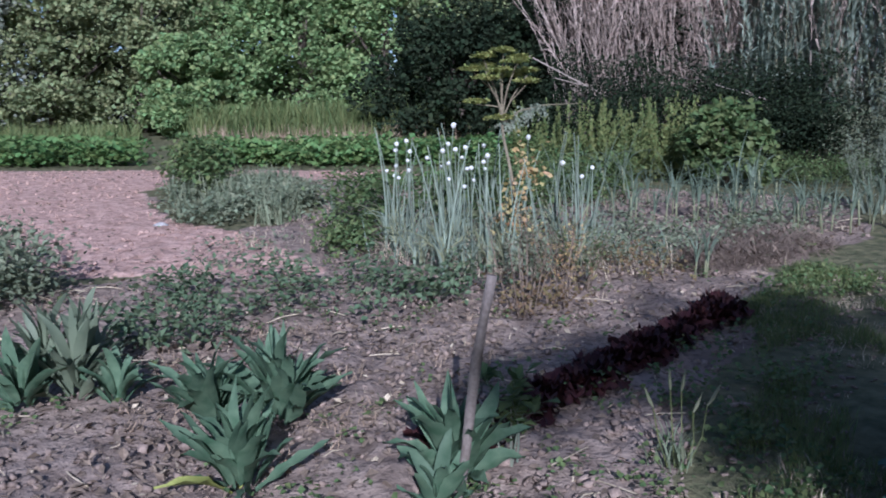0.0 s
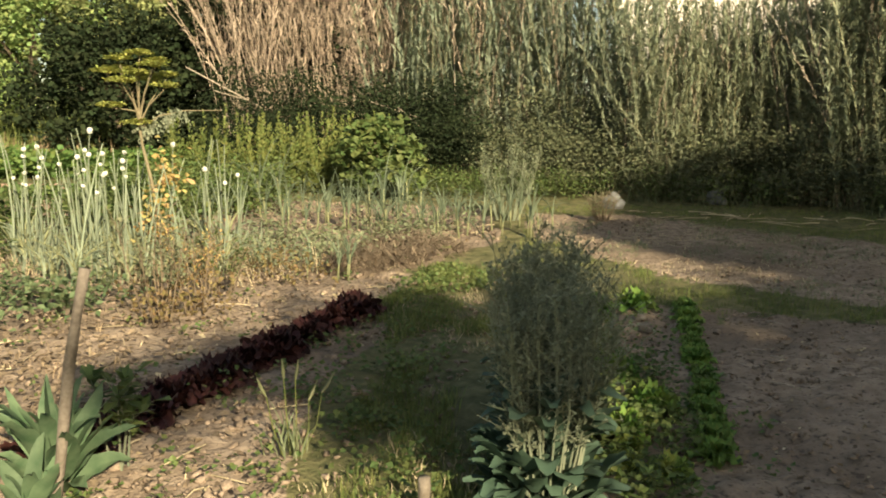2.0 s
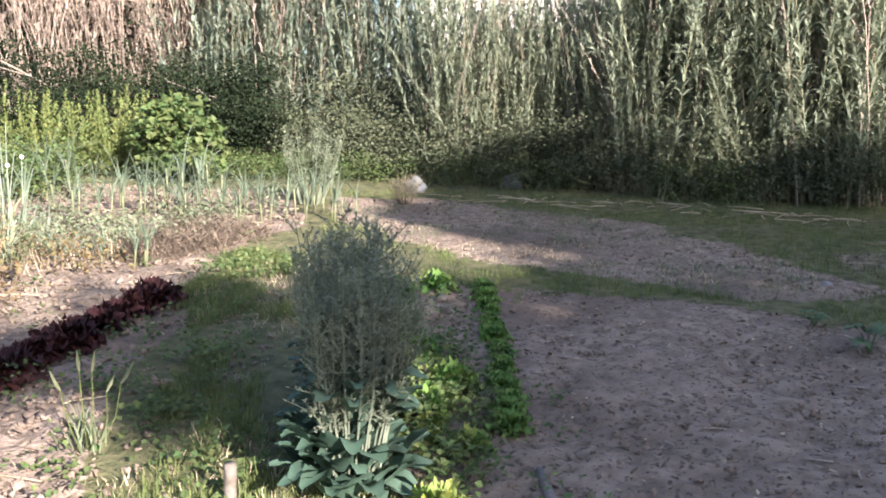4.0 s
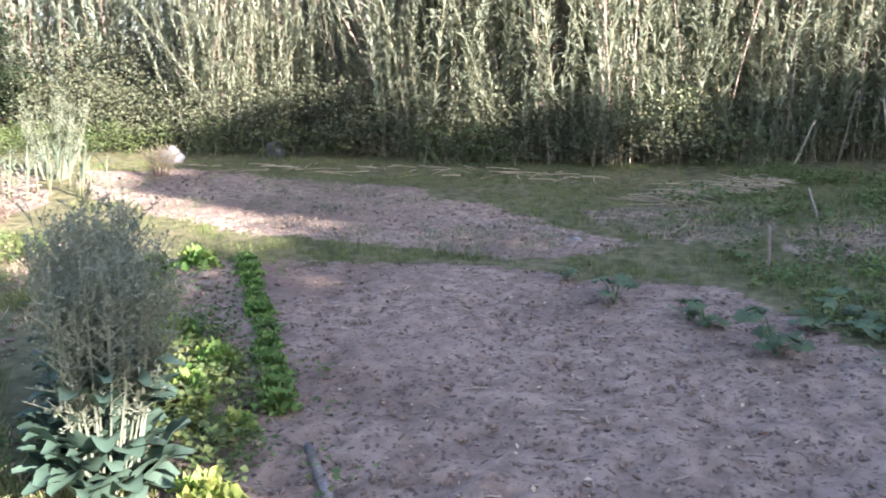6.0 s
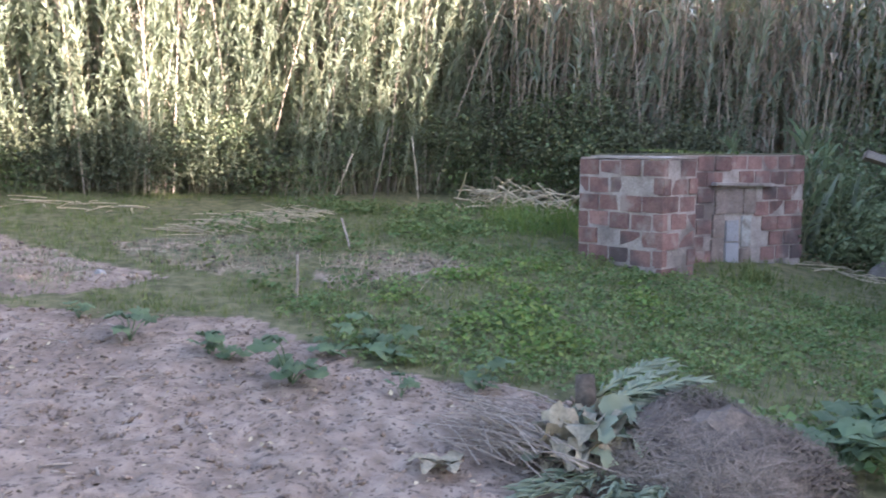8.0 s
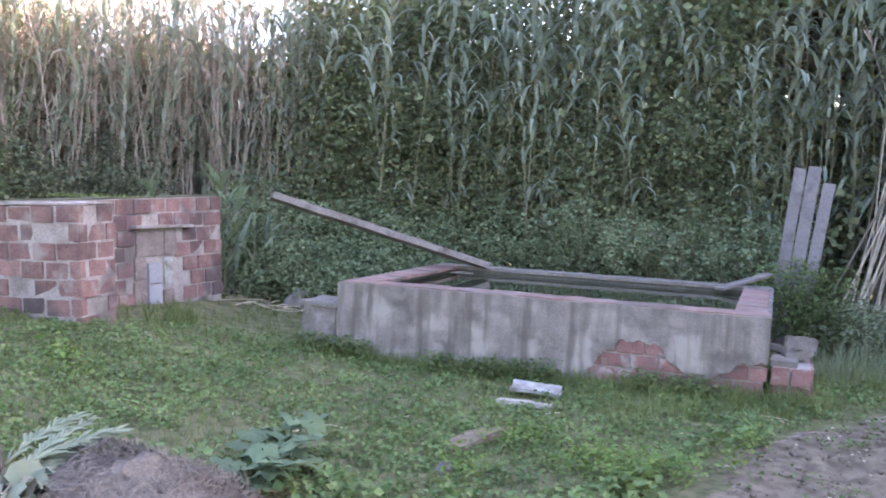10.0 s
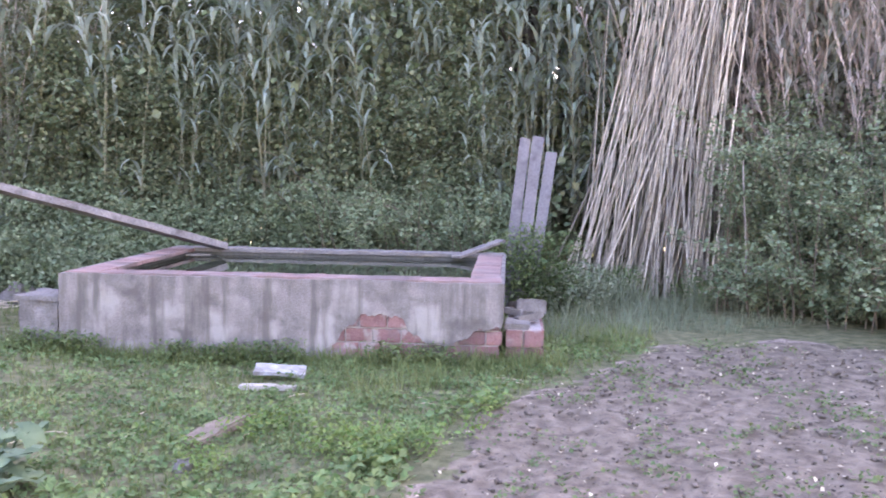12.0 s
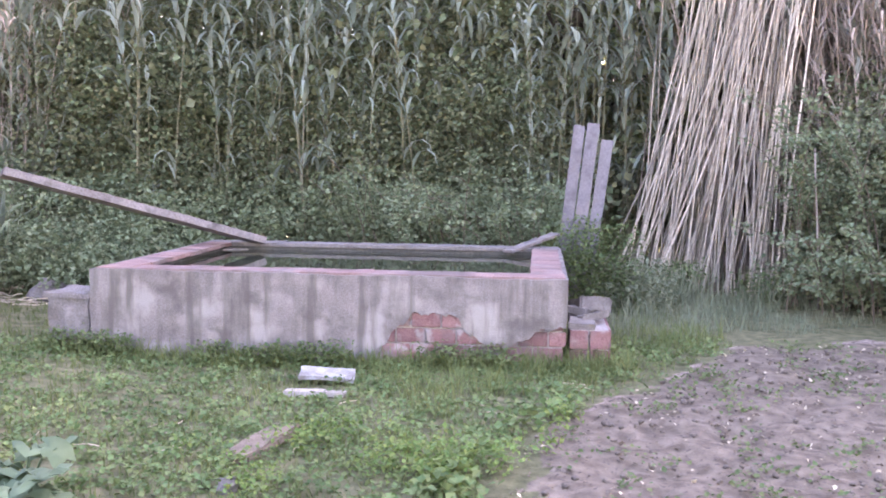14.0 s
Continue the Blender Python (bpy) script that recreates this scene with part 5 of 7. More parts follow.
scatter_blades("bank_grass", spread([(9.8, 0.6), (12.4, -0.4), (11.6, -1.6), (9.8, -1.4)], 300, 558, lambda x, y: grain(x, y, 0.6, 41) > 0), 0.2, M_GRASS, 559, "tufts of long grass on the bank", per=5, clump=0.08, lean=0.5)
scatter_leaves("bank_weeds", spread([(9.6, 0.4), (12.4, -0.2), (11.8, -1.8), (9.8, -1.5)], 200, 785, lambda x, y: grain(x, y, 0.7, 42) > 0.1), 0.12, 0.05, 18, M_CLOVER, 786, "fresh green leafy weeds on the bank", "weeds", 0.1)
scatter_blades("bank_grass", spread([(5.2, -7.6), (6.6, -9.4), (7.4, -10.6), (5.0, -11.6), (3.6, -10.6), (4.2, -8.8)], 1700, 560, lambda x, y: wob(x, y, 2.5, 3) > -0.2), 0.13, M_GREYWEED, 561, "long grass before the brambles", per=6, clump=0.06)
scatter_blades("near_grass", spread([(-1.6, 3.6), (-0.7, 4.8), (-0.9, 6.0), (-2.2, 6.4), (-3, 4)], 700, 562), 0.16, M_GRASS, 563, "short grass at the edge of the bed", per=6)


def clods(poly, n, size, mat, seed, label, keep=None):
    g = np.random.default_rng(seed)
    xy = spread(poly, n, seed, keep)
    cube = np.array([[x, y, z] for x in (-1, 1) for y in (-1, 1) for z in (-0.5, 0.5)], float) * 0.5
    v, q = stamp((cube + g.normal(0, 0.1, cube.shape), box_vq(0, 1, 0, 1, 0, 1)[1]), np.column_stack([xy, terrain(*xy.T) + 0.012]), rot(g.uniform(0, 6.28, len(xy)), g.normal(0, 0.5, len(xy)), g.normal(0, 0.5, len(xy))), size * g.uniform(0.3, 1.0, len(xy)) ** 3)
    tagged(put("soil_clods", v, q, mat, smooth=True), label, "soil clods", kind="stuff")


clods(SOIL_MAIN, 10000, 0.028, M_CLOD, 571, "small crumbs and clods on the main bed")
clods(SOIL_RIGHT, 9000, 0.035, M_CLOD_DARK, 572, "clods on the dug soil by the basin")
clods(SOIL_UPPER, 2500, 0.03, M_CLOD, 573, "crumbs on the upper bed")
clods(SOIL_PINK, 11000, 0.036, M_CLOD_PINK, 574, "coarse pale clods on the reddish soil")
clods(SOIL_BEDS, 9000, 0.04, M_CLOD, 575, "coarse clods on the vegetable beds")
clods([(1.3, 3.2), (2.3, 3.6), (3.2, 4.6), (2.4, 4.8), (1.3, 4.2)], 600, 0.05, M_CLOD, 576, "large pale clods beside the lettuce row")

ONION_PATCH = [(2.0, 8.6), (2.6, 7.6), (3.9, 7.0), (4.6, 7.4), (4.2, 8.6), (2.8, 9.6)]
scatter_blades("onion_litter", spread(ONION_PATCH, 420, 591), 0.26, M_STRAW, 592, "pale dry onion leaves at the foot of the stalks", "onion leaves", 0.5, 0.5, 0.06, 4)
scatter_blades("onion_leaves", spread(ONION_PATCH, 170, 593), 0.42, M_ONION, 594, "thin blue-green onion leaves", "onion leaves", 0.5, 0.25, 0.05, 4)
scatter_blades("tall_grass", spread([(4.6, -8.8), (6.2, -8.9), (7.4, -9.0), (7.4, -10.6), (5.0, -10.8)], 260, 710), 0.24, M_GREYWEED, 711, "tall grey-green grass before the cane bundle", lean=0.4, per=6, clump=0.06)
scatter_leaves("weed_screen", spread([(6.35, -8.95), (6.9, -9.0), (7.1, -9.4), (6.4, -9.65), (5.9, -9.4)], 120, 595), 0.95, 0.05, 50, M_WEED, 596, "tall weeds before the upright boards", "weeds", 0.11, LEAF)
scatter_blades("rough_grass", spread([(1.2, 2.0), (2.6, 2.4), (3.4, 3.4), (2.6, 3.6), (1.6, 3.2)], 1500, 597), 0.09, M_GRASS, 598, "short mixed grass beside the cabbage", per=5, width=1.4)
scatter_blades("dry_grass", spread([(1.2, 2.0), (2.6, 2.4), (3.4, 3.4), (2.6, 3.6), (1.6, 3.2)], 900, 599), 0.08, M_STRAW, 600, "dry pale grass beside the cabbage", per=4, width=1.4, lean=0.6)


def debris(poly, n, size, mat, seed, label):
    g = np.random.default_rng(seed)
    xy = spread(poly, n, seed)
    k = len(xy)
    v, q = stamp(LEAF, np.column_stack([xy, terrain(*xy.T) + g.uniform(0.012, 0.03, k)]), rot(g.uniform(0, 6.28, k), g.normal(0, 0.4, k), g.normal(0, 0.4, k)), size * g.uniform(0.4, 1.3, k))
    tagged(put("leaf_litter", v, q, mat), label, "leaf litter", kind="stuff")


debris(SOIL_MAIN, 3200, 0.025, M_TWIGGY, 583, "dark leaf and root scraps on the main bed")
debris(SOIL_MAIN, 700, 0.03, M_STRAW, 584, "pale scraps on the main bed")
debris(SOIL_RIGHT, 1500, 0.036, M_TWIGGY, 585, "dark scraps on the dug soil")
debris(SOIL_RIGHT, 1600, 0.034, M_STRAW, 586, "pale scraps on the dug soil")
debris(SOIL_BEDS, 5000, 0.06, M_TWIGGY, 587, "dark leaf scraps on the vegetable beds")
debris(SOIL_BEDS, 1200, 0.045, M_STRAW, 588, "pale leaf scraps on the vegetable beds")
debris(SOIL_PINK, 2600, 0.06, M_TWIGGY, 589, "dark scraps on the reddish soil")
scatter_leaves("low_weeds", spread(SOIL_RIGHT, 1300, 590, lambda x, y: (x > 1) & (grain(x, y, 0.7, 5) > -0.15)), 0.07, 0.032, 12, M_WEED, 579, "small weeds on the dug soil", "weeds", 0.05)

scatter_leaves("path_weeds", spread(GRASS_PATH, 1500, 701, lambda x, y: grain(x, y, 0.5, 5) > 0.0), 0.09, 0.04, 12, M_WEED, 702, "low broad-leaved weeds on the path", "weeds", 0.06)
scatter_blades("dry_grass", spread(GRASS_PATH, 4000, 703, lambda x, y: grain(x, y, 0.4, 9) > 0.1), 0.07, M_STRAW, 704, "dry blades in the path grass", per=4, width=1.3, lean=0.8)
clods(GRASS_PATH, 5000, 0.03, M_CLOD, 705, "crumbs of soil in the path grass")
scatter_leaves("low_weeds", spread([(2.6, 2.0), (3.6, 2.7), (5.6, 4.5), (5.0, 4.8), (3.2, 3.3)], 170, 706), 0.10, 0.036, 14, M_WEED, 707, "weeds among the lettuces", "weeds", 0.06)
scatter_leaves("bank_weeds", spread([(6.8, 0.9), (7.4, 0.4), (10.5, -0.8), (12.6, 0.4), (11.6, 3.4), (9.6, 2.6), (8.0, 1.6)], 900, 708, lambda x, y: grain(x, y, 0.6, 4) > -0.1), 0.1, 0.045, 14, M_WEED, 709, "low weeds on the grassy bank", "weeds", 0.07)

EDGE = [(5.2, -1.5), (4.2, -2.3), (3.2, -3.2), (3.9, -4.4), (4.15, -5.6), (4.3, -5.6), (4.2, -4.6), (3.7, -3.4), (4.6, -2.4), (5.5, -1.5)]
scatter_leaves("border_weeds", spread(EDGE, 260, 712), 0.16, 0.055, 26, M_CLOVER, 713, "lush green weeds along the edge of the dug soil", "weeds", 0.06)

scatter_leaves("low_weeds", spread([(0.0, 3.4), (1.8, 3.2), (2.2, 3.9), (1.5, 4.3), (0.1, 4.1)], 60, 714), 0.1, 0.035, 14, M_WEED, 715, "low weeds round the broad-leaved plants", "weeds", 0.07)
debris([(-0.6, 4.2), (1.4, 4.4), (2.6, 6.6), (0.2, 6.8)], 2600, 0.05, M_TWIGGY, 716, "brown dead leaves and roots between the plants")
scatter_blades("dry_grass", spread([(-0.6, 4.2), (1.4, 4.4), (2.6, 6.6), (0.2, 6.8)], 900, 717, lambda x, y: grain(x, y, 0.35, 3) > 0.1), 0.1, M_DRYGRASS, 718, "withered brown grass between the plants", per=5, width=1.2, lean=1.0)

clods(SOIL_LETTUCE, 2500, 0.03, M_CLOD, 719, "crumbs between the lettuces")
debris(SOIL_LETTUCE, 900, 0.04, M_TWIGGY, 720, "dark leaf scraps between the lettuces")
scatter_leaves("low_weeds", spread(SOIL_LETTUCE, 170, 721, lambda x, y: grain(x, y, 0.3, 6) > -0.1), 0.10, 0.036, 14, M_CLOVER, 722, "green weeds between the lettuces", "weeds", 0.06)

foot, _along, _off = along([(10.3, 8.6), (11.0, 7.0), (11.1, 5.4), (11.5, 3.3), (12.2, 1.4), (13.2, -0.6), (12.2, -2.6)], 900, 1.3, np.random.default_rng(723))
foot = foot[grain(foot[:, 0], foot[:, 1], 0.8, 31) > 0.05]
scatter_blades("reed_foot_grass", foot[::2], 0.55, M_GREYWEED, 724, "long ragged grass at the foot of the reeds", lean=0.5, per=6, clump=0.12, width=0.3)
scatter_leaves("reed_foot_weeds", foot[1::2], 0.5, 0.055, 36, M_WEED, 725, "ragged weeds at the foot of the reeds", "weeds", 0.13, LEAF)

# weeds round the basin, the boards and the canes
M_LUSH = leafy("lush_weed", (0.10, 0.165, 0.04), (0.24, 0.33, 0.10), 0.35, 0.6, 3.0, 0.4)
scatter_leaves("lush_weeds", spread([(3.2, -3.3), (3.9, -3.2), (4.5, -4.2), (4.45, -5.4), (4.0, -5.3), (3.6, -4.3)], 230, 801, lambda x, y: grain(x, y, 0.4, 61) > 0.0), 0.2, 0.036, 40, M_LUSH, 802, "bright green bushy weeds at the edge of the lawn", "weeds", 0.05, LEAF)
scatter_leaves("lush_weeds", spread([(4.3, -2.9), (5.3, -3.4), (5.6, -4.6), (4.7, -4.4)], 70, 803, lambda x, y: grain(x, y, 0.4, 62) > 0.1), 0.15, 0.034, 36, M_LUSH, 804, "bright green weeds in the lawn", "weeds", 0.05, LEAF)
wall_foot = np.random.default_rng(805).uniform(-0.2, 4.4, 150)
wall_foot = np.column_stack([8.04 - 0.814 * wall_foot, -4.22 - 0.581 * wall_foot])
scatter_leaves("foot_weeds", wall_foot[grain(wall_foot[:, 0], wall_foot[:, 1], 0.5, 63) > -0.1], 0.2, 0.042, 34, M_WEED, 806, "low leafy weeds along the foot of the basin", "weeds", 0.07, LEAF)
scatter_blades("long_grass", spread([(5.9, -5.4), (6.2, -6.6), (5.3, -8.4), (4.6, -8.6), (4.5, -6.2), (4.9, -4.9)], 900, 807, lambda x, y: grain(x, y, 0.6, 64) > -0.15), 0.2, M_GRASS, 808, "longer soft grass beside the basin", lean=0.5, per=6, clump=0.06, width=0.7)
scatter_leaves("weed_screen", spread([(5.5, -9.1), (6.5, -9.2), (6.9, -10.5), (5.9, -10.6)], 110, 809, lambda x, y: grain(x, y, 0.5, 65) > -0.2), 0.55, 0.045, 46, M_GREYWEED, 810, "grey-green weeds between basin and canes", "weeds", 0.12, LEAF)
scatter_blades("tall_grass", spread([(4.9, -10.3), (7.1, -10.2), (7.3, -11.0), (5.0, -11.2)], 330, 811, lambda x, y: grain(x, y, 0.5, 66) > -0.2), 0.5, M_GREYWEED, 812, "long grass overgrowing the foot of the canes", lean=0.45, per=7, clump=0.08, width=0.35)
scatter_leaves("foot_weeds", spread([(4.9, -10.6), (7.0, -10.5), (7.2, -11.0), (5.0, -11.1)], 70, 813, lambda x, y: grain(x, y, 0.4, 67) > 0.0), 0.42, 0.05, 46, M_WEED, 814, "leafy weeds overgrowing the foot of the canes", "weeds", 0.1, LEAF)
scatter_leaves("low_weeds", spread([(2.75, 2.2), (3.3, 2.4), (4.5, 3.6), (4.2, 4.0), (3.2, 3.1)], 230, 815), 0.14, 0.036, 20, M_WEED, 816, "dense weeds between the cabbage and the lettuces", "weeds", 0.06)

scatter_blades("lush_grass", spread([(9.5, -0.9), (12.0, -0.9), (11.8, -2.3), (10.2, -1.9)], 500, 817, lambda x, y: grain(x, y, 0.7, 68) > -0.1), 0.3, M_LUSH, 818, "fresh long grass beside the brick shelter", lean=0.5, per=6, clump=0.09, width=0.6)
scatter_leaves("lush_weeds", spread([(5.6, -0.4), (6.6, 0.7), (8.6, -0.6), (8.4, -2.0), (6.0, -1.8)], 420, 819, lambda x, y: grain(x, y, 0.45, 69) > 0.1), 0.1, 0.045, 16, M_LUSH, 820, "fresh green broad weeds in the lawn", "weeds", 0.07)


def arching_brambles(line, n, width, seed, label, reach=(1.3, 2.7)):
    """Long stems that rise, arch over and hang, with small leaves in threes along them."""
    g = np.random.default_rng(seed)
    xy, _, _ = along(line, n, width, g)
    stems, leaves = [], []
    for x, y in xy:
        top, a, out = g.uniform(*reach), g.uniform(0.6, 2.6), g.uniform(0.4, 1.3)
        u = np.linspace(0, 1, 9)[:, None]
        side = np.array([np.cos(a), np.sin(a), 0.0])
        p = np.array([x, y, zt(x, y)]) + side * out * u ** 1.5 + np.array([0, 0, top]) * (u * (1.75 - 0.95 * u * (0.8 + 0.4 * g.random())))
        stems.append(tube(p, list(np.linspace(0.008, 0.003, 9)), 4))
        w = np.repeat(g.uniform(0.15, 1.0, 26), 4)
        c = np.column_stack([np.interp(w, u[:, 0], p[:, k]) for k in range(3)]) + g.normal(0, 0.045, (len(w), 3))
        leaves.append(stamp(LEAF_WIDE, c, rot(g.uniform(0, 6.28, len(w)), g.normal(0.2, 0.5, len(w)), g.normal(0, 0.5, len(w))), g.uniform(0.6, 1.2, len(w)) * 0.052))
    root = tagged(new("bramble_stems"), label, "brambles", kind="stuff")
    tagged(put("stems", *join(stems), M_TWIGGY, root), kind="stuff")
    tagged(put("leaves", *join(leaves), M_BRAMBLE_LIGHT, root), kind="stuff")


arching_brambles([(5.0, -11.3), (4.3, -10.9), (3.2, -10.6), (1.5, -10.4), (-1, -10.2)], 110, 1.1, 821, "arching bramble stems before the thicket")
arching_brambles([(5.0, -10.7), (3.2, -10.2), (1.0, -10.0)], 40, 0.5, 822, "short leafy bramble shoots at the edge of the grass", (0.5, 1.2))
arching_brambles([(9.2, -8.6), (8.2, -9.5), (7.5, -10.2)], 40, 0.8, 823, "arching bramble stems behind the basin", (1.0, 2.0))

clods(SOIL_FAR, 5000, 0.04, M_CLOD, 726, "clods on the far beds")
scatter_leaves("low_weeds", spread(SOIL_FAR, 420, 727, lambda x, y: grain(x, y, 0.7, 8) > 0.0), 0.14, 0.045, 16, M_GREYWEED, 728, "patchy grey-green weeds on the far beds", "weeds", 0.1)
scatter_blades("dry_grass", spread(SOIL_FAR, 900, 729), 0.14, M_STRAW, 730, "dry straw on the far beds", per=4, width=0.8, lean=0.8)
for n, slope in enumerate((SLOPE_NEAR, SLOPE_FAR)):
    clods(slope, 700, 0.03, M_CLOD_DARK, 741 + n, "dark crumbs of soil on the bank")
    debris(slope, 300, 0.03, M_TWIGGY, 743 + n, "dark dead leaves on the bank")
    scatter_blades("dry_grass", spread(slope, 220, 745 + n), 0.14, M_STRAW, 747 + n, "thin dry grass on the bare bank", per=3, width=0.6, lean=0.8)
    scatter_blades("thin_grass", spread(slope, 700, 751 + n, lambda x, y: grain(x, y, 0.5, 15) > -0.1), 0.08, M_GREYWEED, 753 + n, "thin grey-green grass on the bare bank", per=5, width=1.4, lean=0.6)

# ---- round the shelter ----
scatter_blades("tall_grass", spread([(9.1, -2.85), (9.45, -3.35), (9.2, -3.45), (8.85, -2.95)], 70, 761), 0.22, M_GRASS, 762, "tuft of grass at the shelter's niche", per=7, width=1.0, lean=0.35)
scatter_blades("reed_tuft", spread([(11.1, -4.35), (11.6, -4.3), (12.0, -4.9), (11.6, -5.1)], 34, 763), 1.15, M_REED_BLUE, 764, "arching blue-green reed leaves beside the shelter", "reeds", 2.2, 0.55, 0.06, 6)

# ---- water basin ----
BN, BU = Vector((0.581, -0.814, 0)), Vector((-0.777, -0.555, -0.032))
BASIN_L, BASIN_W, BASIN_H = 4.0, 2.84, 0.65
BASIN = Matrix(((BU.x, BN.x, 0, 8.06), (BU.y, BN.y, 0, -4.37), (BU.z, BN.z, 1, 0.107), (0, 0, 0, 1)))
M_PLASTER = surface("old_render", (0.15, 0.13, 0.115), (0.285, 0.25, 0.222), 0.95, 5.5, 90, 0.6, stain=(0.115, 0.10, 0.085), stain_scale=4.5, stain_at=0.55, stain2=(0.36, 0.325, 0.285), stain2_scale=3.4)
M_COPING = surface("worn_tile", (0.20, 0.122, 0.105), (0.315, 0.205, 0.175), 0.9, 5, 70, 0.5, obj=0.1, stain=(0.28, 0.23, 0.205), stain_scale=3, stain_at=0.52, stain2=(0.14, 0.11, 0.095), stain2_scale=2.2)
M_OLDBRICK = surface("damp_brick", (0.185, 0.088, 0.08), (0.30, 0.165, 0.145), 0.95, 8, 70, 0.8, obj=0.25, stain=(0.34, 0.30, 0.27), stain_scale=9, stain_at=0.53, stain2=(0.14, 0.11, 0.10), stain2_scale=4)


def streaks(m):
    """Run-off streaks down a rendered wall."""
    n, l = m.node_tree.nodes, m.node_tree.links
    b = n["Principled BSDF"]
    src = b.inputs["Base Color"].links[0].from_socket
    tc, mp, t = n.new("ShaderNodeTexCoord"), n.new("ShaderNodeMapping"), n.new("ShaderNodeTexNoise")
    mp.inputs["Scale"].default_value = (6.5, 6.5, 0.8)
    t.inputs["Scale"].default_value, t.inputs["Detail"].default_value = 1.5, 5
    l.new(tc.outputs["Object"], mp.inputs[0]); l.new(mp.outputs[0], t.inputs["Vector"])
    r = n.new("ShaderNodeMapRange"); r.inputs["From Min"].default_value, r.inputs["From Max"].default_value = 0.46, 0.66
    r.inputs["To Max"].default_value = 0.8
    l.new(t.outputs[0], r.inputs["Value"])
    mx = n.new("ShaderNodeMix"); mx.data_type = "RGBA"; mx.inputs[7].default_value = (0.115, 0.10, 0.082, 1)
    l.new(r.outputs[0], mx.inputs[0]); l.new(src, mx.inputs[6]); l.new(mx.outputs[2], b.inputs["Base Color"])


streaks(M_PLASTER)
M_ALGAE = surface("wet_lining", (0.045, 0.045, 0.035), (0.12, 0.11, 0.09), 0.6, 5, 40, 0.4)


def brick_mesh(name, sx, sy, sz, mat, seed=0, bevel=0.006):
    """A brick from its lower left front corner, with knocked edges; shared by many objects."""
    bm = worn_box(sx, sy, sz, bevel, 0.004, 0, seed)
    bmesh.ops.translate(bm, verts=bm.verts, vec=(sx / 2, sy / 2, 0))
    me = bpy.data.meshes.new(name)
    bm.to_mesh(me); bm.free()
    me.materials.append(mat)
    return me


def piece(name, me, parent, m):
    ob = new(name, me)
    ob.parent, ob.matrix_basis = parent, m
    return ob


def spall(x):
    """Lower edge of the render along the front: -0.1 where it is whole."""
    k = [(0, -0.1), (2.36, -0.1), (2.44, 0.06), (2.52, 0.10), (2.62, 0.24), (2.72, 0.30), (2.74, 0.35), (3.06, 0.345), (3.14, 0.30), (3.18, 0.22), (3.32, 0.13), (3.52, 0.10), (3.66, 0.16), (3.80, 0.25), (3.9, 0.255), (4.0, 0.27)]
    return np.interp(x, *zip(*k)) + np.where(x > 2.45, 0.012 * np.sin(x * 37) + 0.008 * np.sin(x * 91), 0)


M_RUBBLE = surface("dark_rubble", (0.12, 0.105, 0.09), (0.24, 0.215, 0.19), 0.95, 6, 60, 0.8, stain=(0.32, 0.29, 0.26), stain_scale=5, stain_at=0.6)
M_JOINT = surface("grimy_mortar", (0.25, 0.21, 0.185), (0.38, 0.335, 0.30), 0.95, 6, 80, 0.5, stain=(0.16, 0.13, 0.115), stain_scale=5)


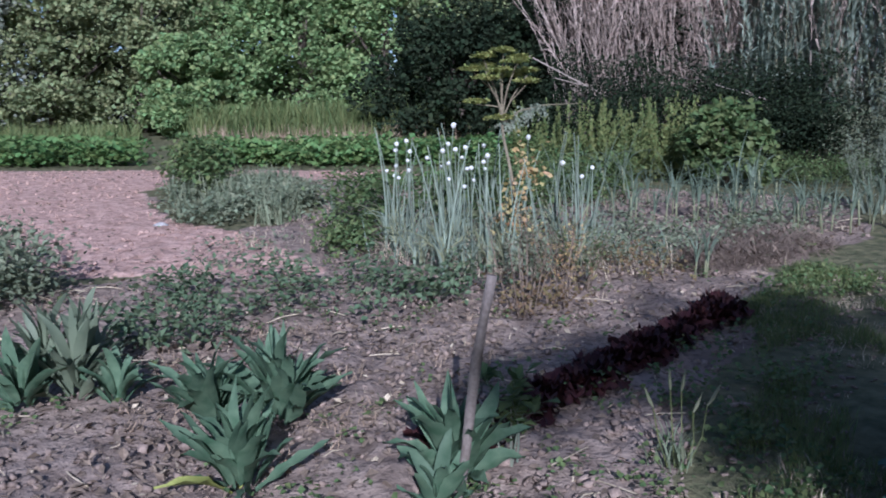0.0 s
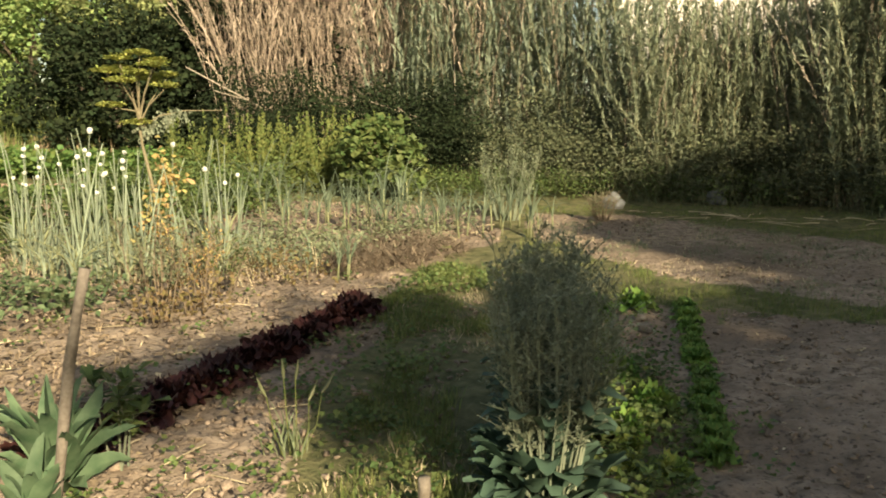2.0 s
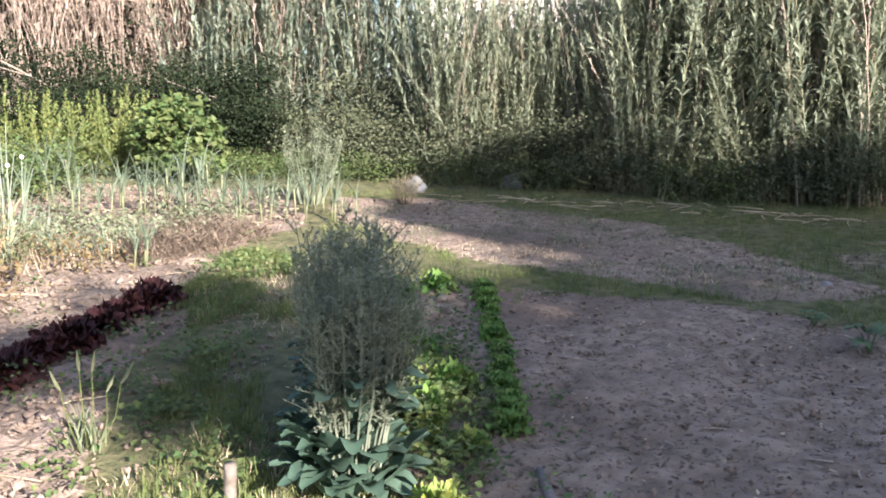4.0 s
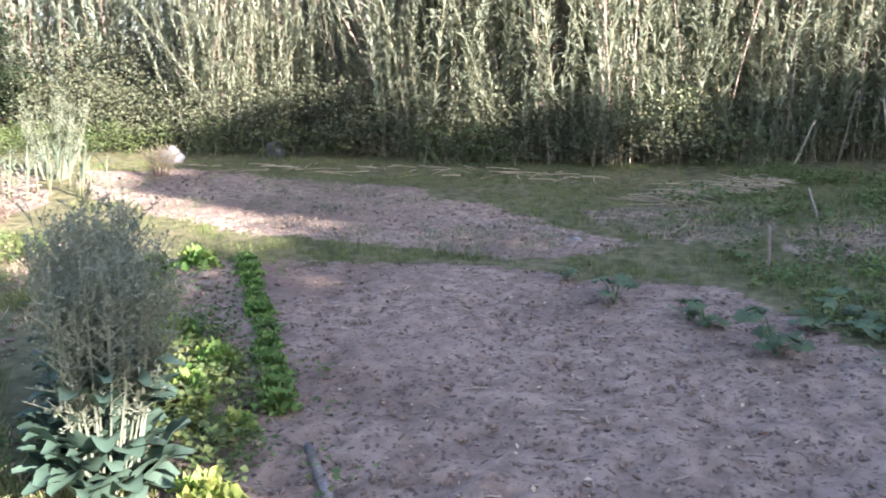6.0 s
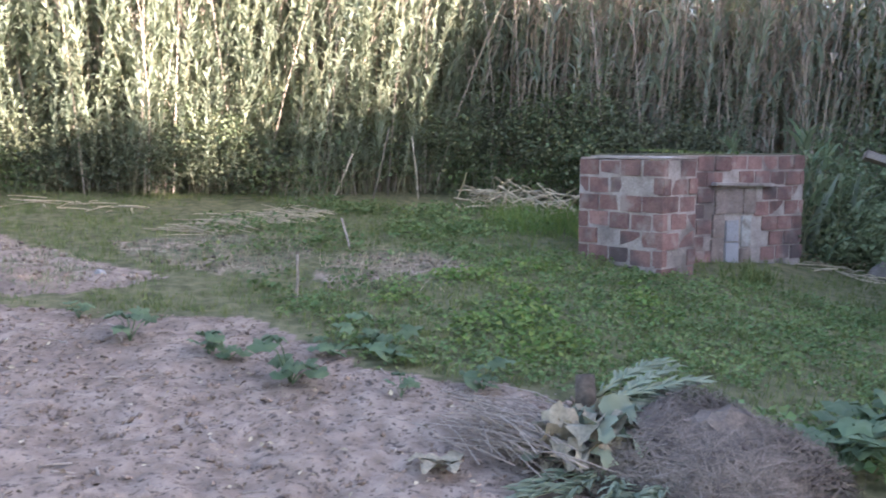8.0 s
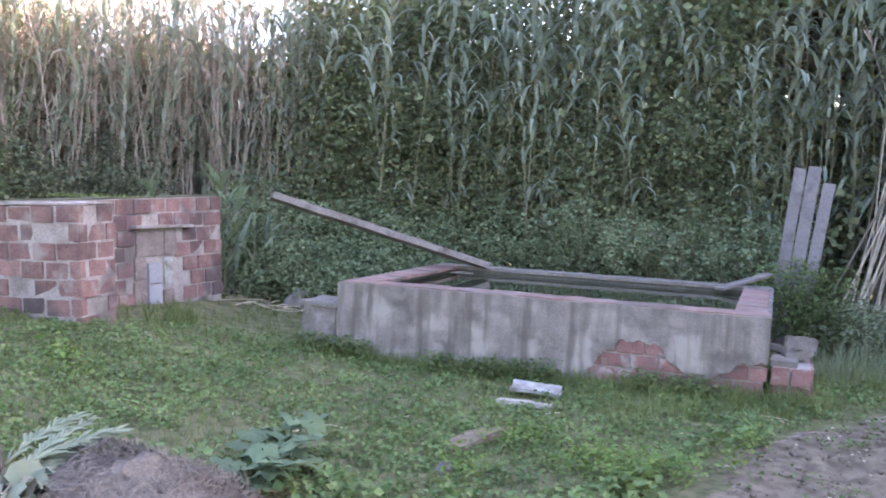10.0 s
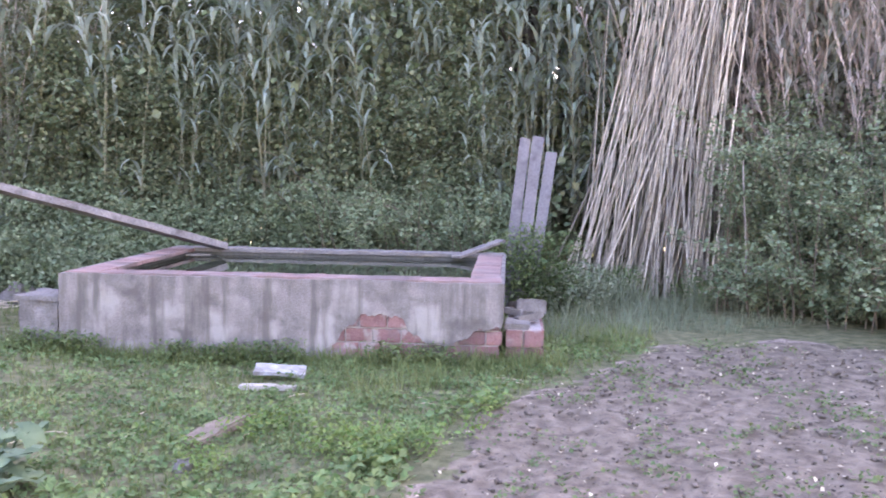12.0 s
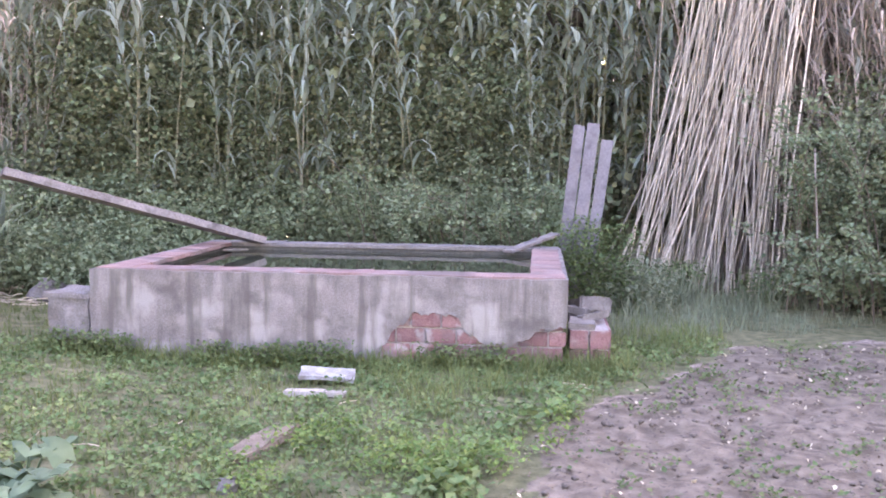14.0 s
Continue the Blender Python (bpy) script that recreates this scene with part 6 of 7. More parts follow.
def build_basin():
    g = np.random.default_rng(601)
    root = tagged(new("water_basin"), "rectangular brick water basin with peeling grey render", "basin")
    root.matrix_basis = BASIN
    t, top = 0.28, BASIN_H - 0.035
    put("wall", *join([box_vq(0.03, BASIN_L - 0.03, 0.035, t, -0.15, top), box_vq(0.03, BASIN_L - 0.03, BASIN_W - t, BASIN_W - 0.02, -0.15, top),
                       box_vq(0.03, t, t, BASIN_W - t, -0.15, top), box_vq(BASIN_L - t, BASIN_L - 0.02, t, BASIN_W - t, -0.15, top)]), M_JOINT, root, "mortar and brick core")
    x = np.linspace(0, BASIN_L, 161)
    lo, hi = spall(x), BASIN_H - 0.010 + 0.005 * np.sin(x * 5) + 0.003 * np.sin(x * 23)
    fy = 0.006 * np.sin(x * 3) + 0.004 * np.sin(x * 11)
    n = len(x)
    rows = [np.stack([x, fy + 0.03, lo], -1), np.stack([x, fy - 0.0, lo], -1), np.stack([x, fy, (lo + hi) / 2], -1), np.stack([x, fy, hi], -1), np.stack([x, fy + 0.034, hi], -1)]
    q = [[r * n + i, r * n + i + 1, (r + 1) * n + i + 1, (r + 1) * n + i] for r in range(4) for i in range(n - 1)]
    put("render_coat", np.concatenate(rows), np.array(q), M_PLASTER, root, "streaked grey render, fallen off low down")
    for b in (box_vq(-0.012, 0.034, 0.0, BASIN_W, -0.15, BASIN_H - 0.012), box_vq(BASIN_L - 0.03, BASIN_L + 0.01, 0.03, BASIN_W, 0.30, BASIN_H - 0.012), box_vq(0, BASIN_L, BASIN_W - 0.03, BASIN_W, -0.15, top)):
        put("render_coat", *b, M_PLASTER, root)
    put("lining", *join([box_vq(t, BASIN_L - t, BASIN_W - t - 0.006, BASIN_W - t + 0.01, 0, top - 0.004), box_vq(t - 0.01, t + 0.006, t, BASIN_W - t, 0, top - 0.004), box_vq(BASIN_L - t - 0.006, BASIN_L - t + 0.01, t, BASIN_W - t, 0, top - 0.004)]), M_ALGAE, root, "dark wet lining")
    put("water", *box_vq(t - 0.01, BASIN_L - t + 0.01, t - 0.01, BASIN_W - t + 0.01, 0.0, BASIN_H - 0.075), M_WATER, root, "dark still water")
    me = brick_mesh("brick", 0.236, 0.06, 0.112, M_OLDBRICK, 3)
    for c in range(3):
        z = 0.0 + c * 0.126 - 0.01
        for k in range(8):
            bx = 2.36 + (c % 2) * 0.125 + k * 0.25 - 0.12
            if bx + 0.1 > 2.42 and bx < 3.97:
                w = min(1.0, (4.0 - bx) / 0.236)
                piece("brick", me, root, Matrix.Translation((bx, 0.016 + g.uniform(-0.006, 0.006), z)) @ Matrix.Diagonal((w, 1, 1, 1)))
    cop = brick_mesh("coping_tile", 0.1478, 0.27, 0.036, M_COPING, 5, 0.003)
    back = brick_mesh("coping_tile", 0.1478, 0.27, 0.036, M_RUBBLE, 5, 0.003)
    for k in range(27):
        for y0 in (0.036, BASIN_W - 0.31):
            piece("coping_tile", cop if y0 < 1 else back, root, pose(k * 0.1485 + 0.03 - 0.002 * k, y0 + g.uniform(-0.006, 0.006), top + g.uniform(-0.003, 0.003), g.uniform(-0.6, 0.6), g.uniform(-0.6, 0.6)))
    for k in range(15):
        for x0 in (0.336, BASIN_L - 0.032):
            piece("coping_tile", cop, root, pose(x0 + g.uniform(-0.005, 0.005), 0.29 + k * 0.1485, top + g.uniform(-0.003, 0.003), 0, 0, 90))
    return root


build_basin()


def slab(name, size, m, mat, label, category, bevel=0.012, jitter=0.01, cuts=3, seed=0):
    ob = part(name, worn_box(*size, bevel, jitter, cuts, seed), mat)
    ob.matrix_basis = m
    return tagged(ob, label, category)




def build_step():
    root = tagged(new("concrete_step"), "rough stained concrete step against the basin", "step")
    root.matrix_basis = BASIN @ pose(-0.215, 0.24, 0)
    part("block", worn_box(0.40, 0.44, 0.46, 0.02, 0.03, 6, 2), M_RUBBLE, root).matrix_basis = pose(0, 0, -0.06)
    part("top_slab", worn_box(0.43, 0.46, 0.045, 0.006, 0.03, 5, 6), M_RUBBLE, root, "worn and chipped top slab").matrix_basis = pose(0, 0, 0.385, 1.5, 1)


build_step()




def build_pier():
    root = tagged(new("brick_pier"), "broken brick pier with rubble beside the basin", "pier")
    root.matrix_basis = BASIN @ pose(4.03, 0.12, 0)
    g = np.random.default_rng(611)
    put("core", *box_vq(0.02, 0.32, 0.02, 0.9, -0.1, 0.30), M_MORTAR, root)
    me = brick_mesh("brick", 0.15, 0.1, 0.14, M_OLDBRICK, 8)
    for c in range(2):
        for k in range(2):
            piece("brick", me, root, pose(0.005 + k * 0.165, -0.015 + g.uniform(-0.005, 0.005), c * 0.155))
    me2 = brick_mesh("brick", 0.1, 0.2, 0.14, M_OLDBRICK, 9)
    for c in range(2):
        for k in range(4):
            piece("brick", me2, root, pose(0.245, 0.06 + k * 0.215, c * 0.155))
    for k, (x, y, s, tilt) in enumerate(((0.1, 0.1, 0.22, 8), (0.2, 0.35, 0.26, -10), (0.12, 0.6, 0.3, 5))):
        ob = part("rubble", worn_box(s, s * 0.7, 0.06, 0.008, 0.02, 3, k), M_RUBBLE, root)
        ob.matrix_basis = pose(x, y, 0.30 + 0.02 * k, tilt, tilt, 30 * k)
    ob = part("rubble", worn_box(0.28, 0.44, 0.13, 0.015, 0.03, 4, 7), M_RUBBLE, root)
    ob.matrix_basis = pose(0.2, 0.72, 0.32, -12, 4, 10)


build_pier()


def plank(name, a, b, width, thick, mat, label, category, seed=0, roll=0.0):
    """A worn board from a to b, its own thickness and split ends."""
    a, b = Vector(a), Vector(b)
    ln = (b - a).length
    bm = worn_box(width, ln, thick, 0.004, 0.0, 0, seed)
    bmesh.ops.subdivide_edges(bm, edges=[e for e in bm.edges if e.calc_length() > ln * 0.8], cuts=14)
    for v in bm.verts:
        v.co += noise.noise_vector(v.co * 5 + Vector((seed, 3, 0))) * 0.005
    ob = part(name, bm, mat)
    y = (b - a).normalized()
    x = y.cross(Vector((0, 0, 1))).normalized()
    z = x.cross(y)
    m = Matrix((x, y, z)).transposed().to_4x4() @ pose(0, 0, 0, 0, roll, 0)
    m.translation = (a + b) / 2
    ob.matrix_basis = m
    return tagged(ob, label, category)


M_OLDWOOD = surface("dark_old_wood", (0.13, 0.11, 0.095), (0.29, 0.255, 0.23), 0.85, 4, 60, 0.5, stain=(0.08, 0.07, 0.06), stain_scale=6)
plank("wooden_beam", (8.97, -6.80, 0.745), (9.76, -4.43, 1.49), 0.22, 0.075, M_OLDWOOD, "long weathered grey beam sloping onto the basin", "beam", 1, 8)
plank("short_board", (6.78, -8.25, 0.675), (6.70, -9.0, 0.82), 0.14, 0.028, M_OLDWOOD, "short weathered board lying across the basin corner", "board", 2)
plank("floating_board", (6.70, -7.02, 0.606), (6.48, -7.24, 0.597), 0.12, 0.025, M_WOOD, "pale board floating in the basin water", "board", 3)
plank("floating_board", (9.30, -6.45, 0.680), (9.15, -6.75, 0.672), 0.14, 0.025, M_WOOD, "pale board floating in the basin water", "board", 4)
plank("floating_board", (8.05, -5.50, 0.642), (8.72, -6.62, 0.642), 0.05, 0.02, M_WOOD, "thin lath lying on the basin water", "board", 5)
M_WHITE = surface("pale_slab", (0.25, 0.24, 0.225), (0.45, 0.44, 0.42), 0.8, 8, 70, 0.5, stain=(0.17, 0.15, 0.12), stain_scale=7, stain_at=0.49)
M_BEIGE = surface("beige_slab", (0.30, 0.265, 0.22), (0.48, 0.43, 0.36), 0.9, 8, 70, 0.4, stain=(0.2, 0.17, 0.13), stain_scale=8)
slab("stone_slab", (0.40, 0.20, 0.03), pose(5.98, -5.06, 0.05, -9, -5, 44), M_WHITE, "broken white slab lying in the grass", "slab", 0.003, 0.02, 5, 12)
slab("stone_slab", (0.42, 0.11, 0.035), pose(5.72, -4.72, 0.012, 3, 0, 36), M_BEIGE, "narrow beige slab lying in the grass", "slab", 0.004, 0.02, 5, 13)
slab("wooden_slab", (0.66, 0.19, 0.05), pose(5.08, -3.78, 0.0, 2, 0, 115), M_TWIGGY, "brown wooden slab sunk in the lawn", "slab", 0.012, 0.012, 3, 14)

M_BOARD = surface("blue_grey_board", (0.13, 0.12, 0.12), (0.24, 0.22, 0.225), 0.9, 3, 50, 0.5, stain=(0.09, 0.085, 0.085), stain_scale=5, stain_at=0.54)
for k, (a, b, w) in enumerate((((6.98, -9.44, 0.00), (6.79, -9.58, 2.02), 0.13), ((6.86, -9.52, 0.00), (6.66, -9.67, 2.04), 0.14), ((6.74, -9.61, 0.00), (6.53, -9.76, 1.86), 0.13))):
    ob = part("weathered_board", worn_box(w, 0.03, (Vector(b) - Vector(a)).length, 0.004, 0.01, 5, k), M_BOARD)
    d = (Vector(b) - Vector(a)).normalized()
    ob.matrix_basis = Matrix.Translation(a) @ Vector((0, 0, 1)).rotation_difference(d).to_matrix().to_4x4() @ pose(0, 0, 0, 0, 0, 34)
    tagged(ob, "upright weathered blue-grey board among the weeds", "board", "upright boards")


# ---- brick shelter ----
M_BLOCK = surface("blue_grey_block", (0.25, 0.25, 0.265), (0.38, 0.38, 0.395), 0.9, 6, 60, 0.4, stain=(0.22, 0.2, 0.18), stain_scale=6)
M_BRICK_OLD = surface("old_hollow_brick", (0.15, 0.082, 0.075), (0.30, 0.178, 0.155), 0.95, 7, 60, 0.9, obj=0.24, stain=(0.33, 0.28, 0.25), stain_scale=5.5, stain_at=0.54, stain2=(0.085, 0.074, 0.074), stain2_scale=1.9)
M_MORTAR_OLD = surface("grimy_mortar", (0.24, 0.20, 0.18), (0.46, 0.405, 0.365), 0.95, 7, 60, 0.8, stain=(0.12, 0.10, 0.092), stain_scale=2.2, stain_at=0.48)
M_FILLER = surface("dirty_filler", (0.15, 0.115, 0.10), (0.30, 0.245, 0.215), 0.95, 7, 60, 0.5, stain=(0.34, 0.31, 0.28), stain_scale=8, stain_at=0.58)
M_MOSSY = surface("mossy_mortar", (0.07, 0.075, 0.04), (0.17, 0.165, 0.11), 1.0, 8, 60, 0.8)


def build_shelter():
    g = np.random.default_rng(621)
    root = tagged(new("brick_shelter"), "low shelter of rough red hollow bricks", "brick shelter")
    a, b = Vector((0.85, 0.527, 0)), Vector((0.527, -0.85, 0))
    lean = Matrix.Translation((9.6, -2.8, 0.28)) @ Matrix.Rotation(radians(-2.5), 4, Vector((0.97, -0.24, 0))) @ Matrix.Translation((-9.6, 2.8, -0.28))
    root.matrix_basis = lean @ Matrix(((b.x, a.x, 0, 8.69), (b.y, a.y, 0, -2.14), (0, 0, 1, 0.28), (0, 0, 0, 1)))
    turned = Matrix.Translation((0, 1, 0)) @ pose(0, 0, 0, 0, 0, 7.5) @ Matrix.Translation((0, -1, 0))
    put("core", *box_vq(0.010, 0.50, 0.010, 1.0, -0.1, 1.13), M_MORTAR_OLD, root, "mortar core", m=turned)
    put("core", *box_vq(0.50, 2.95, 0.652, 1.4, -0.1, 1.165), M_MORTAR_OLD, root, "mortar core")
    me = brick_mesh("brick", 0.242, 0.07, 0.15, M_BRICK_OLD, 21, 0.005)
    half = brick_mesh("brick", 0.116, 0.07, 0.15, M_BRICK_OLD, 22, 0.005)

    def face(origin, turn, length, courses, skip=None, at=Matrix()):
        for c in range(courses):
            x = -0.0 if c % 2 == 0 else -0.126
            while x < length - 0.02:
                x0 = max(x, 0)
                w = min(x + 0.242, length) - x0
                if w > 0.05 and not (skip and skip(x0 + w / 2, c)):
                    s = w / 0.242 if w > 0.13 else w / 0.116
                    m = at @ Matrix.Translation(origin) @ pose(0, 0, 0, 0, 0, turn) @ pose(x0 + 0.004, g.uniform(-0.006, 0.014), c * 0.1635 + g.uniform(-0.007, 0.007), g.uniform(-1.2, 1.2), g.uniform(-1.4, 1.4), g.uniform(-1.6, 1.6)) @ Matrix.Diagonal((s * g.uniform(0.94, 0.985), 1, g.uniform(0.96, 1.0), 1))
                    piece("brick", me if w > 0.13 else half, root, m)
                x += 0.252

    face((0, 0, 0), 0, 0.51, 7, None, turned)
    face((0.0, 1.0, 0), -90, 1.0, 7, None, turned)
    face((0.505, 0.64, 0.03), 0, 2.465, 7, lambda x, c: 0.975 < x < 1.675 and c < 5)
    face((2.965, 0.65, 0.03), 90, 0.74, 7)
    cap1 = part("cap", worn_box(0.51, 0.99, 0.02, 0.004, 0.012, 5, 2), M_MORTAR, root, "thin mortar cap")
    cap1.matrix_basis = turned @ pose(0.26, 0.497, 1.136)
    cap2 = part("cap", worn_box(2.31, 0.74, 0.014, 0.004, 0.008, 4, 3), M_MOSSY, root, "mossy mortar cap")
    cap2.matrix_basis = pose(1.775, 1.04, 1.166)
    lint = part("lintel", worn_box(0.66, 0.1, 0.035, 0.006, 0.006, 3, 5), M_WOOD, root, "weathered wooden lintel")
    lint.matrix_basis = pose(1.93, 0.625, 0.845, 0, 1.5, 1) @ Matrix.Diagonal((1.42, 1, 1, 1))
    for k, (x, z, w, h) in enumerate(((1.56, 0.0, 0.19, 0.3), (1.78, 0.0, 0.21, 0.25), (1.78, 0.265, 0.2, 0.22), (2.0, 0.2, 0.15, 0.33), (1.57, 0.32, 0.18, 0.24), (1.72, 0.56, 0.42, 0.26), (2.04, 0.55, 0.2, 0.27), (2.0, 0.0, 0.17, 0.18))):
        bl = part("filler_block", worn_box(w, 0.06, h, 0.006, 0.006, 2, k), (M_BLOCK if k in (1, 2) else M_FILLER) if k != 3 else M_WHITE, root, "pale filler block" if k == 3 else "grey filler block" if k < 3 and k else "dirty brown filler block")
        bl.matrix_basis = pose(x + 0.02, 0.66, z)
    return root


build_shelter()
n_moss = np.random.default_rng(631)
moss = np.column_stack([n_moss.uniform(0.66, 1.9, 260), n_moss.uniform(0.66, 1.3, 260)])
M_MOSS_AT = Matrix(((0.527, 0.85, 0, 8.69), (-0.85, 0.527, 0, -2.14), (0, 0, 1, 0.28), (0, 0, 0, 1)))
ms = stamp(LEAF, np.column_stack([moss, np.full(260, 1.18)]), rot(n_moss.uniform(0, 6.28, 260), n_moss.uniform(0, 1.2, 260)), n_moss.uniform(0.02, 0.05, 260))
tagged(put("moss", *ms, M_GRASS, m=M_MOSS_AT), "moss and grass growing on the shelter top", "moss", kind="stuff")


# ---- bundle of cut canes ----
def cane_bundle():
    g = np.random.default_rng(641)
    root = tagged(new("cane_bundle"), "large bundle of cut dry canes leaning against the reeds", "cane bundle")
    for k in range(118):
        u = np.clip(g.choice([0.06, 0.3, 0.42, 0.6, 0.78, 0.95]) + g.normal(0, 0.075), 0, 1)
        base = np.array([7.15 - 1.72 * u + g.normal(0, 0.10), -11.2 - 0.45 * u + g.normal(0, 0.3), 0.0])
        top = np.array([6.5 - 1.05 * u + g.normal(0, 0.30), -11.95 - 0.1 * u + g.normal(0, 0.18), 3.75])
        ln = g.uniform(0.75, 1.4)
        end = base + (top - base) * ln
        sag = [g.normal(0, 0.06), g.normal(0, 0.04), -0.03]
        s = np.linspace(0, 1, 9)
        pts = base + (end - base) * s[:, None] + np.array(sag) * (4 * s * (1 - s))[:, None]
        r = g.uniform(0.0065, 0.0145)
        put("cane", *tube(pts, r * (1 - 0.45 * s) * np.where(np.arange(9) % 2, 1.12, 0.94), 6), M_CANE, root)


cane_bundle()


# ---- compost heap ----
def compost():
    g = np.random.default_rng(651)
    z0 = zt(4.5, -1.5)
    bm = bmesh.new()
    bmesh.ops.create_icosphere(bm, subdivisions=4, radius=1.0)
    for v in bm.verts:
        nn = noise.noise(v.co * 2.2) * 0.26 + noise.noise(v.co * 7) * 0.10
        v.co = Vector((v.co.x * 0.46 * (1 + nn), v.co.y * 0.45 * (1 + nn), max(v.co.z, -0.1) * 0.30 * (1 + nn)))
    root = part("hay_mound", bm, M_HAY)
    root.matrix_basis = pose(4.45, -1.36, z0 - 0.02)
    tagged(root, "heap of matted grey-brown hay", "hay heap")
    n = 11000
    d = g.normal(size=(n, 3)); d[:, 2] = np.abs(d[:, 2]); d /= np.linalg.norm(d, axis=1)[:, None]
    pos = d * [0.47, 0.46, 0.31] * g.uniform(0.9, 1.08, (n, 1)) * (1 + 0.16 * np.sin(d[:, :1] * 5) * np.cos(d[:, 1:2] * 4)) * np.column_stack([1.22 - 0.3 * d[:, 2], 1.22 - 0.3 * d[:, 2], np.ones(n)])
    up = d / [0.47, 0.46, 0.31]; up /= np.linalg.norm(up, axis=1)[:, None]
    run = np.cross(up, g.normal(size=(n, 3)) + [0, 0, 1.2]); run /= np.linalg.norm(run, axis=1)[:, None]
    run = run + 0.28 * up * g.normal(size=(n, 1)); run /= np.linalg.norm(run, axis=1)[:, None]
    across = np.cross(run, up)
    st = (np.array([[-0.012, -0.5, -0.1], [0.012, -0.5, -0.1], [-0.010, 0, 0.06], [0.010, 0, 0.06], [-0.004, 0.5, -0.1], [0.004, 0.5, -0.1]]), np.array([[0, 1, 3, 2], [2, 3, 5, 4]]))
    ln = g.uniform(0.08, 0.3, n)
    tagged(put("straw_cover", *stamp(st, pos, np.stack([across, run, up], -1), np.column_stack([np.full(n, 0.17), ln, ln * 0.9])), M_HAY, root), kind="stuff")

    def branch_pile(name, x, y, count, ln, mat, leaf_mat, leaf, turn, label, category, hgt, leaves=30, wid=0.25):
        rt = empty(name, x, y, label, category)
        wood, lv = [], []
        for _ in range(count):
            a = turn + g.normal(0, 0.28)
            c = np.array([g.normal(0, wid), g.normal(0, wid), g.uniform(0.02, hgt)])
            e = np.array([math.cos(a), math.sin(a), 0.12]) * ln * g.uniform(0.5, 1) * 0.5
            pts = np.array([c - e, c + [0, 0, 0.03], c + e])
            pts[:, 2] = np.maximum(pts[:, 2], 0.015)
            wood.append(tube(pts, [0.0035, 0.003, 0.0012], 4, False))
            f = g.uniform(0, 1, leaves)
            p = np.stack([np.interp(f, [0, 0.5, 1], pts[:, k]) for k in range(3)], -1) + g.normal(0, 0.025, (leaves, 3))
            p[:, 2] = np.maximum(p[:, 2], 0.01)
            lv.append(stamp(LEAF, p, rot(a - 1.57 + g.normal(0, 0.7, leaves), g.normal(0, 0.4, leaves), g.normal(0, 0.5, leaves)), np.outer(g.uniform(0.6, 1.2, leaves) * leaf, [0.4, 1.15, 1])))
        tagged(put("twig_mass", *join(wood), mat, rt), kind="stuff")
        tagged(put("foliage", *join(lv), leaf_mat, rt), kind="stuff")

    def fronds(name, x, y, z, count, ln, turn, spread_by, rise, label):
        """Cut stems with long leaves set along both sides like a feather."""
        for k in range(count):
            rt = empty(name, x + g.normal(0, 0.05), y + g.normal(0, 0.07), label, "garden waste", "cut green stems", z=zt(x, y) + z + g.uniform(0, 0.05))
            a = turn + g.normal(0, spread_by)
            l0 = ln * g.uniform(0.75, 1.1)
            s = np.linspace(0, 1, 6)
            rib = np.column_stack([np.cos(a) * s * l0, np.sin(a) * s * l0, rise * s * l0 - 0.25 * (s * l0) ** 2 * (1 + rise)])
            put("midrib", *tube(rib, np.linspace(0.011, 0.003, 6), 5), M_PALE, rt, "pale stem", True)
            lv = []
            for f in np.linspace(0.06, 0.97, 26):
                p = [np.interp(f, s, rib[:, c]) for c in range(3)]
                for side in (-1, 1):
                    st = strip(0.24 * l0 * g.uniform(0.5, 1.3), 0.018 * g.uniform(0.7, 1.4), 4, g.uniform(0.3, 1.2), 0.35, 0.25, 0.1, 0.7)
                    lv.append(stamp(st, [p], rot([a - 1.57 + side * g.uniform(0.15, 0.6)], 0, g.normal(0, 0.5)), np.ones(1)))
            tagged(put("blade", *join(lv), M_WILT, rt), "wilted blue-green leaf blade", kind="stuff")

    fronds("cut_stem", 4.22, -1.0, 0.03, 6, 0.55, 2.6, 0.35, 0.05, "wilted blue-green cut stem on the garden waste")
    fronds("cut_stem", 4.18, -1.04, 0.02, 5, 0.45, 3.4, 0.3, 0.0, "wilted blue-green cut stem on the garden waste")
    fronds("cut_stem", 4.62, -0.98, 0.17, 8, 0.55, -1.0, 0.16, 0.3, "cut green stem with a pale stalk on the garden waste")
    branch_pile("dry_branches", 4.50, -0.58, 190, 0.5, M_TWIG, M_TWIG, 0.02, 0.9, "pile of dry grey-brown twigs", "garden waste", 0.17, 14, 0.14)
    rt = empty("cabbage_remains", 4.38, -0.86, "crumpled heap of wilted pale cabbage leaves", "garden waste")
    for k in range(110):
        big = g.uniform(0.5, 0.95)
        st = strip(0.23 * big, 0.17 * big, 7, g.uniform(0.9, 2.0), g.uniform(0.0, 0.7), g.uniform(-0.3, 0.5), 0.42, 0.72)
        v = st[0].copy(); v[:, 2] += 0.024 * np.sin(v[:, 1] * 70 + k * 1.7) * np.cos(v[:, 0] * 45 + k)
        v[:, 0] *= 1 + 0.35 * np.sin(v[:, 1] * 75 + k)
        d = g.normal(size=3); d[2] = abs(d[2]) + 0.25; d /= np.linalg.norm(d)
        put("leaf", *stamp((v, st[1]), [d * [0.15, 0.17, 0.21]], rot([math.atan2(d[1], d[0]) - 1.57 + g.normal(0, 0.5)], -0.35 * (1 - d[2]), g.normal(0, 0.45)), np.ones(1)), M_WILT if k % 3 == 0 else M_DEADLEAF, rt, smooth=True)
    rt = empty("cabbage_remains", 4.28, -0.22, "wilted pale cabbage leaves on the soil", "garden waste")
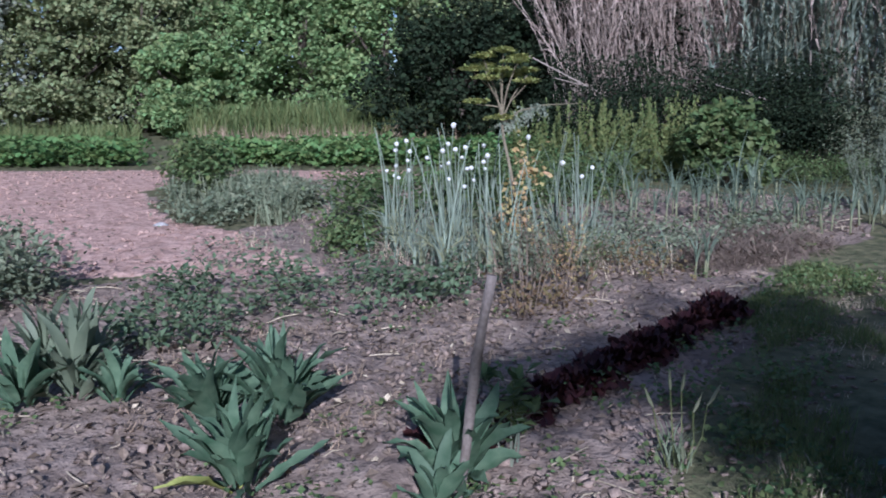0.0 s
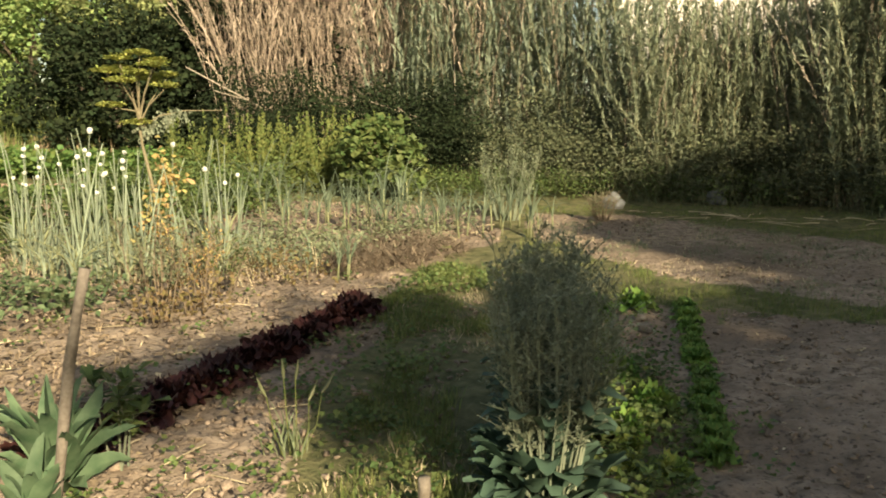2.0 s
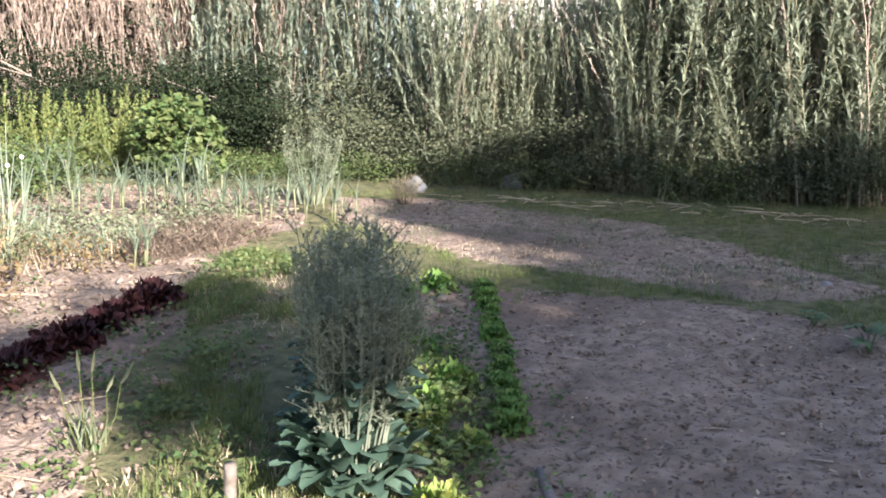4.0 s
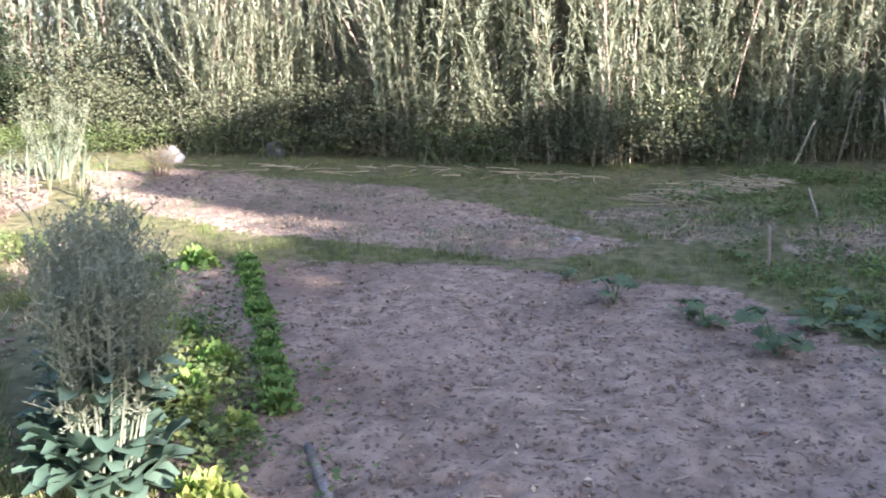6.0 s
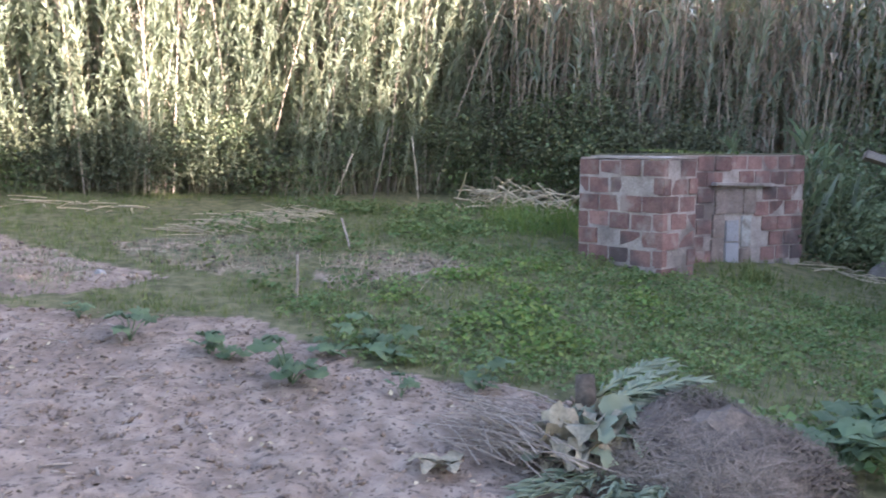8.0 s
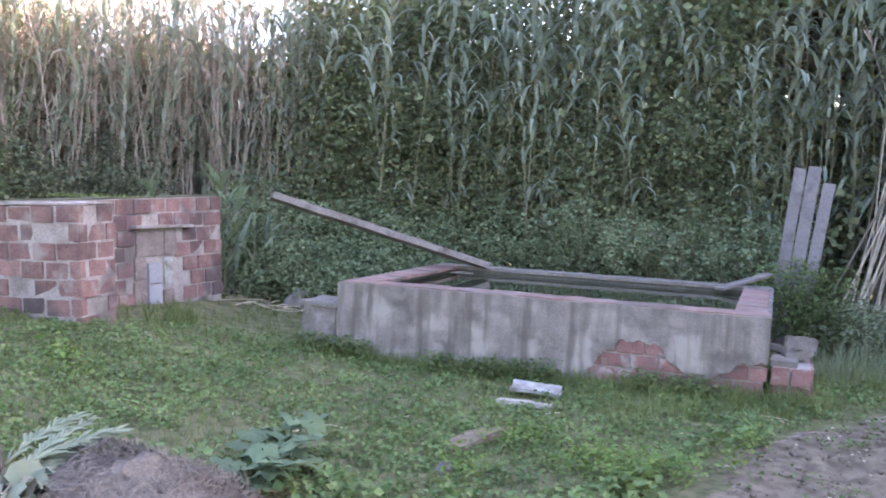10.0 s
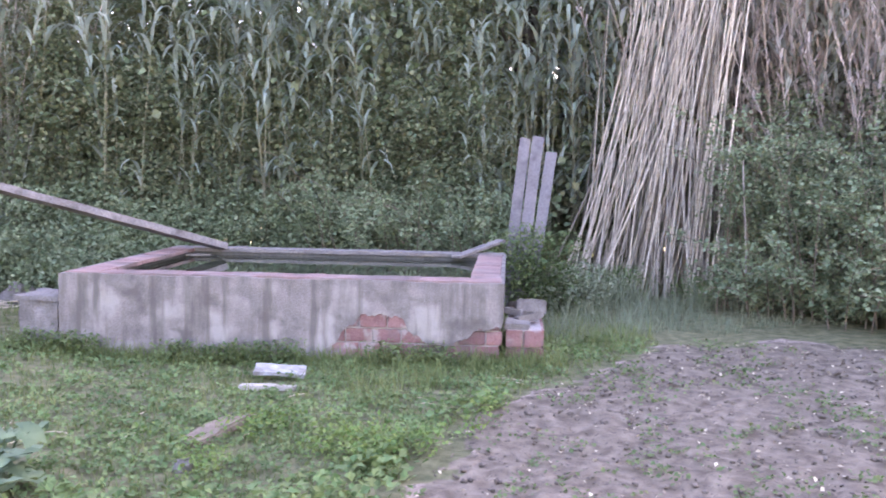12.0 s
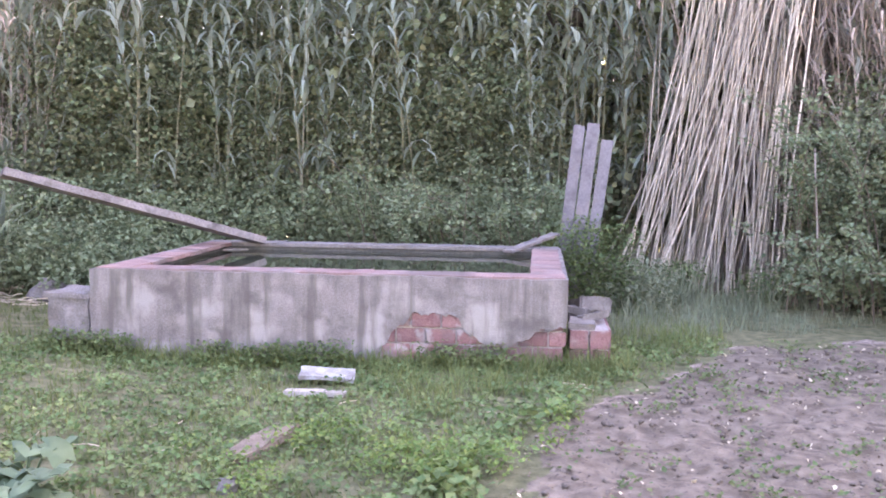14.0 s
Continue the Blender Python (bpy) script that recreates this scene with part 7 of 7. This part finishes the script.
    for k in range(12):
        st = strip(g.uniform(0.07, 0.13), 0.075, 5, 1.4, 0.6, 0.2, 0.3, 0.7)
        put("leaf", *stamp(st, [[g.normal(0, 0.04), g.normal(0, 0.05), 0.02]], rot([k * 2.4]), np.ones(1)), M_DEADLEAF, rt, smooth=True)
    lg = put("log_stump", *tube([[0, 0, 0.16], [0.0, 0.0, 0.25], [0.03, 0.0, 0.36]], [0.05, 0.05, 0.046], 12), M_BARK, smooth=True)
    lg.matrix_basis = pose(4.62, -0.88, z0 - 0.0, 0, 12, 0)
    tagged(lg, "short brown log end on the garden waste", "log")


M_WILT = leafy("wilted_leaf", (0.12, 0.16, 0.105), (0.29, 0.34, 0.24), 0.2, 0.6, 5, 0.35)
M_HAY = surface("grey_hay", (0.11, 0.09, 0.075), (0.26, 0.215, 0.175), 0.95, 6, 60, 0.6, island=0.35)
M_TWIG = surface("dry_twig", (0.20, 0.165, 0.135), (0.40, 0.34, 0.28), 0.9, 6, 60, 0.2, island=0.3)
compost()


# ---- small things ----
def rod(name, a, b, r, mat, label, category, sides=7):
    a, b = np.array(a, float), np.array(b, float)
    s = np.linspace(0, 1, 6)[:, None]
    pts = a + (b - a) * s + 0.004 * np.column_stack([np.sin(s[:, 0] * 9), np.cos(s[:, 0] * 7), 0 * s[:, 0]])
    return tagged(put(name, *tube(pts, [r, r * 1.05, r, r * 0.95, r, r * 0.9], sides), mat, smooth=True), label, category)


rod("marker_stick", (7.16, 0.80, 0.28), (7.15, 0.80, 0.63), 0.011, M_TWIG, "short pale stick standing in the grass", "stick")
rod("broken_cane", (9.06, 0.57, 0.40), (9.2, 0.68, 0.72), 0.010, M_TWIG, "pale broken cane leaning on the bank", "cane")
rod("wooden_stub", (2.24, 2.93, 0.03), (2.235, 2.92, 0.26), 0.026, M_STAKE, "short grey wooden stub in the grass", "stake", 9)
rod("wooden_pole", (2.86, 1.82, 0.085), (3.28, 2.20, 0.115), 0.022, M_WOOD, "grey wooden pole lying on the soil", "pole", 9)
rod("broken_cane", (12.5, 0.6, 0.6), (12.3, 0.4, 1.6), 0.011, M_CANE, "tall broken cane standing at the bank", "cane")
rod("broken_cane", (12.3, 1.1, 0.6), (12.3, 0.85, 1.25), 0.010, M_CANE, "broken cane standing at the bank", "cane")
rod("broken_cane", (12.9, 0.0, 0.65), (12.8, 0.12, 1.5), 0.010, M_CANE, "tall broken cane standing at the bank", "cane")
rod("sapling", (4.55, -10.9, 0.0), (4.62, -10.85, 1.75), 0.010, M_TWIG, "thin pale sapling stem before the brambles", "sapling")
rod("bare_branch", (8.3, 15.4, 2.15), (7.0, 15.86, 2.88), 0.013, M_TWIG, "bare pale branch sticking out of the thicket", "branch")
rod("bare_branch", (8.0, 15.4, 2.3), (7.2, 15.2, 2.45), 0.010, M_TWIG, "bare pale branch sticking out of the thicket", "branch")
rod("bare_branch", (9.9, 12.6, 1.9), (9.2, 13.4, 2.25), 0.011, M_TWIG, "bare pale branch in front of the reeds", "branch")
rod("bare_branch", (9.8, 12.6, 1.7), (9.4, 12.9, 2.15), 0.010, M_TWIG, "bare pale branch in front of the reeds", "branch")


def stone(x, y, s, seed, mat, label, name="stone", flat=0.75):
    bm = bmesh.new()
    bmesh.ops.create_icosphere(bm, subdivisions=3, radius=s)
    for v in bm.verts:
        k = 1 + 0.45 * noise.noise(v.co / s * 1.3 + Vector((seed, 0, 0))) + 0.06 * noise.noise(v.co / s * 5)
        v.co = Vector((v.co.x * k, v.co.y * k * 0.8, v.co.z * k * flat))
    ob = part(name, bm, mat, None, "", True)
    ob.matrix_basis = pose(x, y, zt(x, y) + s * flat * 0.55, 0, 0, seed * 40)
    tagged(ob, label, name.replace("_", " "))


M_SACK = surface("pale_sack", (0.10, 0.105, 0.11), (0.20, 0.205, 0.21), 0.7, 7, 50, 0.5)
stone(9.75, 8.5, 0.17, 1, M_SACK, "pale grey rock at the field edge")
stone(11.0, 7.75, 0.15, 2, M_SACK, "pale grey sack lying at the reeds", "sack", 1.0)
stone(10.65, -5.23, 0.2, 3, M_RUBBLE, "grey stone in the brambles")
stone(0.37, 11.3, 0.075, 4, M_WHITE, "small white stone on reddish soil", flat=0.5)
stone(2.13, 9.3, 0.05, 5, M_WHITE, "small white stone among weeds", flat=0.7)
stone(7.55, 2.35, 0.045, 6, M_WHITE, "small pale stone on the soil", flat=0.6)
stone(4.62, -3.22, 0.07, 22, M_RUBBLE, "dark stone at a hollow in the lawn", flat=0.6)
stone(5.1, 4.18, 0.06, 7, M_RUBBLE, "pale stone among lettuces", flat=0.6)
stone(5.3, 4.4, 0.045, 8, M_RUBBLE, "pale stone among lettuces", flat=0.6)
stone(3.25, -2.55, 0.12, 9, M_STONE, "grey stone at the lawn edge", flat=0.5)

g = np.random.default_rng(661)


def litter(name, poly, n, ln, mat, seed, label, lift=0.03, turn=None, r=0.008, tilt=0.06):
    g = np.random.default_rng(seed)
    xy = spread(poly, n, seed)
    k = len(xy)
    t = tube([[0, -0.5, 0], [0.02, -0.1, 0.008], [0.015, 0.5, 0]], r, 4, False)
    t = (t[0] * [1, 1, 1], t[1])
    yaw = g.uniform(0, 6.28, k) if turn is None else turn + g.normal(0, 0.45, k)
    s = ln * g.uniform(0.4, 1.2, k)
    v, q = stamp(t, np.column_stack([xy, terrain(*xy.T) + g.uniform(0.005, lift, k)]), rot(yaw, g.normal(0, tilt, k)), np.column_stack([np.full(k, 1.0), s, np.full(k, 1.0)]))
    tagged(put(name, v, q, mat), label, "dry canes", kind="stuff")


litter("fallen_canes", [(9.3, 2.4), (9.4, 1.9), (11.2, 1.0), (11.6, 1.4), (10.4, 2.2)], 420, 0.5, M_STRAW, 662, "scattered dry fallen canes on the bank", 0.06, 2.6, 0.0042)
litter("fallen_canes", [(11.9, -0.4), (12.8, -0.9), (12.0, -1.9), (11.2, -1.8)], 170, 0.55, M_STRAW, 663, "heap of dry fallen canes behind the shelter", 0.32, None, 0.009, 0.4)
litter("fallen_canes", [(9.6, 8.2), (11.0, 5.4), (11.2, 3.0), (10.6, 3.0), (10.0, 5.4), (9.2, 7.6)], 170, 0.5, M_STRAW, 664, "dry cane litter along the reeds", 0.05, None, 0.006)
litter("fallen_canes", [(10.4, -4.4), (11.6, -4.2), (11.2, -5.6), (10.0, -5.4)], 90, 0.5, M_STRAW, 665, "dry litter between shelter and basin", 0.04)
litter("dry_stalks", SOIL_BEDS, 420, 0.25, M_STRAW, 666, "dry stalks lying on the vegetable beds", 0.03, None, 0.004)
litter("dry_stalks", SOIL_MAIN, 200, 0.12, M_TWIG, 667, "dark twigs on the main bed", 0.02, None, 0.005)
litter("dry_stalks", [(6.3, -2.2), (5.2, -5.4), (4.3, -6.6), (4.6, -3.4)], 60, 0.2, M_STRAW, 668, "dry stalks on the lawn", 0.03, None, 0.004)


M_BROWNSTRAW = surface("brown_straw", (0.14, 0.105, 0.075), (0.33, 0.255, 0.185), 0.95, 6, 60, 0, island=0.35)


def straw_heap(x, y, r, h, seed, label):
    g = np.random.default_rng(seed)
    n = 2200
    a, u = g.uniform(0, 6.28, n), np.sqrt(g.uniform(0, 1, n))
    px, py = x + r * u * np.cos(a), y + r * 0.7 * u * np.sin(a)
    pz = terrain(px, py) + h * (1 - u ** 2) * g.uniform(0.3, 1, n) + 0.01
    v, q = stamp(BLADE, np.column_stack([px, py, pz]), rot(g.uniform(0, 6.28, n), g.normal(-1.3, 0.3, n)), np.column_stack([np.full(n, 0.12), g.uniform(0.1, 0.26, n), g.uniform(0.1, 0.26, n)]))
    tagged(put("straw_heap", v, q, M_BROWNSTRAW), label, "straw", kind="stuff")


straw_heap(5.6, 7.6, 0.75, 0.22, 671, "low heap of brown straw beside the leeks")
straw_heap(5.0, 7.3, 0.6, 0.16, 672, "low heap of brown straw beside the leeks")


def far_house():
    root = empty("white_house", 25.2, 16.6, "white house wall seen over the reeds", "house", turn=-54)
    put("wall", *box_vq(-4, 4, 0, 5, 0, 7.2), M_HOUSE, root)
    put("roof", *join([box_vq(-4.2, 4.2, -0.2, 5.2, 7.2, 7.4)]), M_OLDBRICK, root, "flat tiled roof edge")
    for x in (-2.2, 0.4, 2.6):
        w = put("window", *box_vq(x, x + 0.9, -0.06, 0.05, 4.6, 5.7), M_WATER, root, "dark window pane")
        put("frame", *join([box_vq(x - 0.06, x, -0.08, 0.05, 4.54, 5.76), box_vq(x + 0.9, x + 0.96, -0.08, 0.05, 4.54, 5.76), box_vq(x, x + 0.9, -0.08, 0.05, 5.7, 5.76), box_vq(x, x + 0.9, -0.08, 0.05, 4.54, 4.6)]), M_WHITE, w)


M_HOUSE = surface("white_paint", (0.70, 0.66, 0.64), (0.82, 0.79, 0.77), 0.9, 1, 20, 0.2)
far_house()


# young reeds beside the shelter
M_REED_YOUNG = leafy("young_reed", (0.11, 0.155, 0.09), (0.27, 0.34, 0.20), 0.35, 0.5)
YOUNG = [reed_template(90 + i, 1.5, 11, 0.6, 0.1, 2.3, 0.055) for i in range(3)]
reed_bed([(10.9, -3.9), (10.9, -4.4), (10.7, -4.9)], 20, 0.7, YOUNG, 95, "young reeds with broad arching leaves beside the shelter", 0.7, 1.1, M_REED_YOUNG, lean=0.15)
